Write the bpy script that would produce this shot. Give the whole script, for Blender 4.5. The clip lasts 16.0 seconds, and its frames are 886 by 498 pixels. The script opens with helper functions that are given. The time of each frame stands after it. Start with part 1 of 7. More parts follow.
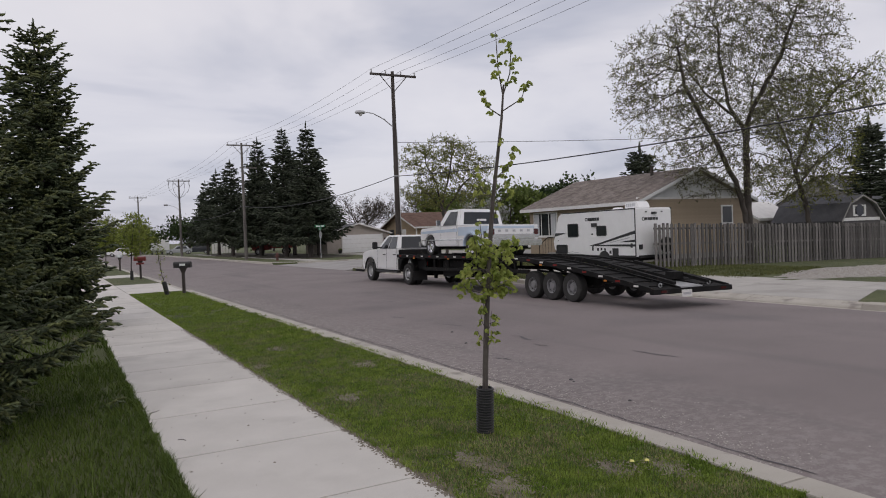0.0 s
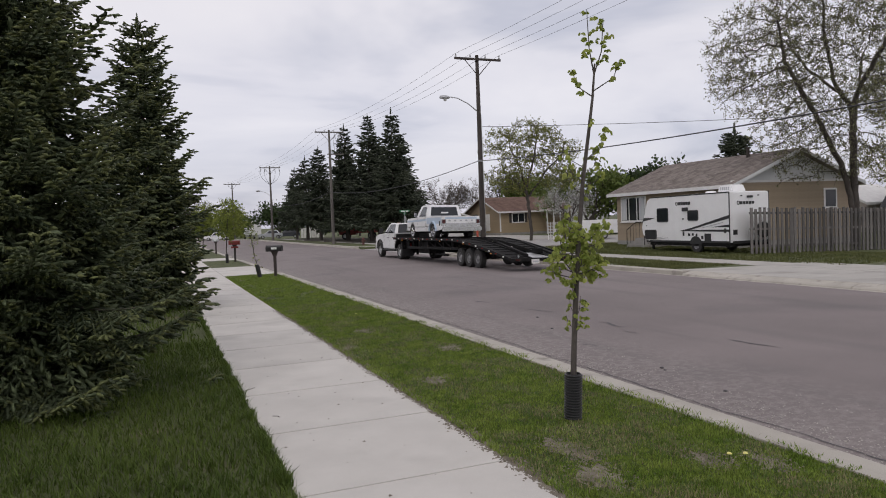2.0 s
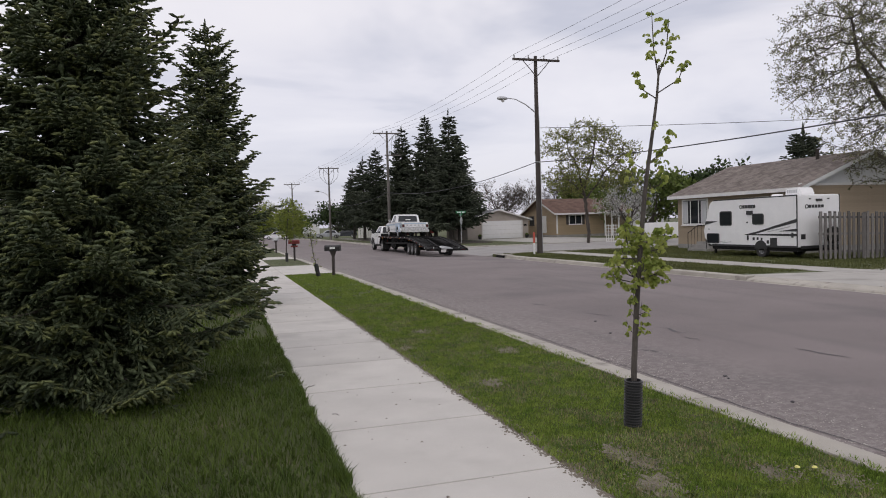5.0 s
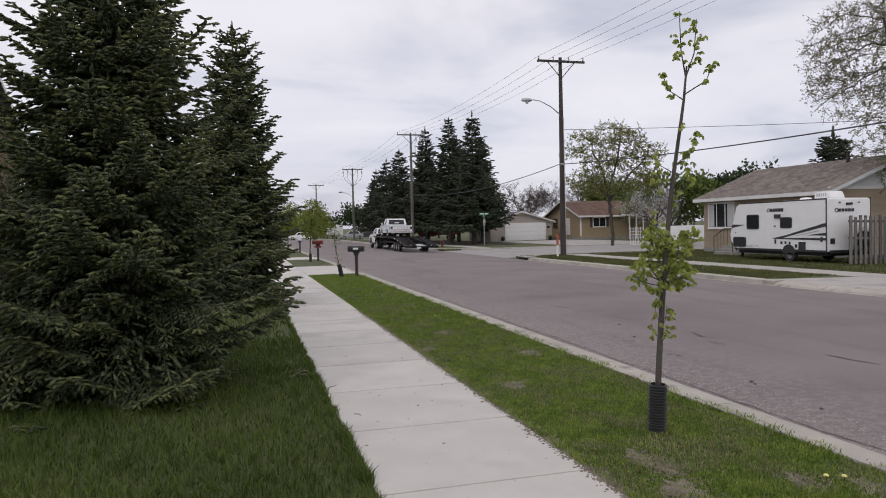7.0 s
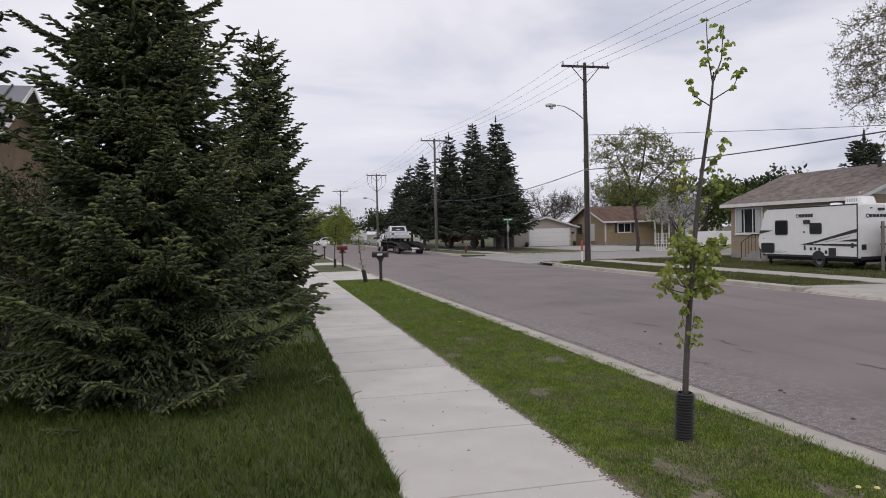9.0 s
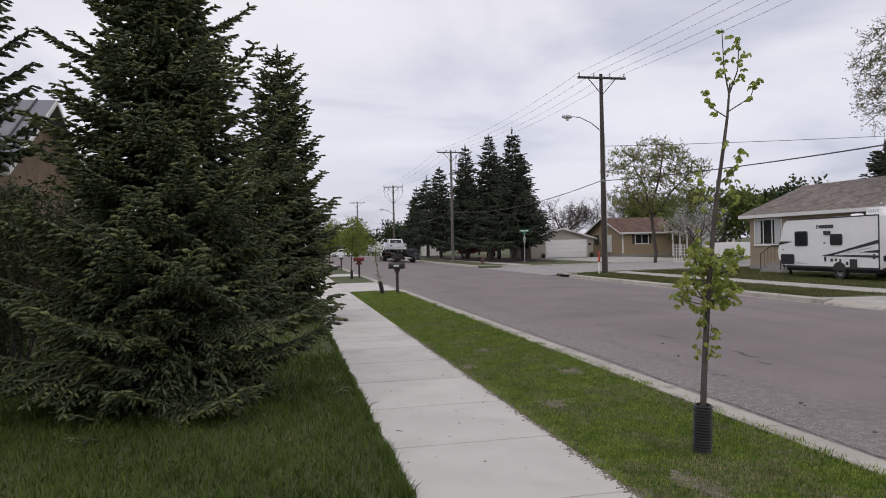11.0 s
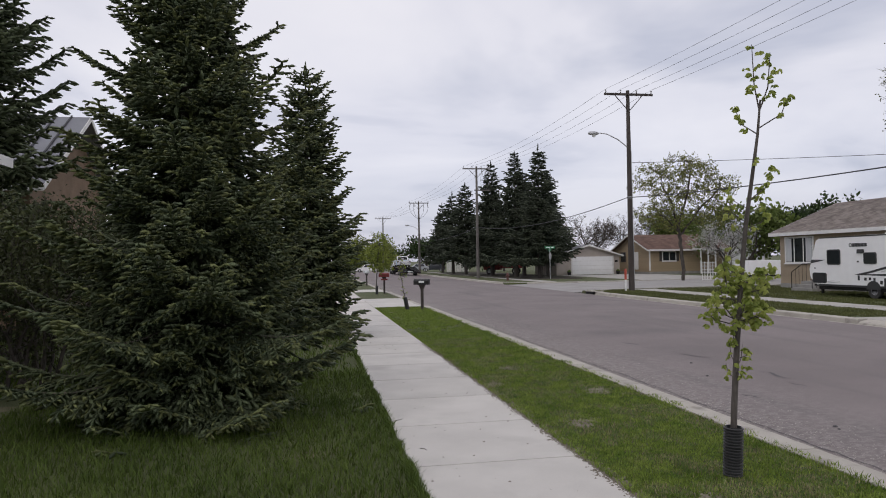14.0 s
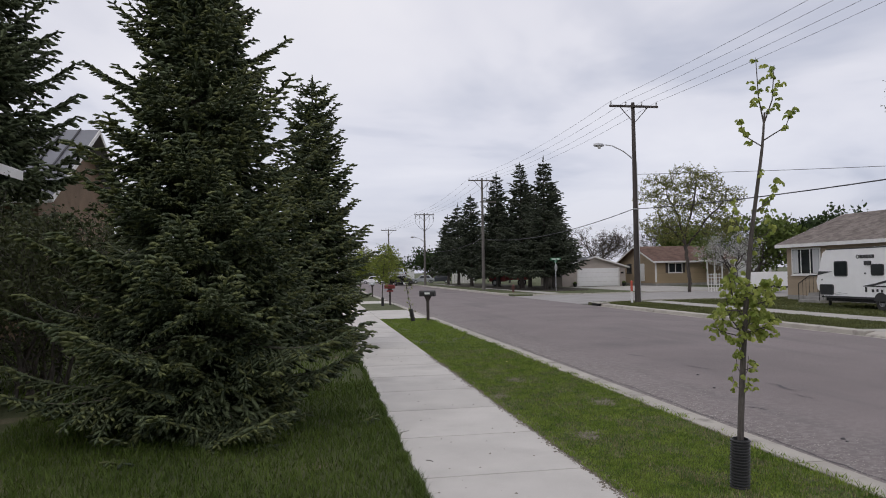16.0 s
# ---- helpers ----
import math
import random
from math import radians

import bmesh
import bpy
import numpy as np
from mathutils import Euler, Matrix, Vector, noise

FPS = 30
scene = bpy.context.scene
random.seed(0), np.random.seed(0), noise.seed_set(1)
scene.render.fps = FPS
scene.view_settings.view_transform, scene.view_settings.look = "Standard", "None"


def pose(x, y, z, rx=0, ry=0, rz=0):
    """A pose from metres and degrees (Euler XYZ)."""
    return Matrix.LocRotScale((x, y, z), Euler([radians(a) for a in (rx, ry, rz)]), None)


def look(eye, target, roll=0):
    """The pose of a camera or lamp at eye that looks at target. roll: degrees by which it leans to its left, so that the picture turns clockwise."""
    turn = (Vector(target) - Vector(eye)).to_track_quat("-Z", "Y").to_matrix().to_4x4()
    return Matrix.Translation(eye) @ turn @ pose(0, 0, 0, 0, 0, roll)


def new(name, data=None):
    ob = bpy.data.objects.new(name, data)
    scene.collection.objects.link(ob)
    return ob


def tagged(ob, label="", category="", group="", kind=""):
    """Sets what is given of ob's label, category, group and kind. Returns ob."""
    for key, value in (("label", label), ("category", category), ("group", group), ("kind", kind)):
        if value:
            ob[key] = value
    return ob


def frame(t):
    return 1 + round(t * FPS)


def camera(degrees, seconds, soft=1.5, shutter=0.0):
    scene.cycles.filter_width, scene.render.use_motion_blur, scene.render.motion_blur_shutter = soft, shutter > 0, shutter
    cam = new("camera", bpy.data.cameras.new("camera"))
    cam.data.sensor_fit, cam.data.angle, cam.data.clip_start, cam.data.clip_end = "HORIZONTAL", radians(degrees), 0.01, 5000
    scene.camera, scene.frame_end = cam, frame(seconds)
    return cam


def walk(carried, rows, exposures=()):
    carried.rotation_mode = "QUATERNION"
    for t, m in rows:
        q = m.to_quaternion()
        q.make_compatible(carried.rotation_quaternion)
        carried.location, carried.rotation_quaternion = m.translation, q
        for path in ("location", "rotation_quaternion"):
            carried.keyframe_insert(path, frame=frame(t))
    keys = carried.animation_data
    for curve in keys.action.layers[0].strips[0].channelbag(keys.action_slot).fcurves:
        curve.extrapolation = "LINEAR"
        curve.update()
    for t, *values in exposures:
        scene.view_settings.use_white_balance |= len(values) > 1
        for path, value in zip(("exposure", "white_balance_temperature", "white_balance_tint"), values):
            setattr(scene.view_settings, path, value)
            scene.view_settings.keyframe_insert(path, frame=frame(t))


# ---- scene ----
cam = camera(64.1, 16.0, 1.0)
PATH = [
    (0, (-1.636, -3.299, 1.919), (-0.673, -1.546, 1.874), -2.2),
    (0.5, (-1.622, -3.276, 1.912), (-0.675, -1.515, 1.857), -2.3),
    (1, (-1.632, -3.259, 1.913), (-0.731, -1.475, 1.844), -2.2),
    (1.5, (-1.651, -3.264, 1.917), (-0.816, -1.448, 1.855), -2.1),
    (2, (-1.657, -3.248, 1.905), (-0.908, -1.395, 1.827), -2.2),
    (2.5, (-1.669, -3.274, 1.912), (-0.95, -1.409, 1.826), -2.1),
    (3, (-1.669, -3.251, 1.916), (-0.969, -1.379, 1.842), -2.0),
    (3.5, (-1.678, -3.258, 1.914), (-1.018, -1.372, 1.847), -2.0),
    (4, (-1.69, -3.257, 1.918), (-1.055, -1.362, 1.849), -1.9),
    (6.5, (-1.698, -3.243, 1.923), (-1.138, -1.324, 1.858), -1.4),
    (7, (-1.699, -3.242, 1.918), (-1.158, -1.317, 1.854), -1.3),
    (7.5, (-1.704, -3.241, 1.92), (-1.19, -1.309, 1.857), -1.3),
    (8, (-1.712, -3.253, 1.926), (-1.207, -1.319, 1.865), -1.2),
    (8.5, (-1.696, -3.225, 1.921), (-1.204, -1.287, 1.866), -1.2),
    (9, (-1.717, -3.257, 1.933), (-1.24, -1.315, 1.886), -1.3),
    (11.5, (-1.726, -3.294, 1.932), (-1.302, -1.34, 1.93), -1.2),
    (12, (-1.724, -3.289, 1.939), (-1.307, -1.333, 1.948), -1.1),
    (12.5, (-1.725, -3.296, 1.94), (-1.315, -1.339, 1.953), -1.3),
    (13, (-1.734, -3.3, 1.949), (-1.339, -1.339, 1.972), -1.3),
    (13.5, (-1.727, -3.276, 1.939), (-1.356, -1.31, 1.961), -1.1),
    (14, (-1.723, -3.272, 1.939), (-1.359, -1.306, 1.972), -1.0),
    (14.5, (-1.739, -3.282, 1.937), (-1.377, -1.316, 1.97), -0.9),
    (15, (-1.746, -3.3, 1.941), (-1.388, -1.333, 1.977), -0.7),
    (15.5, (-1.742, -3.304, 1.943), (-1.393, -1.335, 1.999), -0.9),
    (16, (-1.737, -3.309, 1.94), (-1.388, -1.341, 2.006), -1.0),
]
walk(cam, [(t, look(eye, target, roll)) for t, eye, target, roll in PATH], [(0, -0.15, 6740, 12), (1, -0.08, 6780, 12), (2, -0.02, 6780, 12), (4, 0.04, 6760, 12), (8, 0.05, 6720, 12), (12, 0.02, 6640, 12), (16, -0.04, 6580, 11)])

# ---- world and sun ----
world = bpy.data.worlds.new("overcast_sky")
scene.world = world
world.use_nodes = True
wn, wl = world.node_tree.nodes, world.node_tree.links
wn.clear()
w_out, w_bg, w_add = wn.new("ShaderNodeOutputWorld"), wn.new("ShaderNodeBackground"), wn.new("ShaderNodeAddShader")
w_sky, w_bg2 = wn.new("ShaderNodeTexSky"), wn.new("ShaderNodeBackground")
w_sky.sky_type, w_sky.sun_disc = "NISHITA", False
w_sky.sun_elevation, w_sky.sun_rotation = radians(52), radians(200)
w_bg2.inputs[1].default_value = 0.02
wl.new(w_sky.outputs[0], w_bg2.inputs[0])
w_tc, w_sep, w_cmb = wn.new("ShaderNodeTexCoord"), wn.new("ShaderNodeSeparateXYZ"), wn.new("ShaderNodeCombineXYZ")
wl.new(w_tc.outputs["Generated"], w_sep.inputs[0])
w_abs, w_off = wn.new("ShaderNodeMath"), wn.new("ShaderNodeMath")
w_abs.operation, w_off.operation, w_off.inputs[1].default_value = "ABSOLUTE", "ADD", 0.16
wl.new(w_sep.outputs[2], w_abs.inputs[0])
wl.new(w_abs.outputs[0], w_off.inputs[0])
for axis in (0, 1):
    w_div = wn.new("ShaderNodeMath")
    w_div.operation = "DIVIDE"
    wl.new(w_sep.outputs[axis], w_div.inputs[0])
    wl.new(w_off.outputs[0], w_div.inputs[1])
    wl.new(w_div.outputs[0], w_cmb.inputs[axis])
w_noise, w_ramp = wn.new("ShaderNodeTexNoise"), wn.new("ShaderNodeValToRGB")
w_noise.inputs["Scale"].default_value, w_noise.inputs["Detail"].default_value = 0.85, 5
w_noise.inputs["Roughness"].default_value, w_noise.inputs["Distortion"].default_value = 0.5, 0.4
wl.new(w_cmb.outputs[0], w_noise.inputs["Vector"])
wl.new(w_noise.outputs["Fac"], w_ramp.inputs[0])
w_ramp.color_ramp.elements[0].position, w_ramp.color_ramp.elements[0].color = 0.33, (0.50, 0.515, 0.60, 1)
w_ramp.color_ramp.elements[1].position, w_ramp.color_ramp.elements[1].color = 0.62, (0.83, 0.815, 0.845, 1)
w_mid = w_ramp.color_ramp.elements.new(0.46)
w_mid.color = (0.715, 0.71, 0.765, 1)
w_low, w_dim = wn.new("ShaderNodeValToRGB"), wn.new("ShaderNodeMix")
w_low.color_ramp.elements[0].position, w_low.color_ramp.elements[0].color = 0.0, (0.68, 0.70, 0.80, 1)
w_low.color_ramp.elements[1].position, w_low.color_ramp.elements[1].color = 0.26, (1, 1, 1, 1)
w_dim.data_type, w_dim.blend_type, w_dim.inputs[0].default_value = "RGBA", "MULTIPLY", 1.0
wl.new(w_abs.outputs[0], w_low.inputs[0])
wl.new(w_ramp.outputs[0], w_dim.inputs[6])
wl.new(w_low.outputs[0], w_dim.inputs[7])
wl.new(w_dim.outputs[2], w_bg.inputs[0])
w_bg.inputs[1].default_value = 1.0
wl.new(w_bg.outputs[0], w_add.inputs[0])
wl.new(w_bg2.outputs[0], w_add.inputs[1])
wl.new(w_add.outputs[0], w_out.inputs[0])

sun = new("sun", bpy.data.lights.new("sun", "SUN"))
sun.data.energy, sun.data.angle, sun.data.color = 0.35, radians(25), (1.0, 0.95, 0.88)
sun.matrix_world = look((0, 0, 40), (18, 24, 0))
scene.view_settings.exposure = 0.0


# ---- materials ----
def material(name, a, b, rough=0.8, metal=0.0, scale=4.0, fine=60.0, bump=0.15, contrast=(0.35, 0.65), spots=None, island=0.0, spec=0.5, world_space=False, coat=0.0, stretch=None, objrand=0.0, dist=0.01):
    """Two colours mixed by a broad and a fine noise, with relief; spots: (colour, scale, from, to) of wear."""
    m = bpy.data.materials.new(name)
    m.use_nodes = True
    nt, ns, ls = m.node_tree, m.node_tree.nodes, m.node_tree.links
    bs = ns["Principled BSDF"]
    bs.inputs["Roughness"].default_value, bs.inputs["Metallic"].default_value = rough, metal
    bs.inputs["Specular IOR Level"].default_value = spec
    bs.inputs["Coat Weight"].default_value = coat
    if world_space:
        at = ns.new("ShaderNodeNewGeometry").outputs["Position"]
    else:
        at = ns.new("ShaderNodeTexCoord").outputs["Object"]
    if stretch:
        mp = ns.new("ShaderNodeMapping")
        mp.inputs["Scale"].default_value = stretch
        ls.new(at, mp.inputs[0])
        at = mp.outputs[0]
    n1, n2 = ns.new("ShaderNodeTexNoise"), ns.new("ShaderNodeTexNoise")
    n1.inputs["Scale"].default_value, n2.inputs["Scale"].default_value = scale, fine
    n1.inputs["Detail"].default_value = 6
    n2.inputs["Detail"].default_value = 3
    ls.new(at, n1.inputs["Vector"])
    ls.new(at, n2.inputs["Vector"])
    mixf = ns.new("ShaderNodeMix")
    mixf.inputs[0].default_value = 0.4
    ls.new(n1.outputs["Fac"], mixf.inputs[2])
    ls.new(n2.outputs["Fac"], mixf.inputs[3])
    rng = ns.new("ShaderNodeMapRange")
    rng.inputs[1].default_value, rng.inputs[2].default_value = contrast
    ls.new(mixf.outputs[0], rng.inputs[0])
    col = ns.new("ShaderNodeMix")
    col.data_type = "RGBA"
    col.inputs[6].default_value, col.inputs[7].default_value = (*a, 1), (*b, 1)
    ls.new(rng.outputs[0], col.inputs[0])
    out = col.outputs[2]
    if spots:
        n3, r3, c3 = ns.new("ShaderNodeTexNoise"), ns.new("ShaderNodeMapRange"), ns.new("ShaderNodeMix")
        n3.inputs["Scale"].default_value, n3.inputs["Detail"].default_value = spots[1], 4
        ls.new(at, n3.inputs["Vector"])
        r3.inputs[1].default_value, r3.inputs[2].default_value = spots[2], spots[3]
        ls.new(n3.outputs["Fac"], r3.inputs[0])
        c3.data_type = "RGBA"
        c3.inputs[7].default_value = (*spots[0], 1)
        ls.new(r3.outputs[0], c3.inputs[0])
        ls.new(out, c3.inputs[6])
        out = c3.outputs[2]
    if island or objrand:
        ri = ns.new("ShaderNodeNewGeometry").outputs["Random Per Island"] if island else ns.new("ShaderNodeObjectInfo").outputs["Random"]
        k = island or objrand
        hv, mr = ns.new("ShaderNodeHueSaturation"), ns.new("ShaderNodeMapRange")
        mr.inputs[3].default_value, mr.inputs[4].default_value = 1 - k, 1 + k
        ls.new(ri, mr.inputs[0])
        ls.new(mr.outputs[0], hv.inputs["Value"])
        ls.new(out, hv.inputs["Color"])
        out = hv.outputs[0]
    ls.new(out, bs.inputs["Base Color"])
    if bump:
        bp = ns.new("ShaderNodeBump")
        bp.inputs["Strength"].default_value, bp.inputs["Distance"].default_value = bump, dist
        ls.new(n2.outputs["Fac"], bp.inputs["Height"])
        ls.new(bp.outputs[0], bs.inputs["Normal"])
    return m


def leafy(name, a, b, island=0.25, through_light=0.25, scale=1.2, rough=0.6):
    m = material(name, a, b, rough, 0, scale, 9, 0, (0.38, 0.62), island=island, spec=0.25)
    m.node_tree.nodes["Principled BSDF"].inputs["Subsurface Weight"].default_value = 0.0
    if through_light:
        ns, ls = m.node_tree.nodes, m.node_tree.links
        bs, out = ns["Principled BSDF"], ns["Material Output"]
        tr, mx = ns.new("ShaderNodeBsdfTranslucent"), ns.new("ShaderNodeMixShader")
        src = bs.inputs["Base Color"].links[0].from_socket
        ls.new(src, tr.inputs[0])
        mx.inputs[0].default_value = through_light
        ls.new(bs.outputs[0], mx.inputs[1])
        ls.new(tr.outputs[0], mx.inputs[2])
        ls.new(mx.outputs[0], out.inputs[0])
    return m


def shine(name, colour, rough=0.08, metal=0.0, coat=0.0, scale=3.0):
    return material(name, colour, tuple(min(1, c * 1.12 + 0.004) for c in colour), rough, metal, scale, 40, 0.0, coat=coat)


M_CONC = material("pavement_concrete", (0.50, 0.48, 0.45), (0.61, 0.585, 0.55), 0.9, 0, 1.3, 170, 0.25, spots=((0.43, 0.41, 0.385), 0.7, 0.56, 0.75), world_space=True, objrand=0.045, dist=0.004)
M_CONC_OLD = material("old_driveway_concrete", (0.36, 0.345, 0.32), (0.46, 0.44, 0.41), 0.9, 0, 1.0, 120, 0.25, spots=((0.29, 0.275, 0.255), 0.6, 0.54, 0.72), world_space=True, objrand=0.04, dist=0.004)
M_KERB = material("kerb_concrete", (0.36, 0.335, 0.295), (0.48, 0.45, 0.40), 0.9, 0, 1.6, 120, 0.3, spots=((0.22, 0.20, 0.18), 2.5, 0.56, 0.72), world_space=True, objrand=0.05, dist=0.005)
M_GRASSBASE = material("lawn_soil", (0.05, 0.062, 0.022), (0.10, 0.115, 0.042), 0.95, 0, 0.55, 38, 0.7, spots=((0.16, 0.135, 0.085), 0.9, 0.60, 0.70), world_space=True, dist=0.03)
M_BLADE = leafy("grass_blades", (0.125, 0.20, 0.030), (0.265, 0.335, 0.072), 0.48, 0.3, 2.6)
M_FAR_BLADE = leafy("far_grass_blades", (0.085, 0.098, 0.032), (0.15, 0.16, 0.06), 0.35, 0.3, 0.7)
M_TALL = leafy("tall_grass_blades", (0.057, 0.094, 0.015), (0.112, 0.156, 0.031), 0.35, 0.3, 0.7)
M_STRAW = leafy("dry_grass_blades", (0.24, 0.21, 0.11), (0.38, 0.33, 0.19), 0.3, 0.2, 2.0)
M_CLOVER = leafy("clover_leaves", (0.11, 0.17, 0.05), (0.20, 0.26, 0.09), 0.3, 0.3, 2.0)
M_DIRT = material("bare_soil", (0.13, 0.11, 0.085), (0.25, 0.22, 0.175), 0.95, 0, 5, 60, 0.7, world_space=True, dist=0.02)
M_GRAVEL = material("gravel", (0.26, 0.24, 0.22), (0.50, 0.47, 0.43), 0.95, 0, 6, 45, 0.9, world_space=True, dist=0.03)
M_BARK = material("bark", (0.042, 0.036, 0.032), (0.105, 0.09, 0.077), 0.95, 0, 5, 45, 0.8, stretch=(1, 1, 0.25), dist=0.02)
M_TWIG = material("twig_bark", (0.085, 0.072, 0.06), (0.15, 0.125, 0.105), 0.9, 0, 5, 45, 0.2)
M_NEEDLE = leafy("spruce_needles", (0.052, 0.071, 0.038), (0.122, 0.147, 0.075), 0.45, 0.1, 1.6, 0.55)
# paler new tips; their light colour also paints highlights on the boughs
M_NEEDLE_TIP = leafy("fresh_and_lit_spruce_tips", (0.11, 0.13, 0.055), (0.20, 0.22, 0.09), 0.35, 0.2, 1.6, 0.55)
M_NEEDLE_FAR = leafy("far_spruce_needles", (0.036, 0.048, 0.032), (0.082, 0.096, 0.062), 0.45, 0.08, 0.5, 0.6)
M_POLE = material("weathered_pole_wood", (0.034, 0.028, 0.025), (0.098, 0.083, 0.075), 0.9, 0, 3, 60, 0.6, stretch=(1, 1, 0.12), dist=0.01)
M_POLE_GREY = material("grey_weathered_pole_wood", (0.10, 0.092, 0.085), (0.20, 0.185, 0.17), 0.9, 0, 3, 60, 0.6, stretch=(1, 1, 0.12), dist=0.01)
M_WIRE = material("dark_cable", (0.03, 0.03, 0.035), (0.05, 0.05, 0.055), 0.6, 0, 5, 50, 0)
M_GALV = material("galvanised_metal", (0.45, 0.46, 0.47), (0.58, 0.58, 0.59), 0.45, 0.7, 8, 60, 0.05)
M_WHITE = material("white_paint", (0.82, 0.82, 0.82), (0.88, 0.88, 0.88), 0.35, 0, 3, 60, 0.0, coat=0.3)
M_TRIM = material("white_trim_paint", (0.66, 0.65, 0.63), (0.78, 0.77, 0.75), 0.6, 0, 3, 40, 0.05)
M_BLACK = material("black_steel", (0.006, 0.006, 0.0065), (0.014, 0.0135, 0.013), 0.75, 0.0, 4, 50, 0.1, spec=0.2, spots=((0.06, 0.05, 0.045), 6, 0.60, 0.74))
M_PLASTIC = material("black_plastic", (0.018, 0.018, 0.019), (0.03, 0.03, 0.031), 0.45, 0, 5, 80, 0.05)
M_TYRE = material("tyre_rubber", (0.020, 0.020, 0.020), (0.045, 0.043, 0.041), 0.85, 0, 8, 60, 0.3)
M_DKRED = shine("dark_red_lens", (0.06, 0.008, 0.008), 0.2)
M_RIM = shine("alloy_rim", (0.50, 0.505, 0.51), 0.38, 0.5)
M_STEEL = shine("dull_steel_rim", (0.26, 0.26, 0.265), 0.5, 0.4)
M_CHROME = shine("chrome", (0.70, 0.70, 0.71), 0.14, 1.0)
M_GLASS = shine("dark_window_glass", (0.018, 0.021, 0.024), 0.06, 0.0)
M_RED = shine("red_lamp", (0.22, 0.02, 0.018), 0.25)
M_AMBER = shine("amber_lamp", (0.6, 0.22, 0.03), 0.3)
M_BLUE = shine("pale_blue_paint", (0.50, 0.60, 0.71), 0.3, 0.0, 0.4)
M_ROOF = material("brown_shingles", (0.195, 0.165, 0.15), (0.31, 0.27, 0.245), 0.95, 0, 1.2, 26, 0.5, island=0.24)
M_ROOF2 = material("rust_brown_shingles", (0.12, 0.075, 0.06), (0.21, 0.135, 0.11), 0.95, 0, 1.2, 26, 0.5, island=0.14)
M_ROOFDK = material("dark_shingles", (0.05, 0.05, 0.055), (0.11, 0.11, 0.12), 0.9, 0, 1.2, 26, 0.5)
M_TAN = material("tan_siding", (0.285, 0.222, 0.155), (0.37, 0.295, 0.208), 0.75, 0, 1.2, 50, 0.1, objrand=0.06)
M_TAN2 = material("ochre_siding", (0.28, 0.21, 0.13), (0.37, 0.285, 0.18), 0.75, 0, 1.2, 50, 0.1, objrand=0.05)
M_CREAM = material("cream_siding", (0.38, 0.335, 0.295), (0.46, 0.41, 0.365), 0.75, 0, 1.2, 50, 0.1)
M_GABLE = material("pale_grey_gable_panel", (0.56, 0.57, 0.57), (0.66, 0.67, 0.67), 0.7, 0, 1.4, 50, 0.05)
M_FENCE = material("weathered_cedar", (0.080, 0.075, 0.072), (0.22, 0.205, 0.195), 0.95, 0, 2.5, 40, 0.5, stretch=(1, 1, 0.2), objrand=0.48)
M_METALROOF = material("grey_metal_roof", (0.165, 0.17, 0.19), (0.215, 0.22, 0.245), 0.5, 0.2, 1, 40, 0.02)
M_REDPAINT = material("faded_red_paint", (0.20, 0.032, 0.03), (0.27, 0.05, 0.045), 0.55, 0, 5, 50, 0.1)
M_ORANGE = material("orange_red_paint", (0.45, 0.075, 0.05), (0.55, 0.11, 0.07), 0.55, 0, 5, 50, 0.05)
M_GREENSIGN = shine("green_sign", (0.03, 0.20, 0.09), 0.4)
M_SIGNTXT = shine("pale_sign_bars", (0.75, 0.78, 0.76), 0.4)


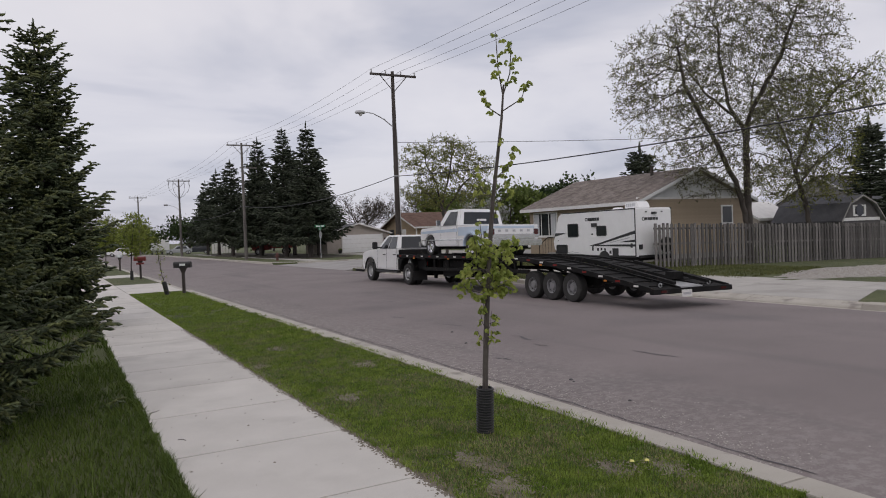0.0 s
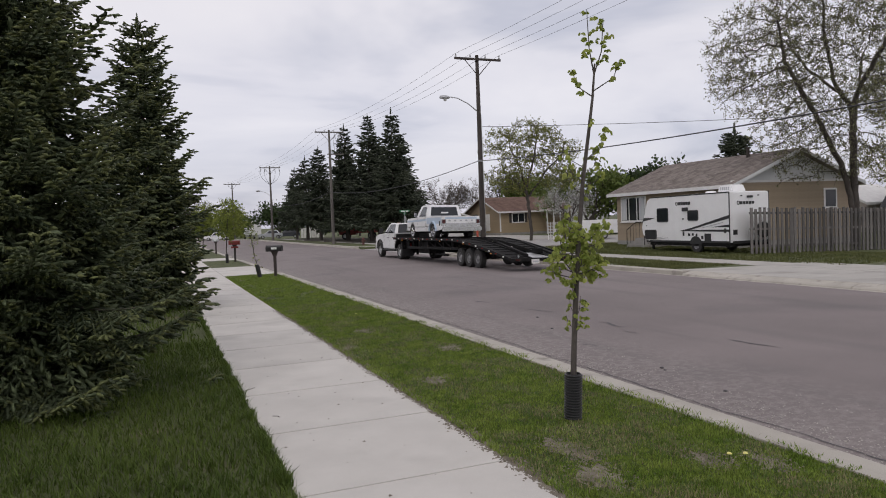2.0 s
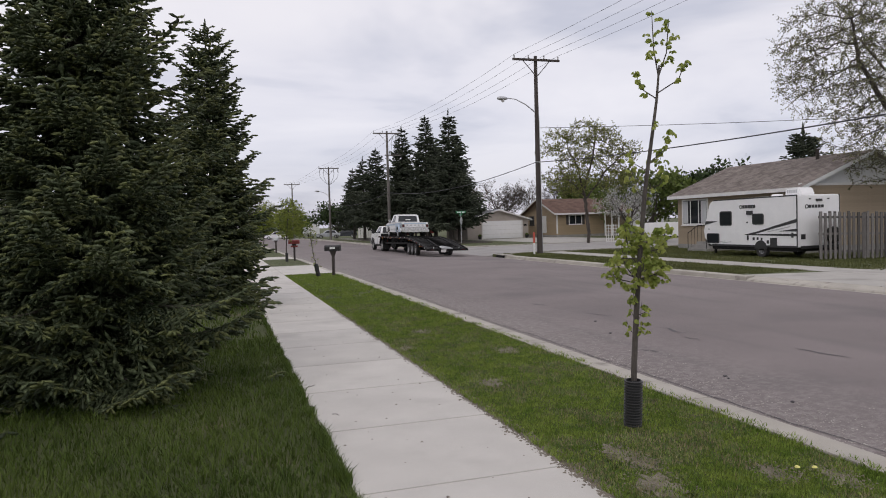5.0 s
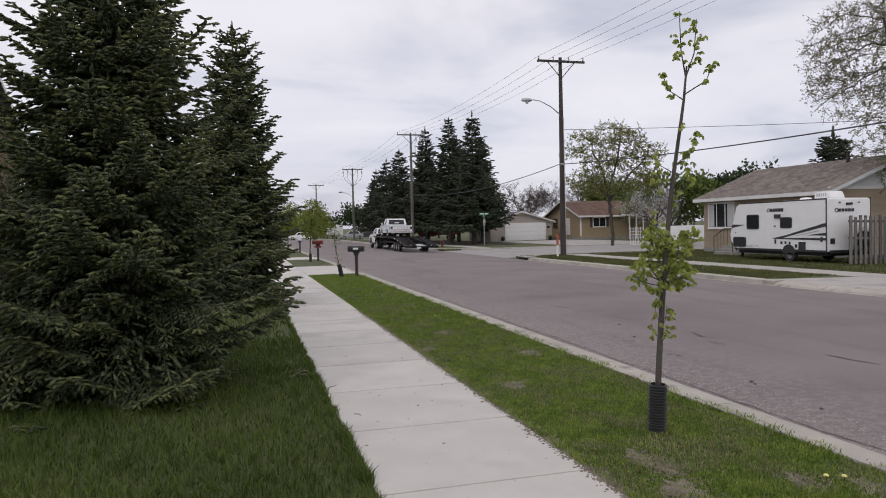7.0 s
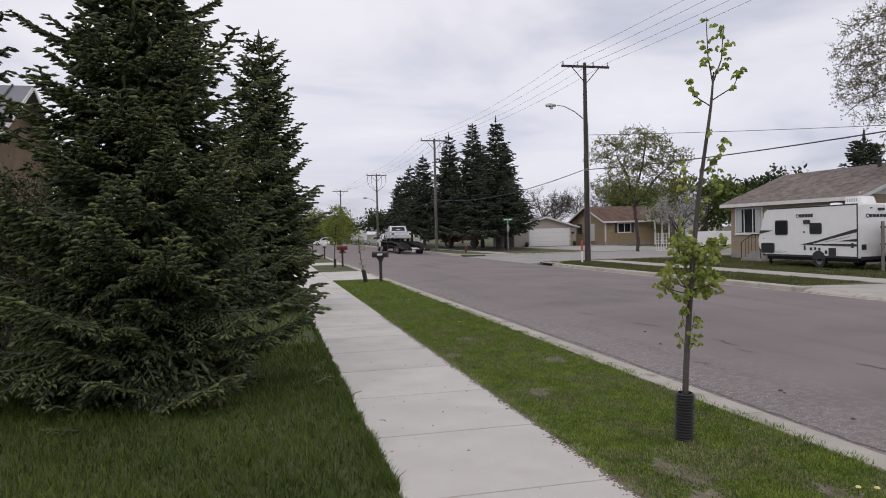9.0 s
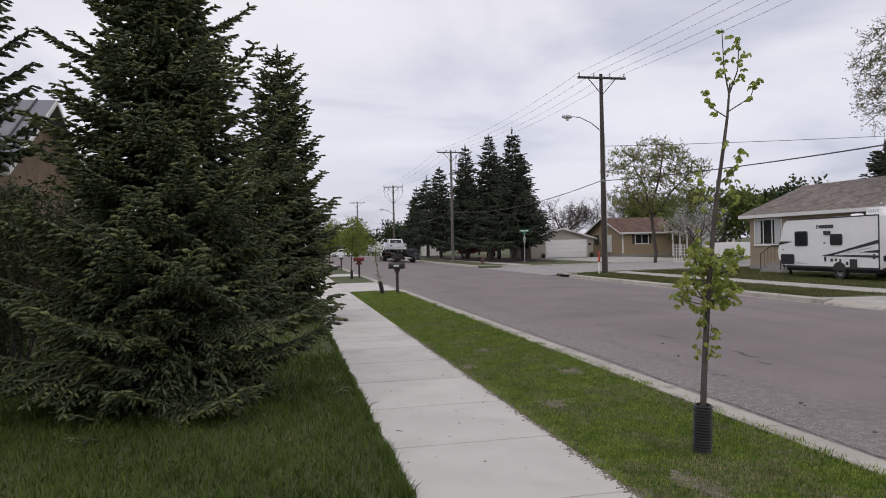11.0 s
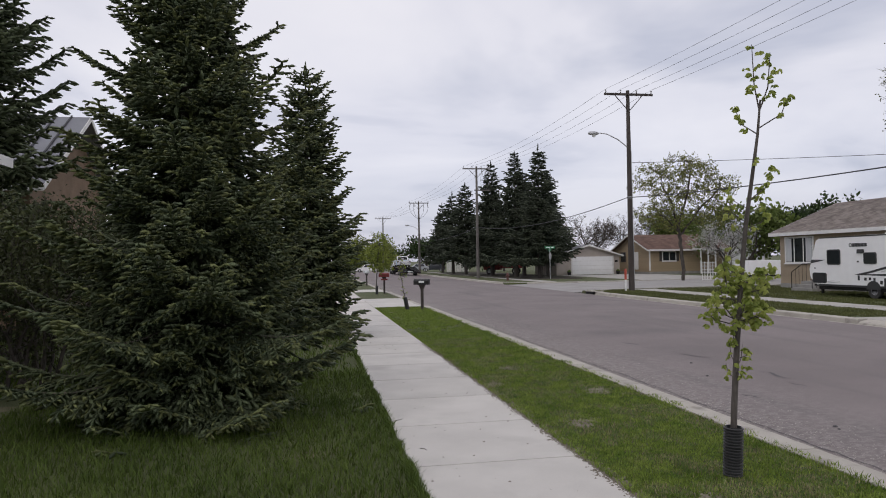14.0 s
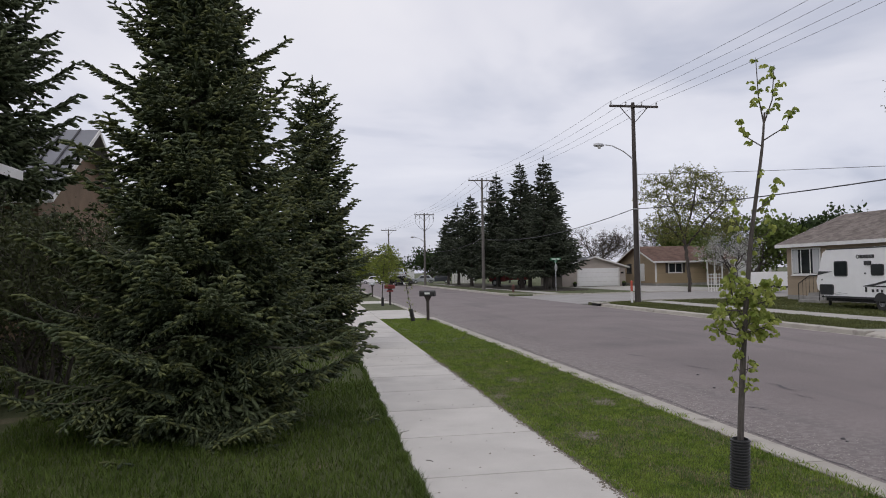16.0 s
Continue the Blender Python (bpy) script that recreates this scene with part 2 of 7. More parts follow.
def asphalt():
    """Worn grey-mauve asphalt with aggregate, long stains, patches and sealed cracks."""
    m = material("worn_asphalt", (0.170, 0.145, 0.143), (0.226, 0.193, 0.190), 0.88, 0, 0.35, 190, 0.5, (0.36, 0.64), spots=((0.145, 0.125, 0.127), 0.22, 0.56, 0.72), world_space=True, dist=0.006)
    ns, ls = m.node_tree.nodes, m.node_tree.links
    bs = ns["Principled BSDF"]
    src = bs.inputs["Base Color"].links[0].from_socket
    pos = ns.new("ShaderNodeNewGeometry").outputs["Position"]
    # light grit
    vo, vr, c1 = ns.new("ShaderNodeTexVoronoi"), ns.new("ShaderNodeMapRange"), ns.new("ShaderNodeMix")
    vo.inputs["Scale"].default_value = 75
    ls.new(pos, vo.inputs["Vector"])
    vr.inputs[1].default_value, vr.inputs[2].default_value, vr.inputs[3].default_value, vr.inputs[4].default_value = 0.05, 0.30, 0.45, 0.0
    ls.new(vo.outputs["Distance"], vr.inputs[0])
    c1.data_type = "RGBA"
    c1.inputs[7].default_value = (0.33, 0.31, 0.30, 1)
    ls.new(vr.outputs[0], c1.inputs[0])
    ls.new(src, c1.inputs[6])
    # long dark streaks down the street
    mp, ns2, r2, c2 = ns.new("ShaderNodeMapping"), ns.new("ShaderNodeTexNoise"), ns.new("ShaderNodeMapRange"), ns.new("ShaderNodeMix")
    mp.inputs["Scale"].default_value = (1.3, 0.10, 1)
    ls.new(pos, mp.inputs[0])
    ns2.inputs["Scale"].default_value, ns2.inputs["Detail"].default_value = 0.9, 5
    ls.new(mp.outputs[0], ns2.inputs["Vector"])
    r2.inputs[1].default_value, r2.inputs[2].default_value, r2.inputs[4].default_value = 0.54, 0.75, 0.5
    ls.new(ns2.outputs["Fac"], r2.inputs[0])
    c2.data_type = "RGBA"
    c2.inputs[7].default_value = (0.125, 0.112, 0.114, 1)
    ls.new(r2.outputs[0], c2.inputs[0])
    ls.new(c1.outputs[2], c2.inputs[6])
    # crumbled, gritty margin beside the near kerb
    sx, mr, mm, c4 = ns.new("ShaderNodeSeparateXYZ"), ns.new("ShaderNodeMapRange"), ns.new("ShaderNodeMath"), ns.new("ShaderNodeMix")
    ls.new(pos, sx.inputs[0])
    mr.inputs[1].default_value, mr.inputs[2].default_value, mr.inputs[3].default_value, mr.inputs[4].default_value = 3.3, 5.6, 0.9, 0.0
    ls.new(sx.outputs[0], mr.inputs[0])
    n5, r5 = ns.new("ShaderNodeTexNoise"), ns.new("ShaderNodeMapRange")
    n5.inputs["Scale"].default_value, n5.inputs["Detail"].default_value, n5.inputs["Roughness"].default_value = 9, 8, 0.8
    ls.new(pos, n5.inputs["Vector"])
    r5.inputs[1].default_value, r5.inputs[2].default_value = 0.47, 0.58
    ls.new(n5.outputs["Fac"], r5.inputs[0])
    mm.operation = "MULTIPLY"
    ls.new(mr.outputs[0], mm.inputs[0])
    ls.new(r5.outputs[0], mm.inputs[1])
    c4.data_type = "RGBA"
    c4.inputs[7].default_value = (0.30, 0.275, 0.26, 1)
    ls.new(mm.outputs[0], c4.inputs[0])
    ls.new(c2.outputs[2], c4.inputs[6])
    ls.new(c4.outputs[2], bs.inputs["Base Color"])
    return m


M_ROAD = asphalt()
M_PATCH = material("tar_patch", (0.085, 0.08, 0.085), (0.12, 0.112, 0.116), 0.85, 0, 3, 90, 0.4, world_space=True)


# ---- mesh tools ----
class Build:
    """Collects verts and faces of one mesh."""

    def __init__(self):
        self.v, self.f = [], []

    def add(self, verts, faces):
        n = len(self.v)
        self.v += [tuple(p) for p in verts]
        self.f += [tuple(n + i for i in f) for f in faces]
        return self

    def box(self, x0, x1, y0, y1, z0, z1, m=None):
        c = [Vector((x, y, z)) for z in (z0, z1) for y in (y0, y1) for x in (x0, x1)]
        if m is not None:
            c = [m @ p for p in c]
        return self.add(c, [(0, 2, 3, 1), (4, 5, 7, 6), (0, 1, 5, 4), (2, 6, 7, 3), (0, 4, 6, 2), (1, 3, 7, 5)])

    def prism(self, poly, axis, a, b):
        """A 2D polygon drawn out along an axis; the polygon's pairs are the other two axes in order."""
        n = len(poly)

        def at(p, d):
            return {"x": (d, p[0], p[1]), "y": (p[0], d, p[1]), "z": (p[0], p[1], d)}[axis]
        v = [at(p, a) for p in poly] + [at(p, b) for p in poly]
        return self.add(v, [tuple(range(n)), tuple(range(2 * n - 1, n - 1, -1))] + [(i, (i + 1) % n, n + (i + 1) % n, n + i) for i in range(n)])

    def tube(self, points, radii, n=8, caps=True):
        pts = [Vector(p) for p in points]
        if not hasattr(radii, "__len__"):
            radii = [radii] * len(pts)
        rings = []
        side = None
        for i, p in enumerate(pts):
            d = (pts[min(i + 1, len(pts) - 1)] - pts[max(i - 1, 0)]).normalized()
            if side is None:
                side = d.orthogonal().normalized()
            side = (side - d * side.dot(d)).normalized()
            up = d.cross(side)
            rings.append([p + (side * math.cos(2 * math.pi * k / n) + up * math.sin(2 * math.pi * k / n)) * radii[i] for k in range(n)])
        v = [q for r in rings for q in r]
        f = [(i * n + k, i * n + (k + 1) % n, (i + 1) * n + (k + 1) % n, (i + 1) * n + k) for i in range(len(pts) - 1) for k in range(n)]
        if caps:
            f += [tuple(range(n - 1, -1, -1)), tuple(range(len(v) - n, len(v)))]
        return self.add(v, f)

    def lathe(self, profile, centre=(0, 0, 0), axis="z", n=24):
        """Turns (radius, along) pairs round an axis."""
        v, m = [], len(profile)
        for k in range(n):
            c, s = math.cos(2 * math.pi * k / n), math.sin(2 * math.pi * k / n)
            for r, h in profile:
                p = {"z": (r * c, r * s, h), "x": (h, r * c, r * s), "y": (r * s, h, r * c)}[axis]
                v.append((p[0] + centre[0], p[1] + centre[1], p[2] + centre[2]))
        f = [(k * m + i, ((k + 1) % n) * m + i, ((k + 1) % n) * m + i + 1, k * m + i + 1) for k in range(n) for i in range(m - 1)]
        return self.add(v, f)

    def data(self, name, mat, bevel=0.0, smooth=False):
        me = bpy.data.meshes.new(name)
        me.from_pydata(self.v, [], self.f)
        bm = bmesh.new()
        bm.from_mesh(me)
        bmesh.ops.remove_doubles(bm, verts=bm.verts, dist=1e-5)
        bmesh.ops.recalc_face_normals(bm, faces=bm.faces)
        if bevel:
            es = [e for e in bm.edges if len(e.link_faces) == 2 and e.calc_face_angle(0) > 0.5]
            bmesh.ops.bevel(bm, geom=es, offset=bevel, segments=2, affect="EDGES", clamp_overlap=True)
        bm.to_mesh(me)
        bm.free()
        me.materials.append(mat)
        if smooth:
            me.polygons.foreach_set("use_smooth", [True] * len(me.polygons))
            me.set_sharp_from_angle(angle=radians(40))
        return me


def part(name, b, mat, parent=None, label="", bevel=0.0, smooth=False, at=None):
    """Links a Build, or mesh data, as one mesh object, under a thing or a part."""
    ob = new(name, b.data(name, mat, bevel, smooth) if isinstance(b, Build) else b)
    if parent is not None:
        ob.parent = parent
    if at is not None:
        ob.matrix_basis = at
    if label:
        ob["label"] = label
    return ob


def thing(name, label, category, m=None, group="", kind=""):
    ob = new(name)
    if m is not None:
        ob.matrix_basis = m
    return tagged(ob, label, category, group, kind)


def bulk(name, verts, faces, mat, parent=None, kind="", label=""):
    """One mesh from arrays of verts and equal-sized faces."""
    me = bpy.data.meshes.new(name)
    verts, faces = np.asarray(verts, np.float32), np.asarray(faces, np.int32)
    k = faces.shape[1]
    me.vertices.add(len(verts))
    me.vertices.foreach_set("co", verts.ravel())
    me.loops.add(faces.size)
    me.loops.foreach_set("vertex_index", faces.ravel())
    me.polygons.add(len(faces))
    me.polygons.foreach_set("loop_start", np.arange(0, faces.size, k, dtype=np.int32))
    me.update(calc_edges=True)
    me.validate()
    me.materials.append(mat)
    ob = new(name, me)
    if parent is not None:
        ob.parent = parent
    return tagged(ob, label, kind=kind)


def scatter(tv, tf, origin, ex, ey, ez):
    """Copies of a small template at many places, as arrays; ex, ey, ez: its axes at each."""
    tv, tf = np.asarray(tv, float), np.asarray(tf, int)
    v = origin[:, None, :] + tv[None, :, 0:1] * ex[:, None, :] + tv[None, :, 1:2] * ey[:, None, :] + tv[None, :, 2:3] * ez[:, None, :]
    f = tf[None, :, :] + (np.arange(len(origin)) * len(tv))[:, None, None]
    return v.reshape(-1, 3), f.reshape(-1, tf.shape[1])


def unit(a):
    return a / np.maximum(np.linalg.norm(a, axis=-1, keepdims=True), 1e-9)


def frames(d, rng):
    """Two axes square to each direction, turned at random."""
    r = unit(np.cross(d, unit(rng.normal(size=d.shape))))
    return r, np.cross(d, r)


def tubes(segs, n=5):
    """Tapered tubes for an array of (p0, p1, r0, r1) rows."""
    s = np.asarray(segs, float)
    p0, p1, r0, r1 = s[:, 0:3], s[:, 3:6], s[:, 6], s[:, 7]
    d = unit(p1 - p0)
    a = unit(np.cross(d, np.where(np.abs(d[:, 2:3]) > 0.9, np.array([[1.0, 0, 0]]), np.array([[0, 0, 1.0]]))))
    b = np.cross(d, a)
    ang = 2 * np.pi * np.arange(n) / n
    ring = np.cos(ang)[None, :, None] * a[:, None, :] + np.sin(ang)[None, :, None] * b[:, None, :]
    v = np.concatenate([p0[:, None, :] + ring * r0[:, None, None], p1[:, None, :] + ring * r1[:, None, None]], axis=1).reshape(-1, 3)
    k = np.arange(n)
    f = np.stack([k, (k + 1) % n, n + (k + 1) % n, n + k], axis=1)
    f = f[None] + (np.arange(len(s)) * 2 * n)[:, None, None]
    return v, f.reshape(-1, 4)


# ---- ground, road, pavements ----
SLAB = 1.65                      # side of a pavement square
KERB, ROAD0, ROAD1, FARKERB = 2.87, 3.24, 14.0, 14.37
MID, HALF = (ROAD0 + ROAD1) / 2, (ROAD1 - ROAD0) / 2
BEND, TURN_R = 118.0, 60.0       # the street bends left past here


def road_z(x):
    return -0.14 + 0.145 * (1 - ((x - MID) / HALF) ** 2)


def ease(a, b, x):
    t = min(1.0, max(0.0, (x - a) / (b - a)))
    return t * t * (3 - 2 * t)


def ground_z(x, y):
    """Lawns: level with the pavement, falling gently behind the far fence line."""
    z = -0.012
    if x > 21:
        z -= 0.024 * (x - 21) * (1 - ease(21, 27, y)) * (1 if x < 60 else 60 / x)
    if x < -1.0:
        z += 0.05 * ease(-1, -6, x)
    return z


def street(s, off):
    """A place on the street: s metres along from y = 0, off metres from the middle (right is +)."""
    if s <= BEND:
        return MID + off, s
    a = min((s - BEND) / TURN_R, 1.9)
    extra = (s - BEND) - a * TURN_R
    cx = MID - TURN_R
    return cx + (TURN_R + off) * math.cos(a) - extra * math.sin(a), BEND + (TURN_R + off) * math.sin(a) + extra * math.cos(a)


def build_ground():
    # one sheet; the road's bed and the side street's bed are sunk below it
    xs = sorted({-3000, -600, -150, -60, -30, -20, -14, -10, -7, -5, -3, -1.5, -0.83, 0, 0.84, 1.8, 2.88, 2.95, 8, 14.30, 14.36, 15.5, 17, 18.5, 21, 23, 25, 28, 31, 35, 40, 47, 60, 90, 150, 300, 600, 3000})
    ys = sorted({-3000, -600, -150, -60, -30, -15, -8, -4, 0, 4, 8, 12, 15, 17, 19, 21, 23, 26, 29, 33, 37.4, 37.5, 53.5, 53.6, 58, 65, 75, 90, 105, 117, 135, 160, 200, 300, 600, 3000})
    v, f = [], []
    for y in ys:
        for x in xs:
            z = ground_z(x, y)
            if 2.94 < x < 14.31 and y <= 117:
                z = -0.4
            if y > 117:
                z = -0.32
            if 37.45 <= y <= 53.55 and x >= 14.1:
                z = -0.4
            v.append((x, y, z))
    n = len(xs)
    f = [(j * n + i, j * n + i + 1, (j + 1) * n + i + 1, (j + 1) * n + i) for j in range(len(ys) - 1) for i in range(n - 1)]
    tagged(part("ground", Build().add(v, f), M_GRASSBASE), "mown green lawn with bare earthy patches", "lawn", kind="structure")
    # the road, crowned, and its bend
    b, offs = Build(), [HALF * k / 8 for k in range(-8, 9)]
    ss = list(range(-60, int(BEND), 6)) + [BEND + 4 * k for k in range(0, 30)]
    rows = [[(*street(s, o), road_z(MID + o)) for o in offs] for s in ss]
    m = len(offs)
    b.add([p for r in rows for p in r], [(j * m + i, j * m + i + 1, (j + 1) * m + i + 1, (j + 1) * m + i) for j in range(len(ss) - 1) for i in range(m - 1)])
    tagged(part("road", b, M_ROAD, smooth=True), "worn grey asphalt street with faint stains and grit", "road", kind="structure")
    # side street
    b = Build()
    b.prism([(14.0, -0.135), (17, -0.09), (30, -0.03), (140, 0.0), (140, -0.3), (14.0, -0.3)], "y", 38.1, 52.9)
    tagged(part("side_road", b, material("pale_side_asphalt", (0.27, 0.26, 0.25), (0.36, 0.345, 0.335), 0.9, 0, 0.6, 120, 0.3, world_space=True)), "pale worn side street meeting the main road", "road", kind="structure")


build_ground()


def sweep(path, prof):
    """Sweeps (across, up) pairs along a level path; across is to the right of the way."""
    b, rows = Build(), []
    for i, p in enumerate(path):
        q0, q1 = path[max(i - 1, 0)], path[min(i + 1, len(path) - 1)]
        d = Vector((q1[0] - q0[0], q1[1] - q0[1])).normalized()
        rows.append([(p[0] + d.y * a, p[1] - d.x * a, z) for a, z in prof])
    m = len(prof)
    b.add([q for r in rows for q in r], [(j * m + i, j * m + (i + 1) % m, (j + 1) * m + (i + 1) % m, (j + 1) * m + i) for j in range(len(path) - 1) for i in range(m)])
    b.f += [tuple(range(m)), tuple(range((len(path) - 1) * m, len(path) * m))]
    return b


def build_kerbs():
    near = thing("kerb_near", "concrete kerb with worn edges along the lawn strip", "kerb", kind="structure")
    up = [(0, 0.012), (0.31, 0.008), (0.355, -0.01), (0.37, -0.135), (0.52, -0.131), (0.52, -0.3), (0, -0.3)]
    low = [(0, 0.0), (0.31, -0.07), (0.355, -0.10), (0.37, -0.135), (0.52, -0.131), (0.52, -0.3), (0, -0.3)]
    drops = [(26.8, 34.0), (42.5, 47.0)]
    y = -24.0
    stone = {k: sweep([(0, 0.006), (0, 2.994)], p).data("kerb_stone", M_KERB, 0.006) for k, p in (("up", up), ("low", low))}
    while y < BEND - 3:
        kind = "low" if any(a - 0.5 < y + 1.5 < c + 0.5 for a, c in drops) else "up"
        part("kerb_stone", stone[kind], M_KERB, near, at=pose(KERB, y, 0))
        y += 3.0
    far = thing("kerb_far", "pale concrete kerb and gutter across the street", "kerb", kind="structure")
    y = -24.0
    while y < 33.5:
        kind = "low" if 6.0 < y + 1.5 < 15.8 else "up"
        part("kerb_stone", stone[kind], M_KERB, far, at=pose(FARKERB, y + 3.0, 0, 0, 0, 180))
        y += 3.0
    prof = [(-a, z) for a, z in up]
    arc1 = [(FARKERB, 33.0)] + [(FARKERB + 4.5 - 4.5 * math.cos(a), 33.6 + 4.5 * math.sin(a)) for a in [k * math.pi / 16 for k in range(9)]] + [(70, 38.1)]
    part("kerb_corner", sweep(arc1, prof), M_KERB, far)
    arc2 = [(70, 52.9)] + [(FARKERB + 4.5 - 4.5 * math.cos(a), 57.4 - 4.5 * math.sin(a)) for a in [k * math.pi / 16 for k in range(8, -1, -1)]] + [(FARKERB, 60.0)]
    part("kerb_corner", sweep(arc2, prof), M_KERB, far)
    y = 60.0
    while y < BEND - 3:
        part("kerb_stone", stone["up"], M_KERB, far, at=pose(FARKERB, y + 3.0, 0, 0, 0, 180))
        y += 3.0
    for name, off, sgn in (("kerb_bend_near", -HALF - 0.19, 1), ("kerb_bend_far", HALF + 0.19, -1)):
        path = [street(BEND - 1 + 3 * k, off) for k in range(40)]
        tagged(part(name, sweep(path, [(sgn * a, z) for a, z in up]), M_KERB), "concrete kerb round the bend of the street", "kerb", kind="structure")
    drain = thing("storm_drain", "dark storm drain inlet set in the far kerb", "drain")
    part("inlet", Build().box(-0.05, 0.06, -0.55, 0.55, -0.12, 0.0), M_BLACK, drain)
    part("cover_slab", Build().box(-0.02, 0.5, -0.75, 0.75, 0.012, 0.05), M_KERB, drain, bevel=0.01)
    drain.matrix_basis = pose(FARKERB - 0.41, 35.2, 0.0)


build_kerbs()


def build_pavements():
    near = thing("pavement_near", "pale concrete pavement of square slabs with grass creeping over its edges", "pavement", kind="structure")
    h = SLAB / 2
    slab = Build().box(-h, h, -h + 0.006, h - 0.006, -0.1, 0.004).data("slab", M_CONC, 0.007)
    y = 5.0 - SLAB / 2 - 16 * SLAB
    while y < BEND - 4:
        part("slab", slab, M_CONC, near, at=pose(0.0, y, 0.0))
        y += SLAB
    far = thing("pavement_far", "narrow pale concrete pavement across the street", "pavement", kind="structure")
    slab2 = Build().box(-0.75, 0.75, -0.74, 0.74, -0.1, 0.006).data("slab", M_CONC_OLD, 0.007)
    for y0, y1 in ((-12, 37), (55, 114)):
        y = y0
        while y < y1:
            part("slab", slab2, M_CONC, far, at=pose(18.0, y, 0.0))
            y += 1.5
    d1 = thing("driveway_near", "pale concrete driveway crossing to the kerb", "driveway", kind="structure")
    for a, c in ((26.9, 30.4), (30.42, 33.9), (42.7, 46.6)):
        part("slab", Build().prism([(-16, 0.05), (-7, 0.035), (-0.83, 0.004), (-0.83, -0.1), (-16, -0.1)], "y", a, c), M_CONC, d1)
        part("slab", Build().prism([(0.832, 0.004), (1.9, 0.004), (KERB - 0.004, 0.0), (KERB - 0.004, -0.1), (0.832, -0.1)], "y", a, c), M_CONC, d1)
    d2 = thing("driveway_far", "wide pale concrete driveway apron across the street", "driveway", kind="structure")
    for (a0, a1), (c0, c1) in (((6.3, 10.6), (7.5, 11.0)), ((10.62, 15.6), (11.02, 14.9))):
        k0, k1, z = FARKERB + 0.004, 17.24, -0.1
        part("slab", Build().add([(k0, a0, 0.002), (k1, c0, 0.004), (k1, c1, 0.004), (k0, a1, 0.002), (k0, a0, z), (k1, c0, z), (k1, c1, z), (k0, a1, z)], [(0, 1, 2, 3), (4, 5, 6, 7), (0, 1, 5, 4), (1, 2, 6, 5), (2, 3, 7, 6), (3, 0, 4, 7)]), M_CONC_OLD, d2)
        part("slab", Build().box(18.756, 19.4, c0 + 0.6, c1, -0.1, 0.003), M_CONC_OLD, d2)
    pad = thing("gravel_pad", "patch of pale gravel in the lawn beside the driveway", "gravel", kind="structure")
    rng = np.random.default_rng(5)
    ring = [(23.9 + (4.3 + rng.uniform(-0.6, 0.6)) * math.cos(a), 11.5 + (1.9 + rng.uniform(-0.4, 0.4)) * math.sin(a)) for a in np.linspace(0, 2 * math.pi, 28, endpoint=False)]
    part("gravel_bed", Build().prism([(x, y) for x, y in ring], "z", -0.16, 0.0), M_GRAVEL, pad)
    st = rng.random((1500, 2))
    lumps = [(23.9 + 4.2 * math.sqrt(a) * math.cos(6.2832 * c), 11.5 + 1.9 * math.sqrt(a) * math.sin(6.2832 * c)) for a, c in st]
    tv = np.array([(1, 0, 0), (-0.5, 0.8, 0), (-0.5, -0.8, 0), (0, 0, 0.8)])
    size, turn = rng.uniform(0.02, 0.06, (1500, 1)), rng.uniform(0, 6.28, 1500)
    ex, ey = np.stack([np.cos(turn), np.sin(turn), 0 * turn], axis=1) * size, np.stack([-np.sin(turn), np.cos(turn), 0 * turn], axis=1) * size
    bulk("gravel_stones", *scatter(tv, np.array([(0, 1, 3), (1, 2, 3), (2, 0, 3)]), np.array([(a, c, 0.0) for a, c in lumps]), ex, ey, np.array([[0, 0, 1.0]]) * size), M_GRAVEL, pad, "stuff")
    d3 = thing("driveway_garage", "pale concrete driveway up to the garage", "driveway", kind="structure")
    part("slab", Build().box(26.2, 36.5, 53.2, 74.0, -0.1, 0.004), M_CONC_OLD, d3)


build_pavements()


# ---- vehicles ----
def wheel(parent, x, y, r, w, side, rimr=0.57, rim_mat=M_RIM, dish=0.02):
    """A wheel at (x, y), its outer face to the given side (-1 or 1); the tyre and rim turn together."""
    hub = new("wheel")
    hub.parent = parent
    hub.matrix_basis = pose(x, y, r)
    h = w / 2
    part("tyre", Build().lathe([(r * rimr, -h * 0.85), (r * 0.80, -h), (r * 0.95, -h * 0.92), (r, -h * 0.62), (r * 0.985, -h * 0.35), (r, -h * 0.1), (r, h * 0.1), (r * 0.985, h * 0.35), (r, h * 0.62), (r * 0.95, h * 0.92), (r * 0.80, h), (r * rimr, h * 0.85)], axis="x", n=28), M_TYRE, hub, smooth=True)
    s = side
    b = Build().lathe([(r * rimr * 1.01, s * h * 0.85), (r * rimr * 0.92, s * h * 0.80), (r * rimr * 0.86, s * h * (0.35 - dish)), (r * 0.30, s * h * 0.30), (r * 0.24, s * h * 0.75), (0.001, s * h * 0.80)], axis="x", n=28)
    b.lathe([(r * rimr * 1.01, -s * h * 0.85), (0.001, -s * h * 0.5)], axis="x", n=28)
    rim = part("rim", b, rim_mat, hub, smooth=True)
    for k in range(8):
        a = k * math.pi / 4
        part("hole", Build().lathe([(0.001, s * h * 0.36), (r * 0.075, s * h * 0.36), (r * 0.075, s * h * 0.2)], (0, r * 0.45 * math.cos(a), r * 0.45 * math.sin(a)), "x", 8), M_BLACK, rim)
    return hub


def arch(yc, r, z, n=9):
    """Points of a wheel arch's half circle from rear to front."""
    return [(yc - r * math.cos(math.pi * k / n), z + r * 0.92 * math.sin(math.pi * k / n)) for k in range(n + 1)]


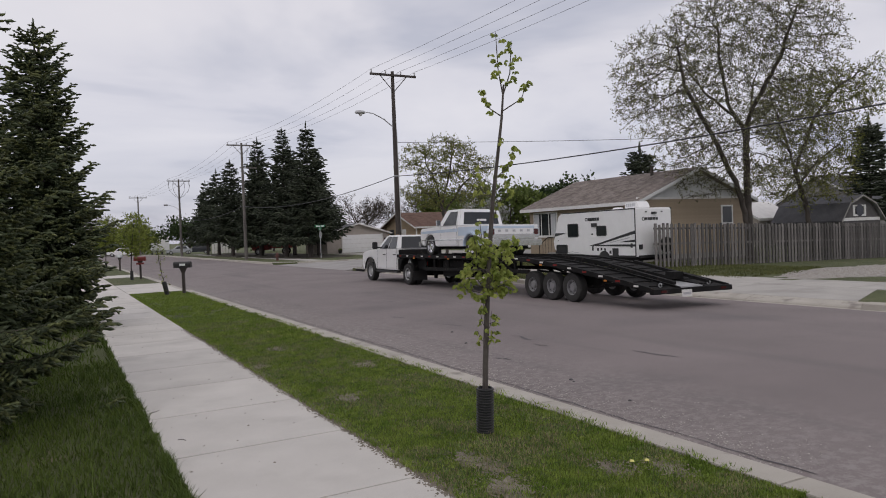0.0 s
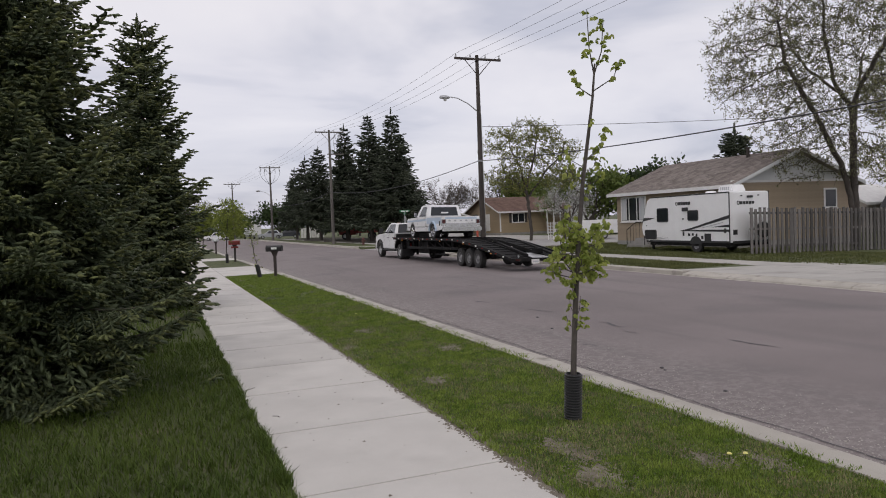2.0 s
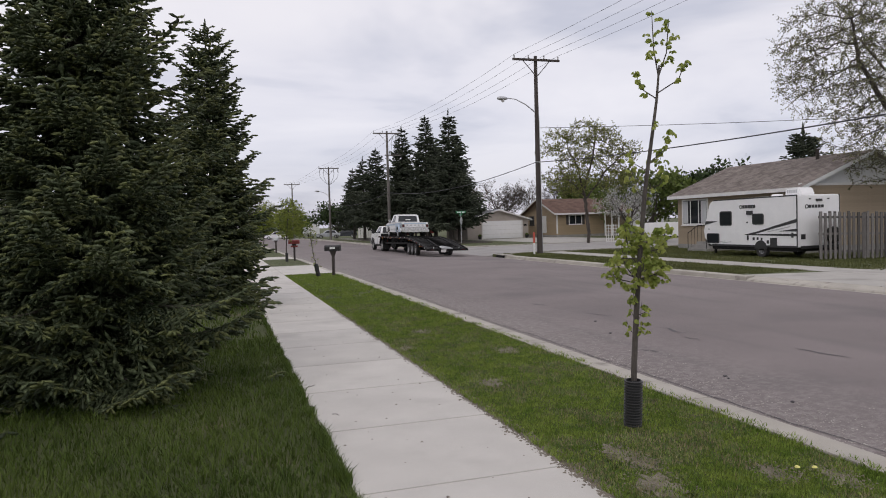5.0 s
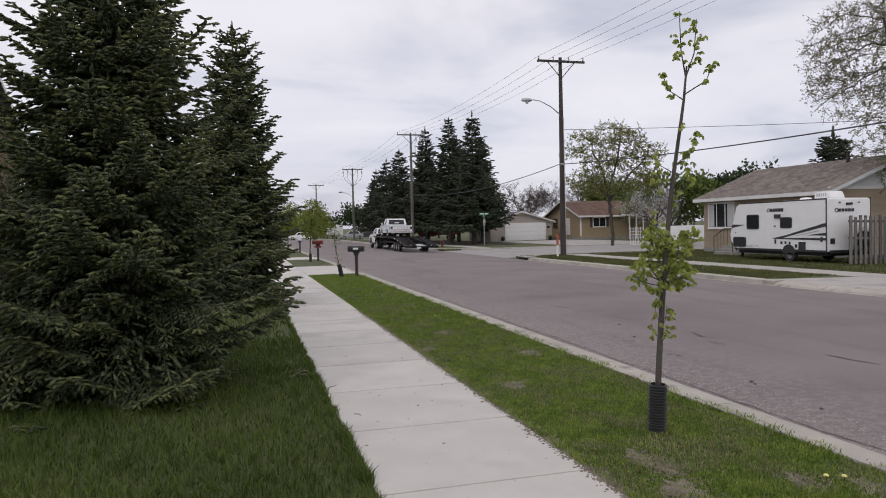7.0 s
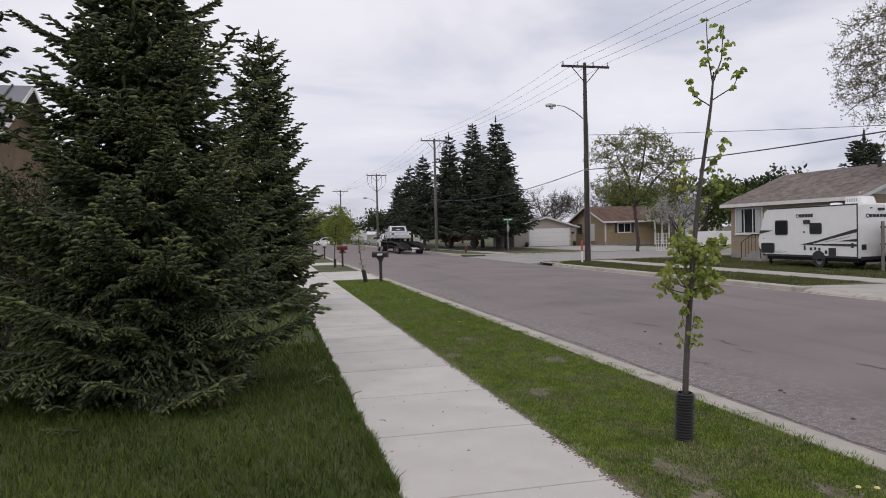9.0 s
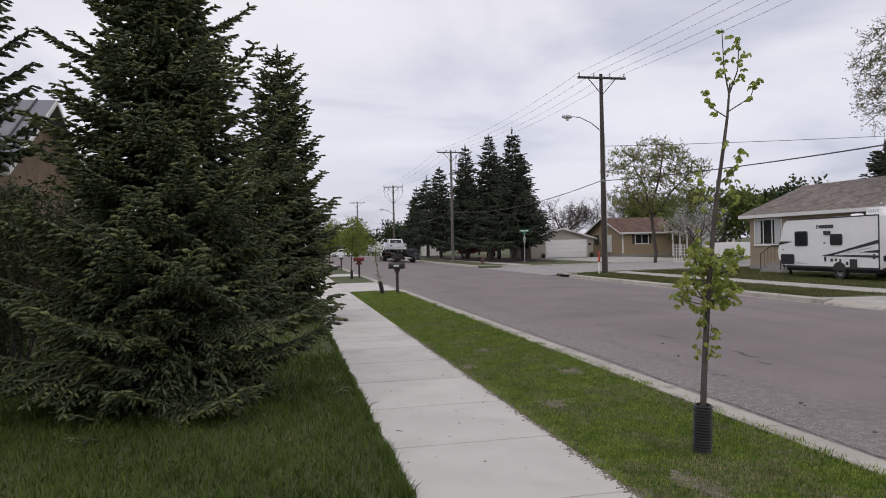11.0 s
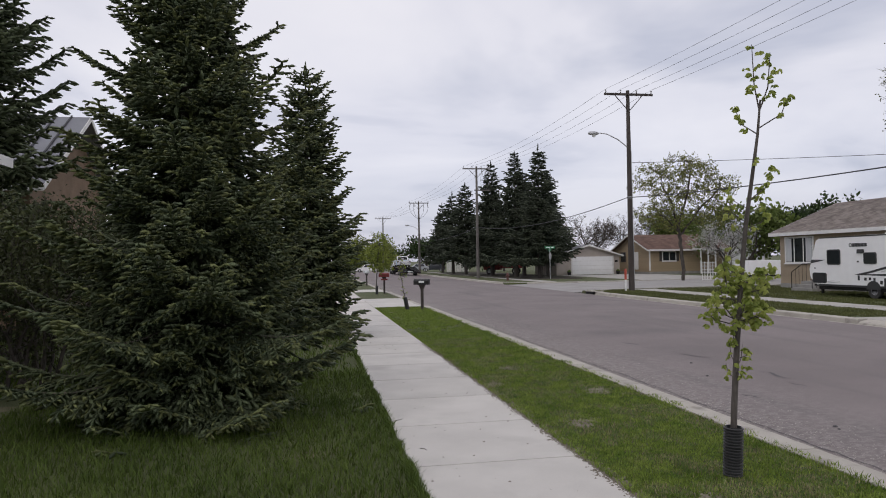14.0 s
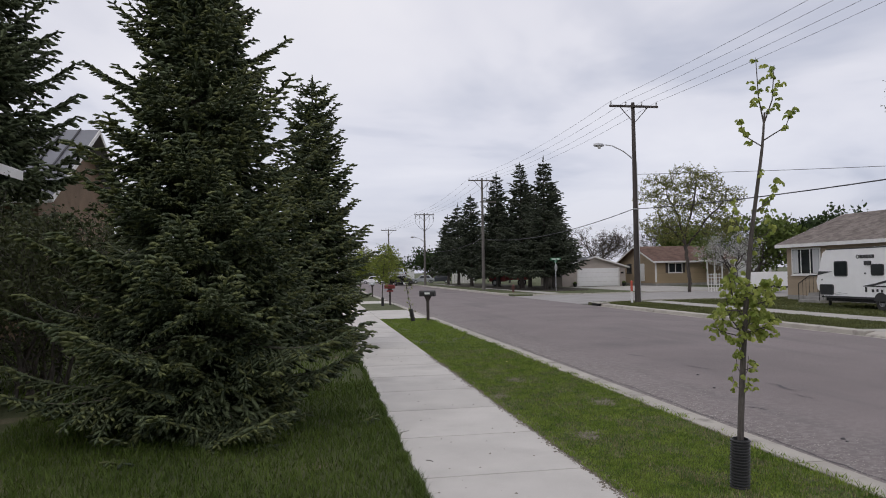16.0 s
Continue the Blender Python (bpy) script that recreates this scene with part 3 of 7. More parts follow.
def frustum(b0, b1, t0, t1, wb, wt, zb, zt):
    """A cabin: floor from b0 to b1 along y, roof from t0 to t1, half widths wb and wt."""
    return [Vector(p) for p in ((-wb, b0, zb), (wb, b0, zb), (wb, b1, zb), (-wb, b1, zb), (-wt, t0, zt), (wt, t0, zt), (wt, t1, zt), (-wt, t1, zt))]


def pane(c, face, u0, u1, v0, v1, thick=0.012, cut=0.0):
    """A thin pane on a face of a frustum's corners, u along it and v up it; cut: how much its far top corner is cut back."""
    i = {"left": (3, 0, 4, 7), "right": (1, 2, 6, 5), "rear": (0, 1, 5, 4), "front": (2, 3, 7, 6)}[face]
    p = [c[k] for k in i]

    def at(u, v):
        return (p[0] * (1 - u) + p[1] * u) * (1 - v) + (p[3] * (1 - u) + p[2] * u) * v
    q = [at(u0, v0), at(u1, v0), at(u1, v1), at(u0 + cut, v1)]
    n = (q[1] - q[0]).cross(q[2] - q[0]).normalized()
    mid = sum(c, Vector()) / 8
    if n.dot(q[0] - mid) < 0:
        n = -n
    return Build().add([a + n * thick for a in q] + [a - n * 0.03 for a in q], [(0, 1, 2, 3), (7, 6, 5, 4), (0, 4, 5, 1), (1, 5, 6, 2), (2, 6, 7, 3), (3, 7, 4, 0)])


FRUSTUM_FACES = [(3, 2, 1, 0), (4, 5, 6, 7), (0, 1, 5, 4), (1, 2, 6, 5), (2, 3, 7, 6), (3, 0, 4, 7)]


def white_truck():
    """Crew-cab dually pickup; y is ahead, 0 at the rear axle."""
    t = thing("pickup_truck", "white crew-cab dually pickup towing a car hauler trailer", "pickup truck")
    wb, hw, r = 3.95, 0.99, 0.41
    low = 0.52
    prof = [(1.25, low), (wb - 0.62, low)] + [(y, z) for y, z in arch(wb, 0.54, 0.50)][0:] + [(4.72, 0.45), (4.86, 0.62), (4.88, 1.02), (4.80, 1.20), (4.3, 1.30), (3.15, 1.36), (1.25, 1.36)]
    body = part("body", Build().prism(prof, "x", -hw, hw), M_WHITE, t, bevel=0.035, smooth=True)
    cab = frustum(1.2, 3.35, 1.42, 2.62, hw - 0.03, hw - 0.2, 1.34, 1.93)
    part("cab", Build().add(cab, FRUSTUM_FACES), M_WHITE, t, bevel=0.05, smooth=True)
    for s in ("left", "right"):
        if s == "left":
            part("side_window", pane(cab, s, 0.14, 0.50, 0.08, 0.88, cut=0.10), M_GLASS, t)
            part("side_window", pane(cab, s, 0.54, 0.90, 0.08, 0.88), M_GLASS, t)
        else:
            part("side_window", pane(cab, s, 0.10, 0.46, 0.08, 0.88), M_GLASS, t)
            part("side_window", pane(cab, s, 0.50, 0.84, 0.08, 0.88), M_GLASS, t)
    part("rear_window", pane(cab, "rear", 0.07, 0.93, 0.10, 0.88), M_GLASS, t)
    part("windscreen", pane(cab, "front", 0.06, 0.94, 0.08, 0.92), M_GLASS, t)
    # bed: floor, two sides, tailgate, arched over the twin rear wheels
    side = [(-1.2, 0.62), (-0.62, 0.62)] + arch(0, 0.54, 0.55) + [(0.62, 0.55), (1.18, 0.55), (1.18, 0.98), (-1.2, 0.98)]
    for s in (-1, 1):
        part("bed_side", Build().prism(side, "x", s * 0.90, s * 0.99), M_BLACK, t, bevel=0.015)
        fl = [(y, z) for y, z in arch(0, 0.66, 0.56)] + [(y, z) for y, z in reversed(arch(0, 0.54, 0.56))]
        part("dually_fender", Build().prism(fl, "x", s * 0.985, s * 1.2), M_BLACK, t, bevel=0.02, smooth=True)
        part("mud_flap", Build().box(min(s * 0.62, s * 1.18), max(s * 0.62, s * 1.18), -0.62, -0.60, 0.2, 0.62), M_PLASTIC, t)
    part("bed_floor", Build().box(-0.9, 0.9, -1.2, 1.18, 0.72, 0.80), M_BLACK, t)
    part("headboard", Build().box(-0.96, 0.96, 1.10, 1.18, 0.98, 1.34), M_BLACK, t, bevel=0.02)
    gate = part("tailgate", Build().box(-0.9, 0.9, -1.24, -1.18, 0.66, 0.98), M_BLACK, t, bevel=0.015)
    part("gate_handle", Build().box(-0.14, 0.14, -1.26, -1.235, 0.86, 0.92), M_PLASTIC, gate)
    part("rear_bumper", Build().box(-0.98, 0.98, -1.36, -1.25, 0.50, 0.62), M_BLACK, t, bevel=0.03)
    part("front_bumper", Build().box(-1.0, 1.0, 4.80, 4.98, 0.45, 0.70), M_CHROME, t, bevel=0.04)
    part("grille", Build().box(-0.62, 0.62, 4.86, 4.90, 0.74, 1.12), M_PLASTIC, t, bevel=0.02)
    part("chassis", Build().box(-0.5, 0.5, -1.2, 4.6, 0.42, 0.58).box(-0.9, 0.9, -0.08, 0.08, 0.33, 0.50).box(-0.9, 0.9, 3.87, 4.03, 0.33, 0.50), M_BLACK, t)
    for s in (-1, 1):
        part("tail_light", Build().box(min(s * 0.9, s * 1.0), max(s * 0.9, s * 1.0), -1.25, -1.15, 0.74, 0.90), M_RED, t, bevel=0.01)
        part("headlight", Build().box(min(s * 0.66, s * 0.98), max(s * 0.66, s * 0.98), 4.72, 4.90, 0.86, 1.08), M_CHROME, t, bevel=0.02)
        mir = part("mirror", Build().box(min(s * 1.10, s * 1.32), max(s * 1.10, s * 1.32), 2.90, 3.02, 1.36, 1.66), M_PLASTIC, t, bevel=0.03)
        part("mirror_arm", Build().box(min(s * 0.95, s * 1.14), max(s * 0.95, s * 1.14), 2.93, 2.99, 1.40, 1.46), M_PLASTIC, mir)
        for y in (2.0, 3.0):
            part("door_handle", Build().box(min(s * 0.985, s * 1.02), max(s * 0.985, s * 1.02), y - 0.62, y - 0.42, 1.12, 1.16), M_PLASTIC, t)
        for y in (1.32, 2.28, 3.22):
            part("door_seam", Build().box(min(s * 0.985, s * 0.9925), max(s * 0.985, s * 0.9925), y - 0.006, y + 0.006, 0.58, 1.34), M_PLASTIC, t)
        part("running_board", Build().box(min(s * 0.90, s * 1.08), max(s * 0.90, s * 1.08), 1.1, 3.2, 0.42, 0.49), M_PLASTIC, t, bevel=0.01)
        part("flare", Build().prism(arch(wb, 0.58, 0.50) + list(reversed(arch(wb, 0.53, 0.50))), "x", s * 0.98, s * 1.03), M_PLASTIC, t)
        part("roof_clearance_lamp", Build().box(s * 0.35 - 0.04, s * 0.35 + 0.04, 2.5, 2.58, 1.92, 1.95), M_AMBER, t)
    wheels = [wheel(t, -0.88, wb, r, 0.27, -1), wheel(t, 0.88, wb, r, 0.27, 1)]
    for s in (-1, 1):
        wheels += [wheel(t, s * 1.04, 0, r, 0.24, s, dish=0.5), wheel(t, s * 0.76, 0, r, 0.24, s, dish=0.5)]
    return t, wheels, r


SHORT = 0.89


def old_truck():
    """Square-bodied older single-cab pickup; y is ahead, 0 at the rear axle."""
    t = thing("classic_pickup", "white and pale blue square-bodied old pickup riding on the trailer", "pickup truck")
    wb, hw, r = 3.3, 0.95, 0.36
    body = [(1.02, 0.34), (wb - 0.56, 0.34)] + arch(wb, 0.45, 0.36) + [(4.0, 0.38), (4.14, 0.50), (4.16, 0.92), (4.05, 0.99), (2.55, 1.03), (1.02, 1.03)]
    part("body", Build().prism(body, "x", -hw, hw), M_WHITE, t, bevel=0.03, smooth=True)
    cab = frustum(1.0, 2.72, 1.10, 2.15, hw - 0.04, hw - 0.16, 1.02, 1.61)
    part("cab", Build().add(cab, FRUSTUM_FACES), M_WHITE, t, bevel=0.045, smooth=True)
    part("side_window", pane(cab, "left", 0.24, 0.86, 0.08, 0.86, cut=0.14), M_GLASS, t)
    part("side_window", pane(cab, "right", 0.14, 0.76, 0.08, 0.86), M_GLASS, t)
    part("rear_window", pane(cab, "rear", 0.10, 0.90, 0.12, 0.82), M_GLASS, t)
    part("windscreen", pane(cab, "front", 0.06, 0.94, 0.08, 0.92), M_GLASS, t)
    part("window_sticker", pane(cab, "rear", 0.40, 0.62, 0.30, 0.42, 0.018), M_TRIM, t)
    side = [(-1.2, 0.44), (-0.50, 0.36)] + arch(0, 0.45, 0.36) + [(0.52, 0.34), (0.98, 0.34), (0.98, 1.03), (-1.2, 1.03)]
    for s in (-1, 1):
        part("bed_side", Build().prism(side, "x", s * 0.86, s * 0.95), M_WHITE, t, bevel=0.02, smooth=True)
        part("colour_band", Build().prism([(-1.18, 0.70), (0.97, 0.70), (0.97, 0.985), (-1.18, 0.985)], "x", s * 0.945, s * 0.955), M_BLUE, t)
        part("colour_band", Build().prism([(1.04, 0.84), (4.06, 0.80), (4.06, 0.88), (1.04, 0.95)], "x", s * 0.945, s * 0.955), M_BLUE, t)
        part("fender_flare", Build().prism(arch(0, 0.54, 0.34) + list(reversed(arch(0, 0.45, 0.34))), "x", s * 0.94, s * 1.03), M_BLUE, t, bevel=0.02, smooth=True)
        part("side_moulding", Build().box(min(s * 0.945, s * 0.962), max(s * 0.945, s * 0.962), 0.62, 4.0, 0.55, 0.58), M_CHROME, t)
        part("door_seam", Build().box(min(s * 0.94, s * 0.9525), max(s * 0.94, s * 0.9525), 1.10, 1.11, 0.42, 1.02).box(min(s * 0.94, s * 0.9525), max(s * 0.94, s * 0.9525), 2.36, 2.37, 0.42, 1.02), M_PLASTIC, t)
        part("door_handle", Build().box(min(s * 0.94, s * 0.975), max(s * 0.94, s * 0.975), 1.2, 1.34, 0.93, 0.96), M_CHROME, t)
        lamp = part("tail_light", Build().box(min(s * 0.74, s * 0.965), max(s * 0.74, s * 0.965), -1.228, -1.1, 0.60, 0.90), M_CHROME, t, bevel=0.012)
        part("lens", Build().box(min(s * 0.77, s * 0.94), max(s * 0.77, s * 0.94), -1.236, -1.2, 0.70, 0.87), M_DKRED, lamp, bevel=0.008)
        part("headlight", Build().box(min(s * 0.55, s * 0.92), max(s * 0.55, s * 0.92), 4.08, 4.18, 0.62, 0.86), M_CHROME, t, bevel=0.015)
        part("mirror", Build().box(min(s * 1.0, s * 1.16), max(s * 1.0, s * 1.16), 2.25, 2.33, 1.06, 1.26), M_CHROME, t, bevel=0.015)
        part("bed_vent", Build().box(min(s * 0.945, s * 0.97), max(s * 0.945, s * 0.97), -0.98, -0.86, 0.60, 0.82), M_PLASTIC, t)
    part("bed_floor", Build().box(-0.86, 0.86, -1.2, 0.98, 0.50, 0.56), M_BLUE, t)
    part("bed_wall", Build().box(-0.86, 0.86, 0.93, 0.985, 0.5, 1.03), M_WHITE, t)
    gate = part("tailgate", Build().box(-0.86, 0.86, -1.215, -1.15, 0.50, 1.02), M_WHITE, t, bevel=0.015)
    part("gate_band", Build().box(-0.79, 0.79, -1.222, -1.20, 0.90, 0.98), M_BLUE, gate)
    for k in range(5):
        part("gate_mark", Build().box(-0.62 + k * 0.28, -0.52 + k * 0.28, -1.228, -1.21, 0.79, 0.86), M_GALV, gate)
    part("gate_moulding", Build().box(-0.79, 0.79, -1.226, -1.20, 0.56, 0.72), M_CHROME, gate)
    part("rear_bumper", Build().box(-0.97, 0.97, -1.44, -1.26, 0.34, 0.55), M_CHROME, t, bevel=0.03)
    part("licence_plate", Build().box(-0.16, 0.16, -1.43, -1.41, 0.38, 0.50), M_TRIM, t)
    part("front_bumper", Build().box(-0.97, 0.97, 4.14, 4.30, 0.34, 0.52), M_CHROME, t, bevel=0.03)
    part("grille", Build().box(-0.54, 0.54, 4.12, 4.185, 0.60, 0.90), M_PLASTIC, t)
    part("underbody", Build().box(-0.6, 0.6, -1.1, 3.9, 0.24, 0.40).box(-0.8, 0.8, -0.07, 0.07, 0.28, 0.42), M_BLACK, t)
    for s in (-1, 1):
        wheel(t, s * 0.82, wb, r, 0.24, s, 0.66, M_CHROME, 0.1)
        wheel(t, s * 0.84, 0, r, 0.28, s, 0.66, M_CHROME, 0.4)
    # a short bed and wheelbase
    for o in t.children_recursive:
        if o.type == "EMPTY":
            o.location.y *= SHORT
        elif o.parent.type == "MESH" or o.parent == t:
            for v in o.data.vertices:
                v.co.y *= SHORT
    return t


def deck_z(y):
    """Height of the hauler's deck: level ahead, then a long curve down to the tail."""
    if y > 2.6:
        return 1.12
    k = (2.6 - y) / 5.5
    return 1.12 - 0.66 * k ** 1.45


def hauler():
    """Triple-axle wedge car hauler on a gooseneck; y is ahead, 0 at the rearmost axle."""
    t = thing("car_hauler_trailer", "black steel wedge car hauler trailer with three axles", "trailer")
    ys = [-2.9 + 0.45 * k for k in range(13)] + [4.2, 6.5, 8.5, 10.5]
    for s in (-1, 1):
        for name, x0, x1, up, dn in (("runway", 0.42, 1.20, 0.0, 0.035), ("side_rail", 1.20, 1.28, 0.045, 0.075), ("inner_rail", 0.36, 0.42, 0.045, 0.075)):
            b, v = Build(), []
            for y in ys:
                z = deck_z(y)
                v += [(s * x0, y, z - dn), (s * x1, y, z - dn), (s * x1, y, z + up), (s * x0, y, z + up)]
            n = len(ys)
            f = [(4 * j + i, 4 * j + (i + 1) % 4, 4 * j + 4 + (i + 1) % 4, 4 * j + 4 + i) for j in range(n - 1) for i in range(4)]
            b.add(v, f + [(0, 1, 2, 3), (4 * n - 4, 4 * n - 3, 4 * n - 2, 4 * n - 1)])
            part(name, b, M_BLACK, t)
        for k in range(26):
            y = -2.6 + 0.5 * k
            part("tread_bar", Build().box(s * 0.74 - 0.30, s * 0.74 + 0.30, y - 0.02, y + 0.02, deck_z(y) + 0.002, deck_z(y) + 0.022), M_BLACK, t)
        # a lower chord under the sloping tail, tied up to the deck by short struts
        chord = [(-2.86, 0.36), (-0.62, 0.56), (2.5, 0.70), (2.5, 0.76), (-0.62, 0.62), (-2.86, 0.42)]
        part("lower_chord", Build().prism(chord, "x", s * 0.40, s * 0.46), M_BLACK, t)
        for k in range(8):
            y = -2.4 + 0.6 * k
            lo = 0.40 + 0.0893 * (y + 2.86) if y < -0.62 else 0.60 + 0.045 * (y + 0.62)
            part("strut", Build().box(min(s * 0.40, s * 0.45), max(s * 0.40, s * 0.45), y - 0.03, y + 0.03, lo, deck_z(y) - 0.07), M_BLACK, t)
            part("gusset", Build().tube([(s * 0.43, y, lo + 0.02), (s * 1.2, y + 0.02, deck_z(y) - 0.06)], 0.022, 6), M_BLACK, t)
        part("tie_ring", Build().lathe([(0.035, -0.01), (0.055, -0.01), (0.055, 0.01), (0.035, 0.01), (0.035, -0.01)], (s * 0.8, -2.7, deck_z(-2.7) + 0.05), "x", 12), M_GALV, t)
        # lower beam and uprights
        part("lower_beam", Build().prism([(1.9, 0.80), (8.4, 0.72), (8.4, 0.60), (1.9, 0.68)], "x", s * 1.12, s * 1.20), M_BLACK, t)
        for y in (2.6, 3.6, 4.6, 5.6, 6.6, 7.6, 8.3):
            part("upright", Build().box(min(s * 1.13, s * 1.19), max(s * 1.13, s * 1.19), y - 0.04, y + 0.04, 0.70, 1.08), M_BLACK, t)
        for y in (3.1, 4.1, 5.1):
            part("brace", Build().tube([(s * 1.16, y - 0.45, 0.74), (s * 1.16, y + 0.45, 1.05)], 0.025, 6), M_BLACK, t)
        # sides marked with red and white reflectors and lamps
        for k in range(22):
            y = -2.5 + 0.60 * k
            m = M_RED if k % 2 else M_TRIM
            part("reflector", Build().box(min(s * 1.278, s * 1.287), max(s * 1.278, s * 1.287), y, y + 0.15, deck_z(y + 0.08) - 0.03, deck_z(y + 0.08) + 0.015), m, t)
        for k in range(5):
            y = -1.4 + 2.6 * k
            part("marker_lamp", Build().box(min(s * 1.278, s * 1.30), max(s * 1.278, s * 1.30), y - 0.05, y + 0.05, deck_z(y) - 0.10, deck_z(y) - 0.06), M_AMBER, t)
        part("tail_lamp", Build().box(s * 0.98 - 0.08, s * 0.98 + 0.08, -2.99, -2.93, 0.40, 0.45), M_DKRED, t)
        part("loading_ramp", Build().prism([(-2.9, 0.56), (-0.5, 0.98), (-0.5, 1.05), (-2.9, 0.63)], "x", s * 0.50, s * 0.60), M_BLACK, t)
    for y in [-2.2 + 0.62 * k for k in range(20)]:
        part("crossmember", Build().box(-0.44, 0.44, y - 0.03, y + 0.03, deck_z(y) - 0.13, deck_z(y) - 0.06), M_BLACK, t)
    part("tail_beam", Build().box(-1.30, 1.30, -2.98, -2.86, 0.36, 0.48), M_BLACK, t, bevel=0.01)
    part("slide_plate", Build().prism([(-2.9, 0.51), (-1.6, 0.62), (-1.6, 0.59), (-2.9, 0.48)], "x", -0.36, 0.36), M_GALV, t)
    plate = part("licence_plate", Build().box(-0.42, -0.10, -3.0, -2.98, 0.28, 0.44), M_TRIM, t)
    part("plate_bar", Build().box(-0.38, -0.14, -3.006, -2.998, 0.33, 0.38), M_GALV, plate)
    part("winch_bracket", Build().box(0.2, 0.5, -2.2, -1.9, 0.62, 0.80), M_BLACK, t)
    # axle group
    part("axle_frame", Build().box(-0.8, -0.68, -0.7, 2.6, 0.44, 0.62).box(0.68, 0.8, -0.7, 2.6, 0.44, 0.62).box(-0.9, 0.9, -0.06, 0.06, 0.34, 0.44).box(-0.9, 0.9, 0.80, 0.92, 0.34, 0.44).box(-0.9, 0.9, 1.66, 1.78, 0.34, 0.44), M_BLACK, t)
    part("toolbox", Build().box(-1.06, -0.3, 5.7, 7.2, 0.42, 1.0), M_BLACK, t, bevel=0.02)
    part("toolbox", Build().box(0.3, 1.06, 5.7, 7.2, 0.42, 1.0), M_BLACK, t, bevel=0.02)
    part("battery_tray", Build().box(-0.6, 0.6, 8.1, 8.8, 0.55, 0.98), M_BLACK, t, bevel=0.02)
    part("gooseneck", Build().prism([(8.2, 0.98), (10.4, 1.10), (10.4, 1.02), (10.1, 0.98), (9.98, 0.85), (9.8, 0.85), (9.75, 0.98), (8.2, 0.80)], "x", -0.22, 0.22), M_BLACK, t)
    part("landing_leg", Build().box(-0.66, -0.56, 8.5, 8.6, 0.28, 1.05), M_BLACK, t)
    part("landing_leg", Build().box(0.56, 0.66, 8.5, 8.6, 0.28, 1.05), M_BLACK, t)
    r = 0.385
    wheels = [wheel(t, s * 1.08, y, r, 0.25, s, 0.52, M_STEEL) for s in (-1, 1) for y in (0.0, 0.86, 1.72)]
    return t, wheels, r


PICKUP, PICKUP_WHEELS, PICKUP_R = white_truck()
TRAILER, TRAILER_WHEELS, TRAILER_R = hauler()
CLASSIC = old_truck()


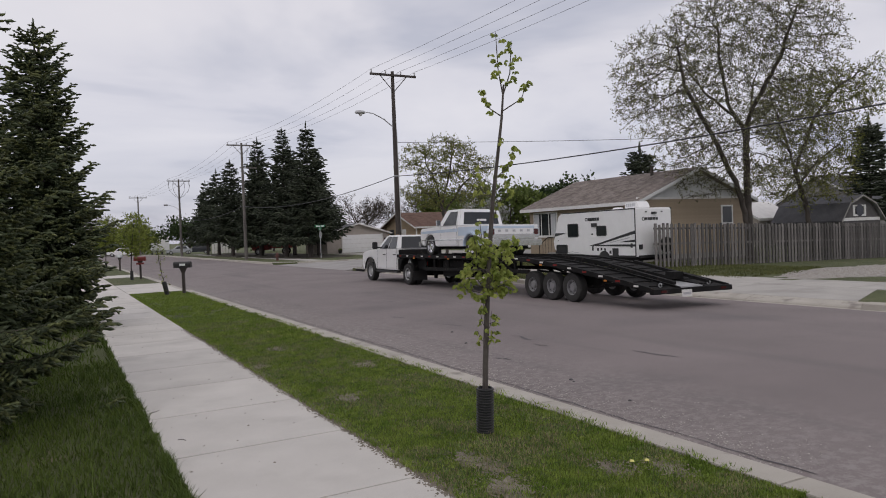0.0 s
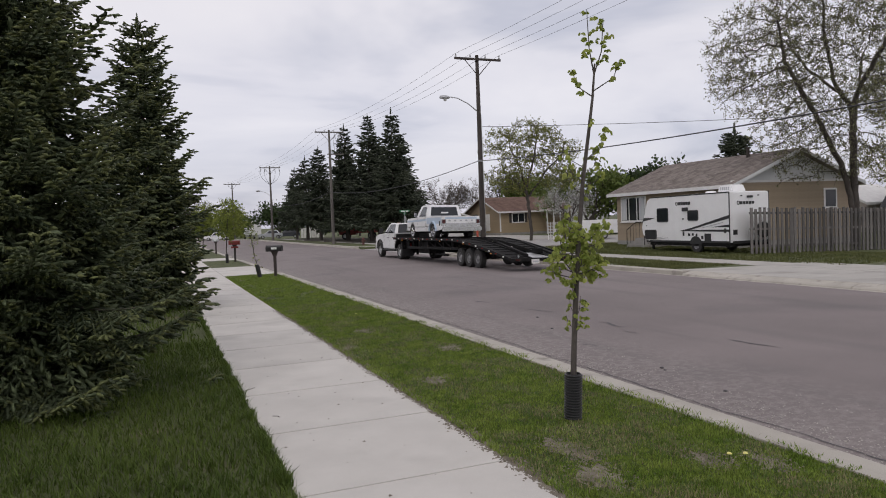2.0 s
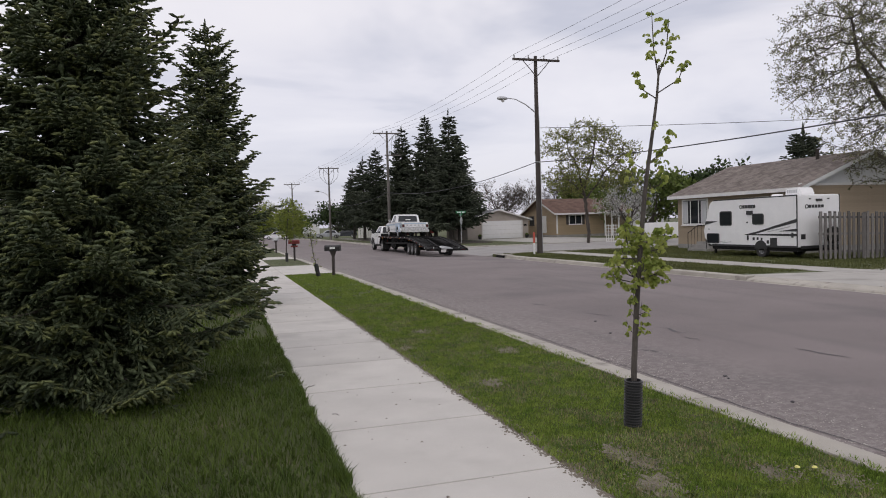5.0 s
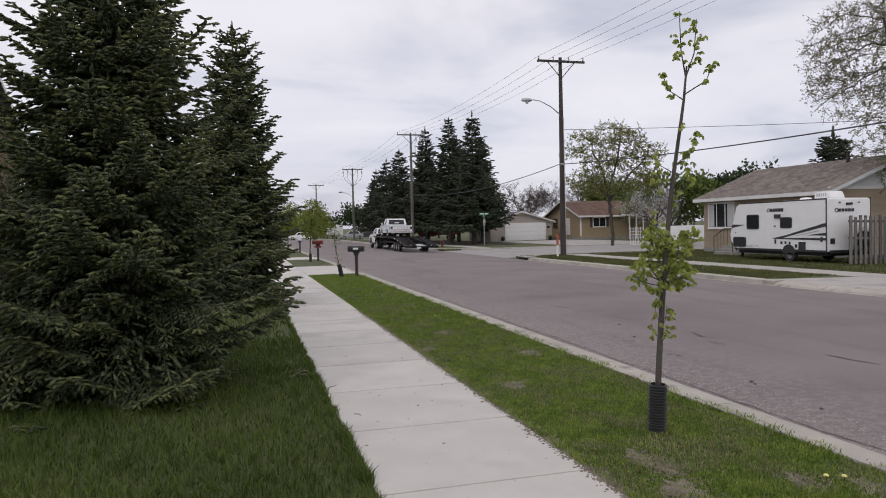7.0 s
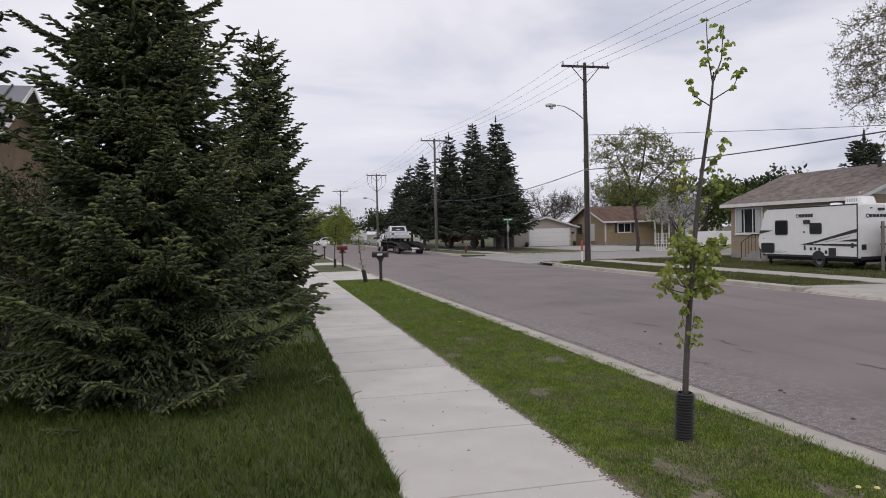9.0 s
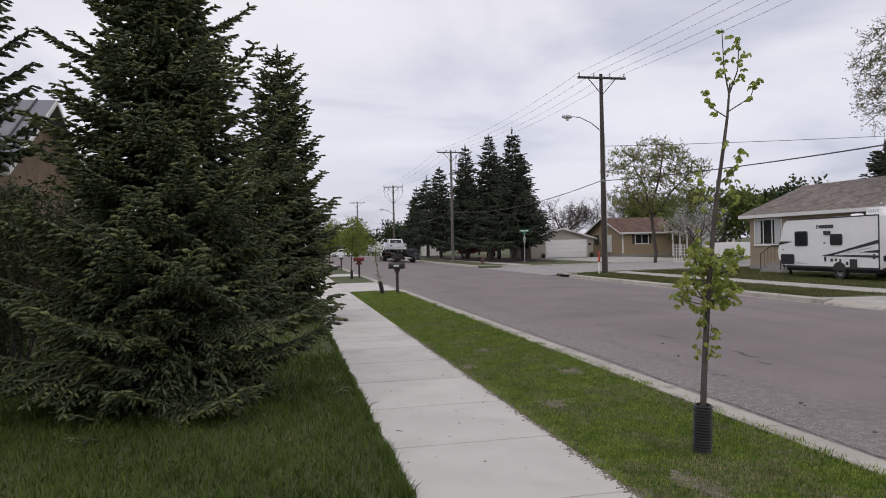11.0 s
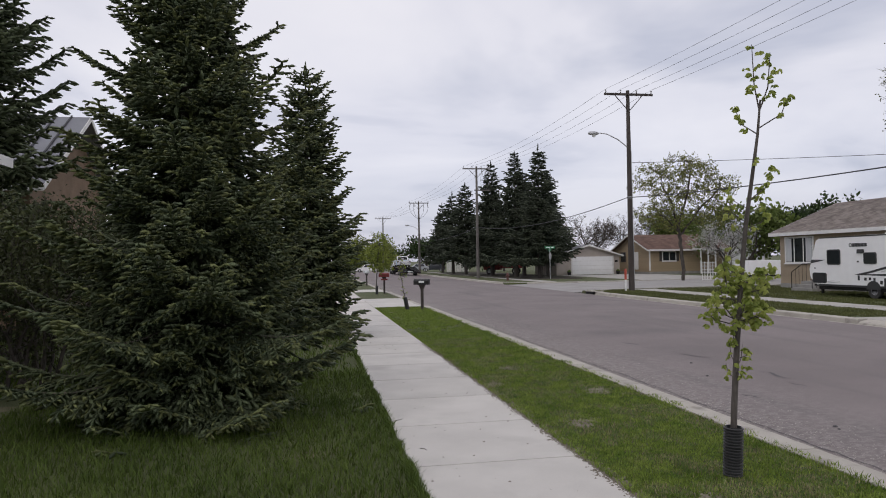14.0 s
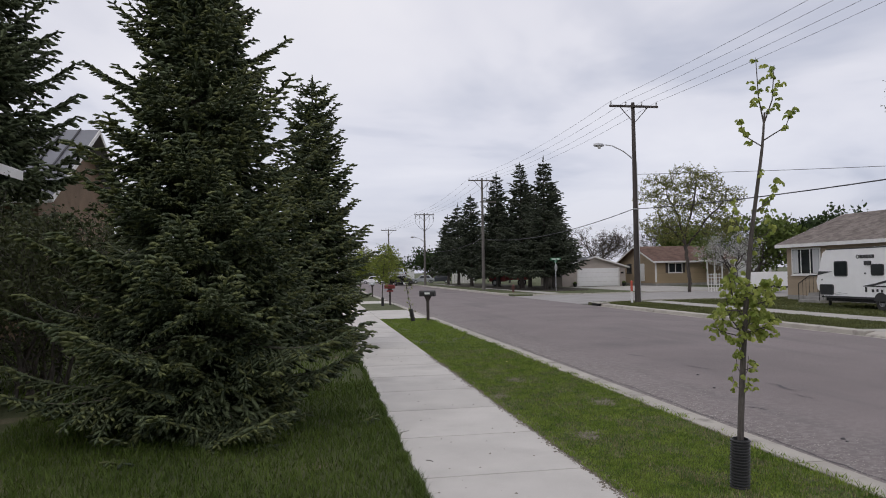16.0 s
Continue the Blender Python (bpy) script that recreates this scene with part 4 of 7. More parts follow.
def camper():
    """Travel trailer parked beside the house; its long side faces the street."""
    t = thing("camper_trailer", "white travel trailer with black stripes parked on the lawn", "camper trailer")
    x0, x1, y0, y1, zb, zt = 21.8, 24.1, 20.93, 26.73, 0.47, 2.74
    shell = [(y0, zb), (y1 - 0.25, zb), (y1 + 0.25, zb + 0.35), (y1 + 0.32, zb + 0.75), (y1 - 0.15, zt - 0.18), (y1 - 0.45, zt - 0.03), (y0 + 0.15, zt), (y0, zt - 0.04)]
    body = part("body", Build().prism(shell, "x", x0, x1), M_WHITE, t, bevel=0.03, smooth=True)
    blk, grey = M_PLASTIC, M_GALV
    for x, s in ((x0, -1), (x1, 1)):
        a, c = (x - 0.012, x + 0.01) if s < 0 else (x - 0.01, x + 0.012)

        def stripe(name, poly, mat, d=0.0):
            part(name, Build().prism(poly, "x", a + s * d, c + s * d), mat, body)
        stripe("roof_trim", [(y0, zt - 0.055), (y1 - 0.45, zt - 0.075), (y1 - 0.45, zt - 0.03), (y0, zt - 0.005)], blk)
        stripe("corner_trim", [(y0 + 0.0, zb), (y0 + 0.045, zb), (y0 + 0.045, zt - 0.03), (y0, zt - 0.03)], blk)
        stripe("skirt", [(y0, zb - 0.02), (y1 - 0.3, zb - 0.02), (y1 - 0.3, zb + 0.07), (y0, zb + 0.07)], blk, 0.004)
        stripe("swoosh", [(y0 + 0.05, 1.55), (y0 + 0.05, 1.70), (22.2, 1.42), (23.3, 1.16), (24.15, 1.01), (23.5, 1.03), (22.4, 1.27)], blk)
        stripe("swoosh", [(y0 + 0.05, 0.96), (y0 + 0.05, 1.06), (22.4, 1.06), (23.85, 1.03), (24.1, 1.0), (23.0, 0.985)], blk, 0.002)
        stripe("swoosh", [(y0 + 0.05, 1.16), (y0 + 0.05, 1.28), (21.45, 1.24), (22.0, 1.17), (21.45, 1.17)], blk)
        stripe("swoosh", [(y0 + 0.4, 1.36), (y0 + 0.4, 1.39), (22.6, 1.17), (22.7, 1.13)], grey)
        stripe("nose_stripe", [(25.95, 1.665), (26.3, 1.60), (26.93, 1.50), (26.86, 1.68)], blk)
        stripe("nose_stripe", [(25.0, 0.66), (25.8, 0.58), (25.85, 0.60), (25.05, 0.68)], grey)
        stripe("nose_stripe", [(25.4, 0.70), (25.95, 0.62), (26.0, 0.64), (25.45, 0.72)], grey)
        for wy, wz, ww, wh in ((24.97, 1.44, 0.84, 0.70), (22.88, 1.48, 0.71, 0.50), (25.87, 0.58, 0.92, 0.49)):
            r = 0.09
            rim = [(wy + ww / 2 + sx * (ww / 2 - r) + r * math.cos(g), wz + wh / 2 + sz * (wh / 2 - r) + r * math.sin(g)) for sx, sz, g0 in ((1, 1, 0), (-1, 1, 1.571), (-1, -1, 3.142), (1, -1, 4.712)) for g in (g0, g0 + 0.524, g0 + 1.047, g0 + 1.571)]
            fr = part("window", Build().prism(rim, "x", a - 0.012 if s < 0 else a, c if s < 0 else c + 0.012), blk, body)
            cy, cz = wy + ww / 2, wz + wh / 2
            part("pane", Build().prism([(cy + (p - cy) * 0.88, cz + (q - cz) * 0.86) for p, q in rim], "x", (x - 0.03) if s < 0 else x, x if s < 0 else x + 0.03), M_GLASS, fr)
        part("porch_lamp", Build().box(min(x, x + s * 0.06), max(x, x + s * 0.06), 23.56, 23.94, 1.94, 2.12), blk, body, bevel=0.01)
        for yy, zz, ww, hh in ((23.85, 0.76, 0.10, 0.22), (23.46, 0.76, 0.12, 0.13), (23.22, 0.78, 0.10, 0.12), (22.97, 0.76, 0.10, 0.12), (22.58, 0.62, 0.12, 0.15), (22.09, 0.47, 0.40, 0.41), (21.15, 0.90, 0.12, 0.09), (21.15, 1.05, 0.10, 0.06), (23.88, 1.55, 0.1, 0.06), (26.6, 1.25, 0.06, 0.06)):
            part("service_hatch", Build().box(min(x, x + s * 0.018), max(x, x + s * 0.018), yy, yy + ww, zz, zz + hh), blk, body)
    # rear wall fittings
    part("rear_spare_wheel", Build().lathe([(0.05, 0.0), (0.34, 0.0), (0.36, -0.08), (0.34, -0.18), (0.16, -0.2), (0.001, -0.2)], (x1 - 0.45, y0, 0.98), "y", 22), M_TYRE, t, smooth=True)
    part("tail_light", Build().box(x0 + 0.18, x0 + 0.40, y0 - 0.03, y0, 0.82, 1.04), blk, t)
    part("tail_light", Build().box(x1 - 0.12, x1 - 0.02, y0 - 0.03, y0, 0.82, 1.04), M_RED, t)
    part("camera_bracket", Build().box(x0 + 1.0, x0 + 1.3, y0 - 0.06, y0, 2.44, 2.54), blk, t)
    part("clearance_lamp", Build().box(x0 + 0.62, x0 + 0.72, y0 - 0.02, y0, 2.52, 2.57), blk, t)
    part("clearance_lamp", Build().box(x0 + 1.62, x0 + 1.72, y0 - 0.02, y0, 2.52, 2.57), blk, t)
    part("bumper", Build().box(x0 + 0.1, x1 - 0.1, y0 - 0.16, y0 - 0.06, 0.42, 0.54), blk, t)
    part("air_conditioner", Build().prism([(y0 + 0.55, zt), (y0 + 1.5, zt), (y0 + 1.42, zt + 0.30), (y0 + 0.7, zt + 0.33)], "x", x0 + 0.75, x0 + 1.55), M_WHITE, t, bevel=0.04)
    for k in range(5):
        part("cooling_slot", Build().box(x0 + 0.742, x0 + 0.75, y0 + 0.78 + k * 0.12, y0 + 0.85 + k * 0.12, zt + 0.1, zt + 0.24), M_GALV, t)
    part("roof_vent", Build().lathe([(0.001, zt + 0.12), (0.22, zt + 0.1), (0.3, zt - 0.02)], (x0 + 1.1, y0 + 2.3, 0), "z", 16), M_WHITE, t, smooth=True)
    # frame widened to a black slab that stands in for the shade underneath
    part("frame", Build().box(x0 + 0.04, x1 - 0.04, y0 + 0.02, y1 - 0.3, 0.30, 0.467).prism([(y1 - 0.2, 0.38), (y1 + 1.3, 0.38), (y1 + 1.3, 0.46), (y1 - 0.2, 0.46)], "x", x0 + 1.05, x0 + 1.25), M_BLACK, t)
    part("jack_post", Build().box(x0 + 1.1, x0 + 1.2, y1 + 0.8, y1 + 0.9, 0.0, 0.9), M_BLACK, t)
    for s, xx in ((-1, x0 + 0.12), (1, x1 - 0.12)):
        # the darker rim colour stands in for shade on these wheels
        w = wheel(t, xx, y0 + 2.15, 0.34, 0.2, s, 0.52, M_STEEL)
        w.location.z += -0.02
        part("wheel_arch", Build().prism(arch(y0 + 2.15, 0.39, 0.40) + [(y0 + 2.54, 0.38), (y0 + 1.76, 0.38)], "x", xx + s * 0.10, xx + s * 0.135), blk, t)
    # a plain mark of five bars with a ring ahead of it, on the side and on the rear
    for side in (True, False):
        b = Build()
        for k in range(5):
            u = 0.30 + 0.17 * k
            if side:
                b.box(x0 - 0.016, x0, 24.52 - u - 0.14, 24.52 - u, 2.24, 2.39)
            else:
                b.box(x0 + 0.30 + u, x0 + 0.43 + u, y0 - 0.016, y0, 2.16, 2.29)
        part("lettering", b, M_PLASTIC, t)
        c = (x0 - 0.01, 24.34, 2.315) if side else (x0 + 0.50, y0 - 0.01, 2.225)
        part("ring_mark", Build().lathe([(0.06, -0.006), (0.09, -0.006), (0.09, 0.006), (0.06, 0.006), (0.06, -0.006)], c, "x" if side else "y", 18), M_PLASTIC, t)


camper()


# ---- houses ----
def shingles(b_pts, rise_pts, rows, cols, rng, lift=0.012):
    """Overlapping tabs on a slope: from the eave edge b_pts (two ends) to the ridge edge rise_pts."""
    e0, e1, r0, r1 = (np.array(p, float) for p in (*b_pts, *rise_pts))
    n = unit(np.cross(e1 - e0, r0 - e0))
    if n[2] < 0:
        n = -n
    v, f = [], []
    for j in range(rows):
        sh = rng.uniform(0.1, 0.9)
        a, c = j / rows, min(1.0, (j + 1.25) / rows)
        for i in range(cols + 1):
            u0, u1 = (i - sh) / cols, (i + 1 - sh) / cols
            u0, u1 = max(0, u0), min(1, u1 - 0.0007)
            if u1 - u0 < 0.002:
                continue
            k = lift * rng.uniform(0.8, 1.5)
            q = [e0 * (1 - u) * (1 - w) + e1 * u * (1 - w) + r0 * (1 - u) * w + r1 * u * w for u, w in ((u0, a), (u1, a), (u1, c), (u0, c))]
            base = len(v)
            v += [q[0] + n * k * 2, q[1] + n * k * 2, q[2] + n * 0.004, q[3] + n * 0.004, q[0], q[1]]
            f += [(base, base + 1, base + 2, base + 3), (base + 4, base + 5, base + 1, base)]
    return v, f


def house(name, label, x0, x1, y0, y1, wall, ridge, along, wall_mat, roof_mat, gable_mat, rows, cols, over=0.45, fascia=M_TRIM, base_z=-0.6, boards=0.0, rake=None):
    """A gabled house. along: the axis of its ridge. Walls are hollow-looking solids with lap boards as pieces."""
    h = thing(name, label, "house")
    rng = np.random.default_rng(len(name) + rows)
    core = part("wall", Build().box(x0, x1, y0, y1, base_z, wall), wall_mat, h)
    mx, my = (x0 + x1) / 2, (y0 + y1) / 2
    if along == "y":
        part("gable", Build().prism([(x0, wall), (x1, wall), (mx, ridge - 0.08)], "y", y0 + 0.004, y1 - 0.004), gable_mat, h)
        s = (ridge - wall) / (mx - x0)
        ez = wall - s * over
        ends = ((x0 - over, y0 - over, x0 - over, y1 + over), (x1 + over, y0 - over, x1 + over, y1 + over))
        rid = ((mx, y0 - over, ridge), (mx, y1 + over, ridge))
    else:
        part("gable", Build().prism([(y0, wall), (y1, wall), (my, ridge - 0.08)], "x", x0 + 0.004, x1 - 0.004), gable_mat, h)
        s = (ridge - wall) / (my - y0)
        ez = wall - s * over
        ends = ((x0 - over, y0 - over, x1 + over, y0 - over), (x0 - over, y1 + over, x1 + over, y1 + over))
        rid = ((x0 - over, my, ridge), (x1 + over, my, ridge))
    for k, e in enumerate(ends):
        p0, p1 = Vector((e[0], e[1], ez)), Vector((e[2], e[3], ez))
        r0, r1 = Vector(rid[0]), Vector(rid[1])
        dn = Vector((0, 0, -0.10))
        slope = part("roof", Build().add([p0, p1, r1, r0, p0 + dn, p1 + dn, r1 + dn, r0 + dn], [(0, 1, 2, 3), (4, 5, 6, 7), (0, 1, 5, 4), (1, 2, 6, 5), (2, 3, 7, 6), (3, 0, 4, 7)]), roof_mat, h)
        if rows:
            v, f = shingles((p0 + Vector((0, 0, 0.006)), p1 + Vector((0, 0, 0.006))), (r0 + Vector((0, 0, 0.006)), r1 + Vector((0, 0, 0.006))), rows, cols, rng)
            bulk("shingles", v, f, roof_mat, slope, "stuff")
        # eave board and rake boards
        d = 0.02
        if along == "y":
            o = -1 if k == 0 else 1
            part("fascia", Build().box(min(p0.x, p0.x + o * 0.03), max(p0.x, p0.x + o * 0.03), p0.y, p1.y, ez - 0.17, ez + 0.02), fascia, h)
            for yy, sg in ((p0.y, -1), (p1.y, 1)):
                part("rake_board", Build().prism([(p0.x, ez - 0.15), (mx, ridge - 0.15), (mx, ridge + 0.02), (p0.x, ez + 0.02)], "y", min(yy, yy + sg * 0.03), max(yy, yy + sg * 0.03)), rake or fascia, h)
        else:
            o = -1 if k == 0 else 1
            part("fascia", Build().box(p0.x, p1.x, min(p0.y, p0.y + o * 0.03), max(p0.y, p0.y + o * 0.03), ez - 0.17, ez + 0.02), fascia, h)
            for xx, sg in ((p0.x, -1), (p1.x, 1)):
                part("rake_board", Build().prism([(p0.y, ez - 0.15), (my, ridge - 0.15), (my, ridge + 0.02), (p0.y, ez + 0.02)], "x", min(xx, xx + sg * 0.03), max(xx, xx + sg * 0.03)), fascia, h)
    # lap boards on the two faces that show, each tilted out at its foot
    if boards:
        zz = 0.28
        n = int((wall - zz) / boards)
        bw = Build().add([(0, 0, 0), (0, 1, 0), (0, 1, boards), (0, 0, boards), (-0.028, 0, 0), (-0.028, 1, 0), (-0.006, 1, boards), (-0.006, 0, boards)], [(4, 5, 6, 7), (0, 1, 5, 4), (3, 7, 6, 2), (0, 4, 7, 3), (1, 2, 6, 5)]).data("siding_board", wall_mat)
        for j in range(n):
            a = part("siding_board", bw, wall_mat, core)
            a.matrix_basis = pose(x0, y0, zz + j * boards) @ Matrix.Diagonal((1, y1 - y0, 1, 1))
            a = part("siding_board", bw, wall_mat, core)
            a.matrix_basis = pose(x1, y0, zz + j * boards, 0, 0, 90) @ Matrix.Diagonal((1, x1 - x0, 1, 1))
    return h


def window(parent, face, at, u0, u1, z0, z1, bars=1, frame_mat=M_TRIM, shutters=None, curtain=False):
    """A framed window on a face at x = at or y = at, from u0 to u1 along it."""
    def box(d0, d1, a, c, e, g):
        return Build().box(at - d1, at - d0, a, c, e, g) if face == "x" else Build().box(a, c, at - d1, at - d0, e, g)
    w = part("window", box(0.0, 0.05, u0 - 0.07, u1 + 0.07, z0 - 0.07, z1 + 0.07), frame_mat, parent, bevel=0.008)
    n = bars + 1
    for k in range(n):
        a, c = u0 + (u1 - u0) * k / n + 0.045, u0 + (u1 - u0) * (k + 1) / n - 0.045
        part("pane", box(0.045, 0.056, a, c, z0 + 0.02, z1 - 0.02), M_GLASS, w)
        if curtain and k != 1:
            part("curtain", box(0.054, 0.060, a + (c - a) * (0.25 if k else 0.02), c - (c - a) * (0.02 if k else 0.25), z0 + 0.04, z1 - 0.04), M_CURTAIN, w)
    if shutters:
        for a, c in ((u0 - 0.40, u0 - 0.09), (u1 + 0.09, u1 + 0.40)):
            part("shutter", box(0.0, 0.05, a, c, z0 - 0.05, z1 + 0.05), shutters, parent)
    part("sill", box(0.0, 0.10, u0 - 0.1, u1 + 0.1, z0 - 0.12, z0 - 0.07), frame_mat, w)
    return w


M_CURTAIN = material("sheer_curtain", (0.42, 0.43, 0.44), (0.58, 0.58, 0.59), 0.5, 0, 6, 40, 0.0, stretch=(1, 6, 0.2))
M_SHUTTER = material("dark_shutter", (0.04, 0.032, 0.03), (0.065, 0.055, 0.05), 0.7, 0, 4, 40, 0.1)
M_FOUND = material("foundation_block", (0.24, 0.23, 0.22), (0.34, 0.33, 0.31), 0.9, 0, 2, 50, 0.3)

h1 = house("tan_house", "tan lap-sided single-storey house with brown shingle roof and white fascia", 25.6, 34.1, 24.55, 34.35, 3.37, 5.04, "y", M_TAN, M_ROOF, M_GABLE, 26, 40, boards=0.19, rake=M_GABLE)
part("foundation", Build().box(25.57, 34.13, 24.52, 34.38, -0.6, 0.27), M_FOUND, h1)
window(h1, "x", 25.6, 31.55, 33.85, 1.5, 2.9, 2, curtain=True)
window(h1, "x", 25.6, 26.6, 27.6, 1.7, 2.8, 1)
window(h1, "y", 24.55, 31.95, 32.8, 1.9, 2.85, 0)
part("corner_board", Build().box(25.55, 25.66, 24.49, 24.59, 0.3, 3.3), M_TAN, h1)
part("front_door", Build().box(25.53, 25.6, 29.7, 30.65, 0.52, 2.58), M_TRIM, h1, bevel=0.01)
part("chimney_pipe", Build().tube([(29.3, 27.2, 4.7), (29.3, 27.2, 5.4)], 0.1, 10), M_BARK, h1)
part("gable_frieze", Build().box(25.4, 34.3, 24.512, 24.548, 3.29, 3.41), M_TRIM, h1)

steps = thing("front_steps", "concrete front steps with a black iron handrail", "steps")
part("landing", Build().box(24.35, 25.52, 29.3, 31.0, -0.1, 0.50), M_FOUND, steps, bevel=0.015)
for k in range(2):
    part("step", Build().box(24.35 - 0.3 * (k + 1), 24.35 - 0.3 * k - 0.004, 29.3, 31.0, -0.1, 0.50 - 0.17 * (k + 1)), M_FOUND, steps, bevel=0.015)
for y in (29.36, 30.94):
    rail = part("handrail", Build().tube([(23.75, y, 0.15), (23.75, y, 1.0), (24.4, y, 1.42), (25.5, y, 1.42)], 0.022, 6), M_BLACK, steps)
    for x in (24.0, 24.2, 24.4, 24.65, 24.9, 25.15, 25.4):
        part("baluster", Build().tube([(x, y, 0.2 if x < 24.35 else 0.5), (x, y, 1.42 if x > 24.4 else 1.0 + (x - 23.75) * 0.64)], 0.01, 5), M_BLACK, rail)

g1 = house("garage", "cream detached garage with a wide white overhead door", 26.1, 33.9, 75.0, 83.0, 2.35, 3.5, "y", M_CREAM, M_ROOFDK, M_CREAM, 0, 0, 0.35, boards=0.0)
door = part("garage_door", Build().box(28.0, 33.0, 74.94, 75.0, 0.02, 2.13), M_TRIM, g1)
for k in range(4):
    part("door_panel", Build().box(28.02, 32.98, 74.925, 74.94, 0.06 + k * 0.52, 0.54 + k * 0.52), M_WHITE, door, bevel=0.004)
for a, c, e in ((27.88, 28.0, 2.2), (33.0, 33.12, 2.2)):
    part("door_trim", Build().box(a, c, 74.9, 75.0, 0, e), M_TRIM, g1)
part("wall_lamp", Build().box(33.3, 33.6, 74.85, 75.0, 1.45, 1.65), M_BLACK, g1)
for x in (27.5, 33.5):
    pot = thing("flower_pot", "dark planter pot beside the garage door", "planter", pose(x, 74.6, 0.0), "pots by the garage door")
    part("pot", Build().lathe([(0.001, 0.0), (0.17, 0.0), (0.24, 0.36), (0.22, 0.38), (0.001, 0.34)], n=14), M_PLASTIC, pot, smooth=True)
    part("plant_clump", Build().lathe([(0.001, 0.62), (0.16, 0.52), (0.24, 0.42), (0.2, 0.35)], n=9), M_TALL, pot)

h2 = house("ochre_house", "ochre single-storey house with a rust-brown shingle roof", 35.8, 45.5, 71.2, 80.3, 2.95, 4.6, "x", M_TAN2, M_ROOF2, M_TAN2, 16, 26, 0.5, boards=0.26)
window(h2, "y", 71.2, 37.4, 39.0, 1.5, 2.5, 1, M_TRIM, M_SHUTTER)
window(h2, "x", 35.8, 77.4, 78.6, 1.5, 2.5, 0, M_SHUTTER)
part("side_door", Build().box(35.72, 35.8, 73.9, 74.9, 0.5, 2.55), M_TRIM, h2)
part("corner_board", Build().box(35.75, 35.9, 71.15, 71.25, 0.4, 2.95), M_TRIM, h2)
part("foundation", Build().box(35.77, 45.53, 71.17, 80.33, -0.6, 0.27), M_FOUND, h2)
for k in range(5):
    part("porch_post", Build().box(41.0 + k * 0.9, 41.12 + k * 0.9, 69.3, 69.42, 0, 2.7), M_TRIM, h2)
part("porch_roof", Build().box(40.8, 45.4, 69.1, 71.1, 2.7, 2.85), M_TRIM, h2)

h3 = house("small_gabled_house", "small pale grey gabled house half hidden behind trees", 49.0, 55.0, 78.0, 86.0, 3.0, 5.3, "y", M_GABLE, M_ROOFDK, M_GABLE, 0, 0, 0.3)
window(h3, "y", 78.0, 51.6, 52.4, 3.3, 4.2, 0)
def gambrel_shed():
    """Barn-shaped garden shed whose gable looks over the fence."""
    t = thing("gambrel_shed", "dark grey barn-shaped shed with a white-framed round window", "shed")
    face = [(45.6, -1.2), (50.2, -1.2), (50.2, 1.9), (49.2, 2.85), (47.8, 3.35), (46.4, 2.85), (45.6, 1.9)]
    part("wall", Build().prism(face, "y", 26.0, 31.0), M_SHEDWALL, t)
    edge = [(45.3, 1.72), (46.3, 2.95), (47.8, 3.5), (49.3, 2.95), (50.5, 1.72)]
    for (ax, az), (bx, bz) in zip(edge[:-1], edge[1:]):
        part("roof", Build().prism([(ax, az), (bx, bz), (bx, bz - 0.1), (ax, az - 0.1)], "y", 25.75, 31.2), M_ROOFDK if ax < 47.8 else M_GALV, t)
        part("rake_board", Build().prism([(ax, az - 0.02), (bx, bz - 0.02), (bx, bz - 0.13), (ax, az - 0.13)], "y", 25.7, 25.746), M_FOUND, t)
    part("sill_board", Build().box(45.7, 50.1, 25.94, 25.996, 1.68, 1.90), M_TRIM, t)
    win = part("window_frame", Build().box(46.95, 48.45, 25.95, 25.996, 2.0, 2.12).box(46.95, 48.45, 25.95, 25.996, 2.68, 2.78).box(46.95, 47.15, 25.95, 25.996, 2.12, 2.68).box(48.25, 48.45, 25.95, 25.996, 2.12, 2.68), M_TRIM, t)
    part("round_pane", Build().lathe([(0.001, -0.03), (0.42, -0.03), (0.42, 0.03), (0.001, 0.03)], (47.7, 25.97, 2.4), "y", 20), M_GLASS, win)


M_SHEDWALL = material("grey_shed_boards", (0.075, 0.07, 0.072), (0.13, 0.12, 0.12), 0.9, 0, 2, 30, 0.3)
gambrel_shed()
h9 = house("low_grey_shed", "low grey shed with a white eave behind the fence", 49.2, 52.4, 32.0, 35.0, 2.0, 2.75, "y", M_FOUND, M_ROOFDK, M_FOUND, 0, 0, 0.2, base_z=-1.2)
h5 = house("white_roofed_shed", "low shed with a pale roof behind the cedar fence", 45.0, 48.9, 32.0, 36.5, 2.25, 3.45, "x", M_CREAM, M_TRIM, M_CREAM, 0, 0, 0.3, base_z=-1.0)
h6 = house("dark_roofed_house", "low house with a dark roof beyond the yards", 63, 78, 34, 44, 3.2, 6.1, "x", M_FOUND, M_ROOFDK, M_FOUND, 0, 0, 0.4, base_z=-1.2)
# left side of the street
h7 = house("metal_roofed_house", "brown house with a grey standing-seam metal roof", -21.0, -10.2, 20.3, 28.5, 4.8, 7.4, "x", material("brown_log_siding", (0.14, 0.095, 0.06), (0.22, 0.15, 0.10), 0.85, 0, 2, 40, 0.3), M_METALROOF, material("brown_gable_siding", (0.14, 0.095, 0.06), (0.22, 0.15, 0.10), 0.85, 0, 2, 40, 0.3), 0, 0, 0.6)
for k in range(22):
    x = -21.4 + 0.53 * k
    part("roof_seam", Build().prism([(19.7, 4.42), (24.4, 7.4), (24.4, 7.46), (19.7, 4.48)], "x", x, x + 0.05), M_ROOFDK, h7)
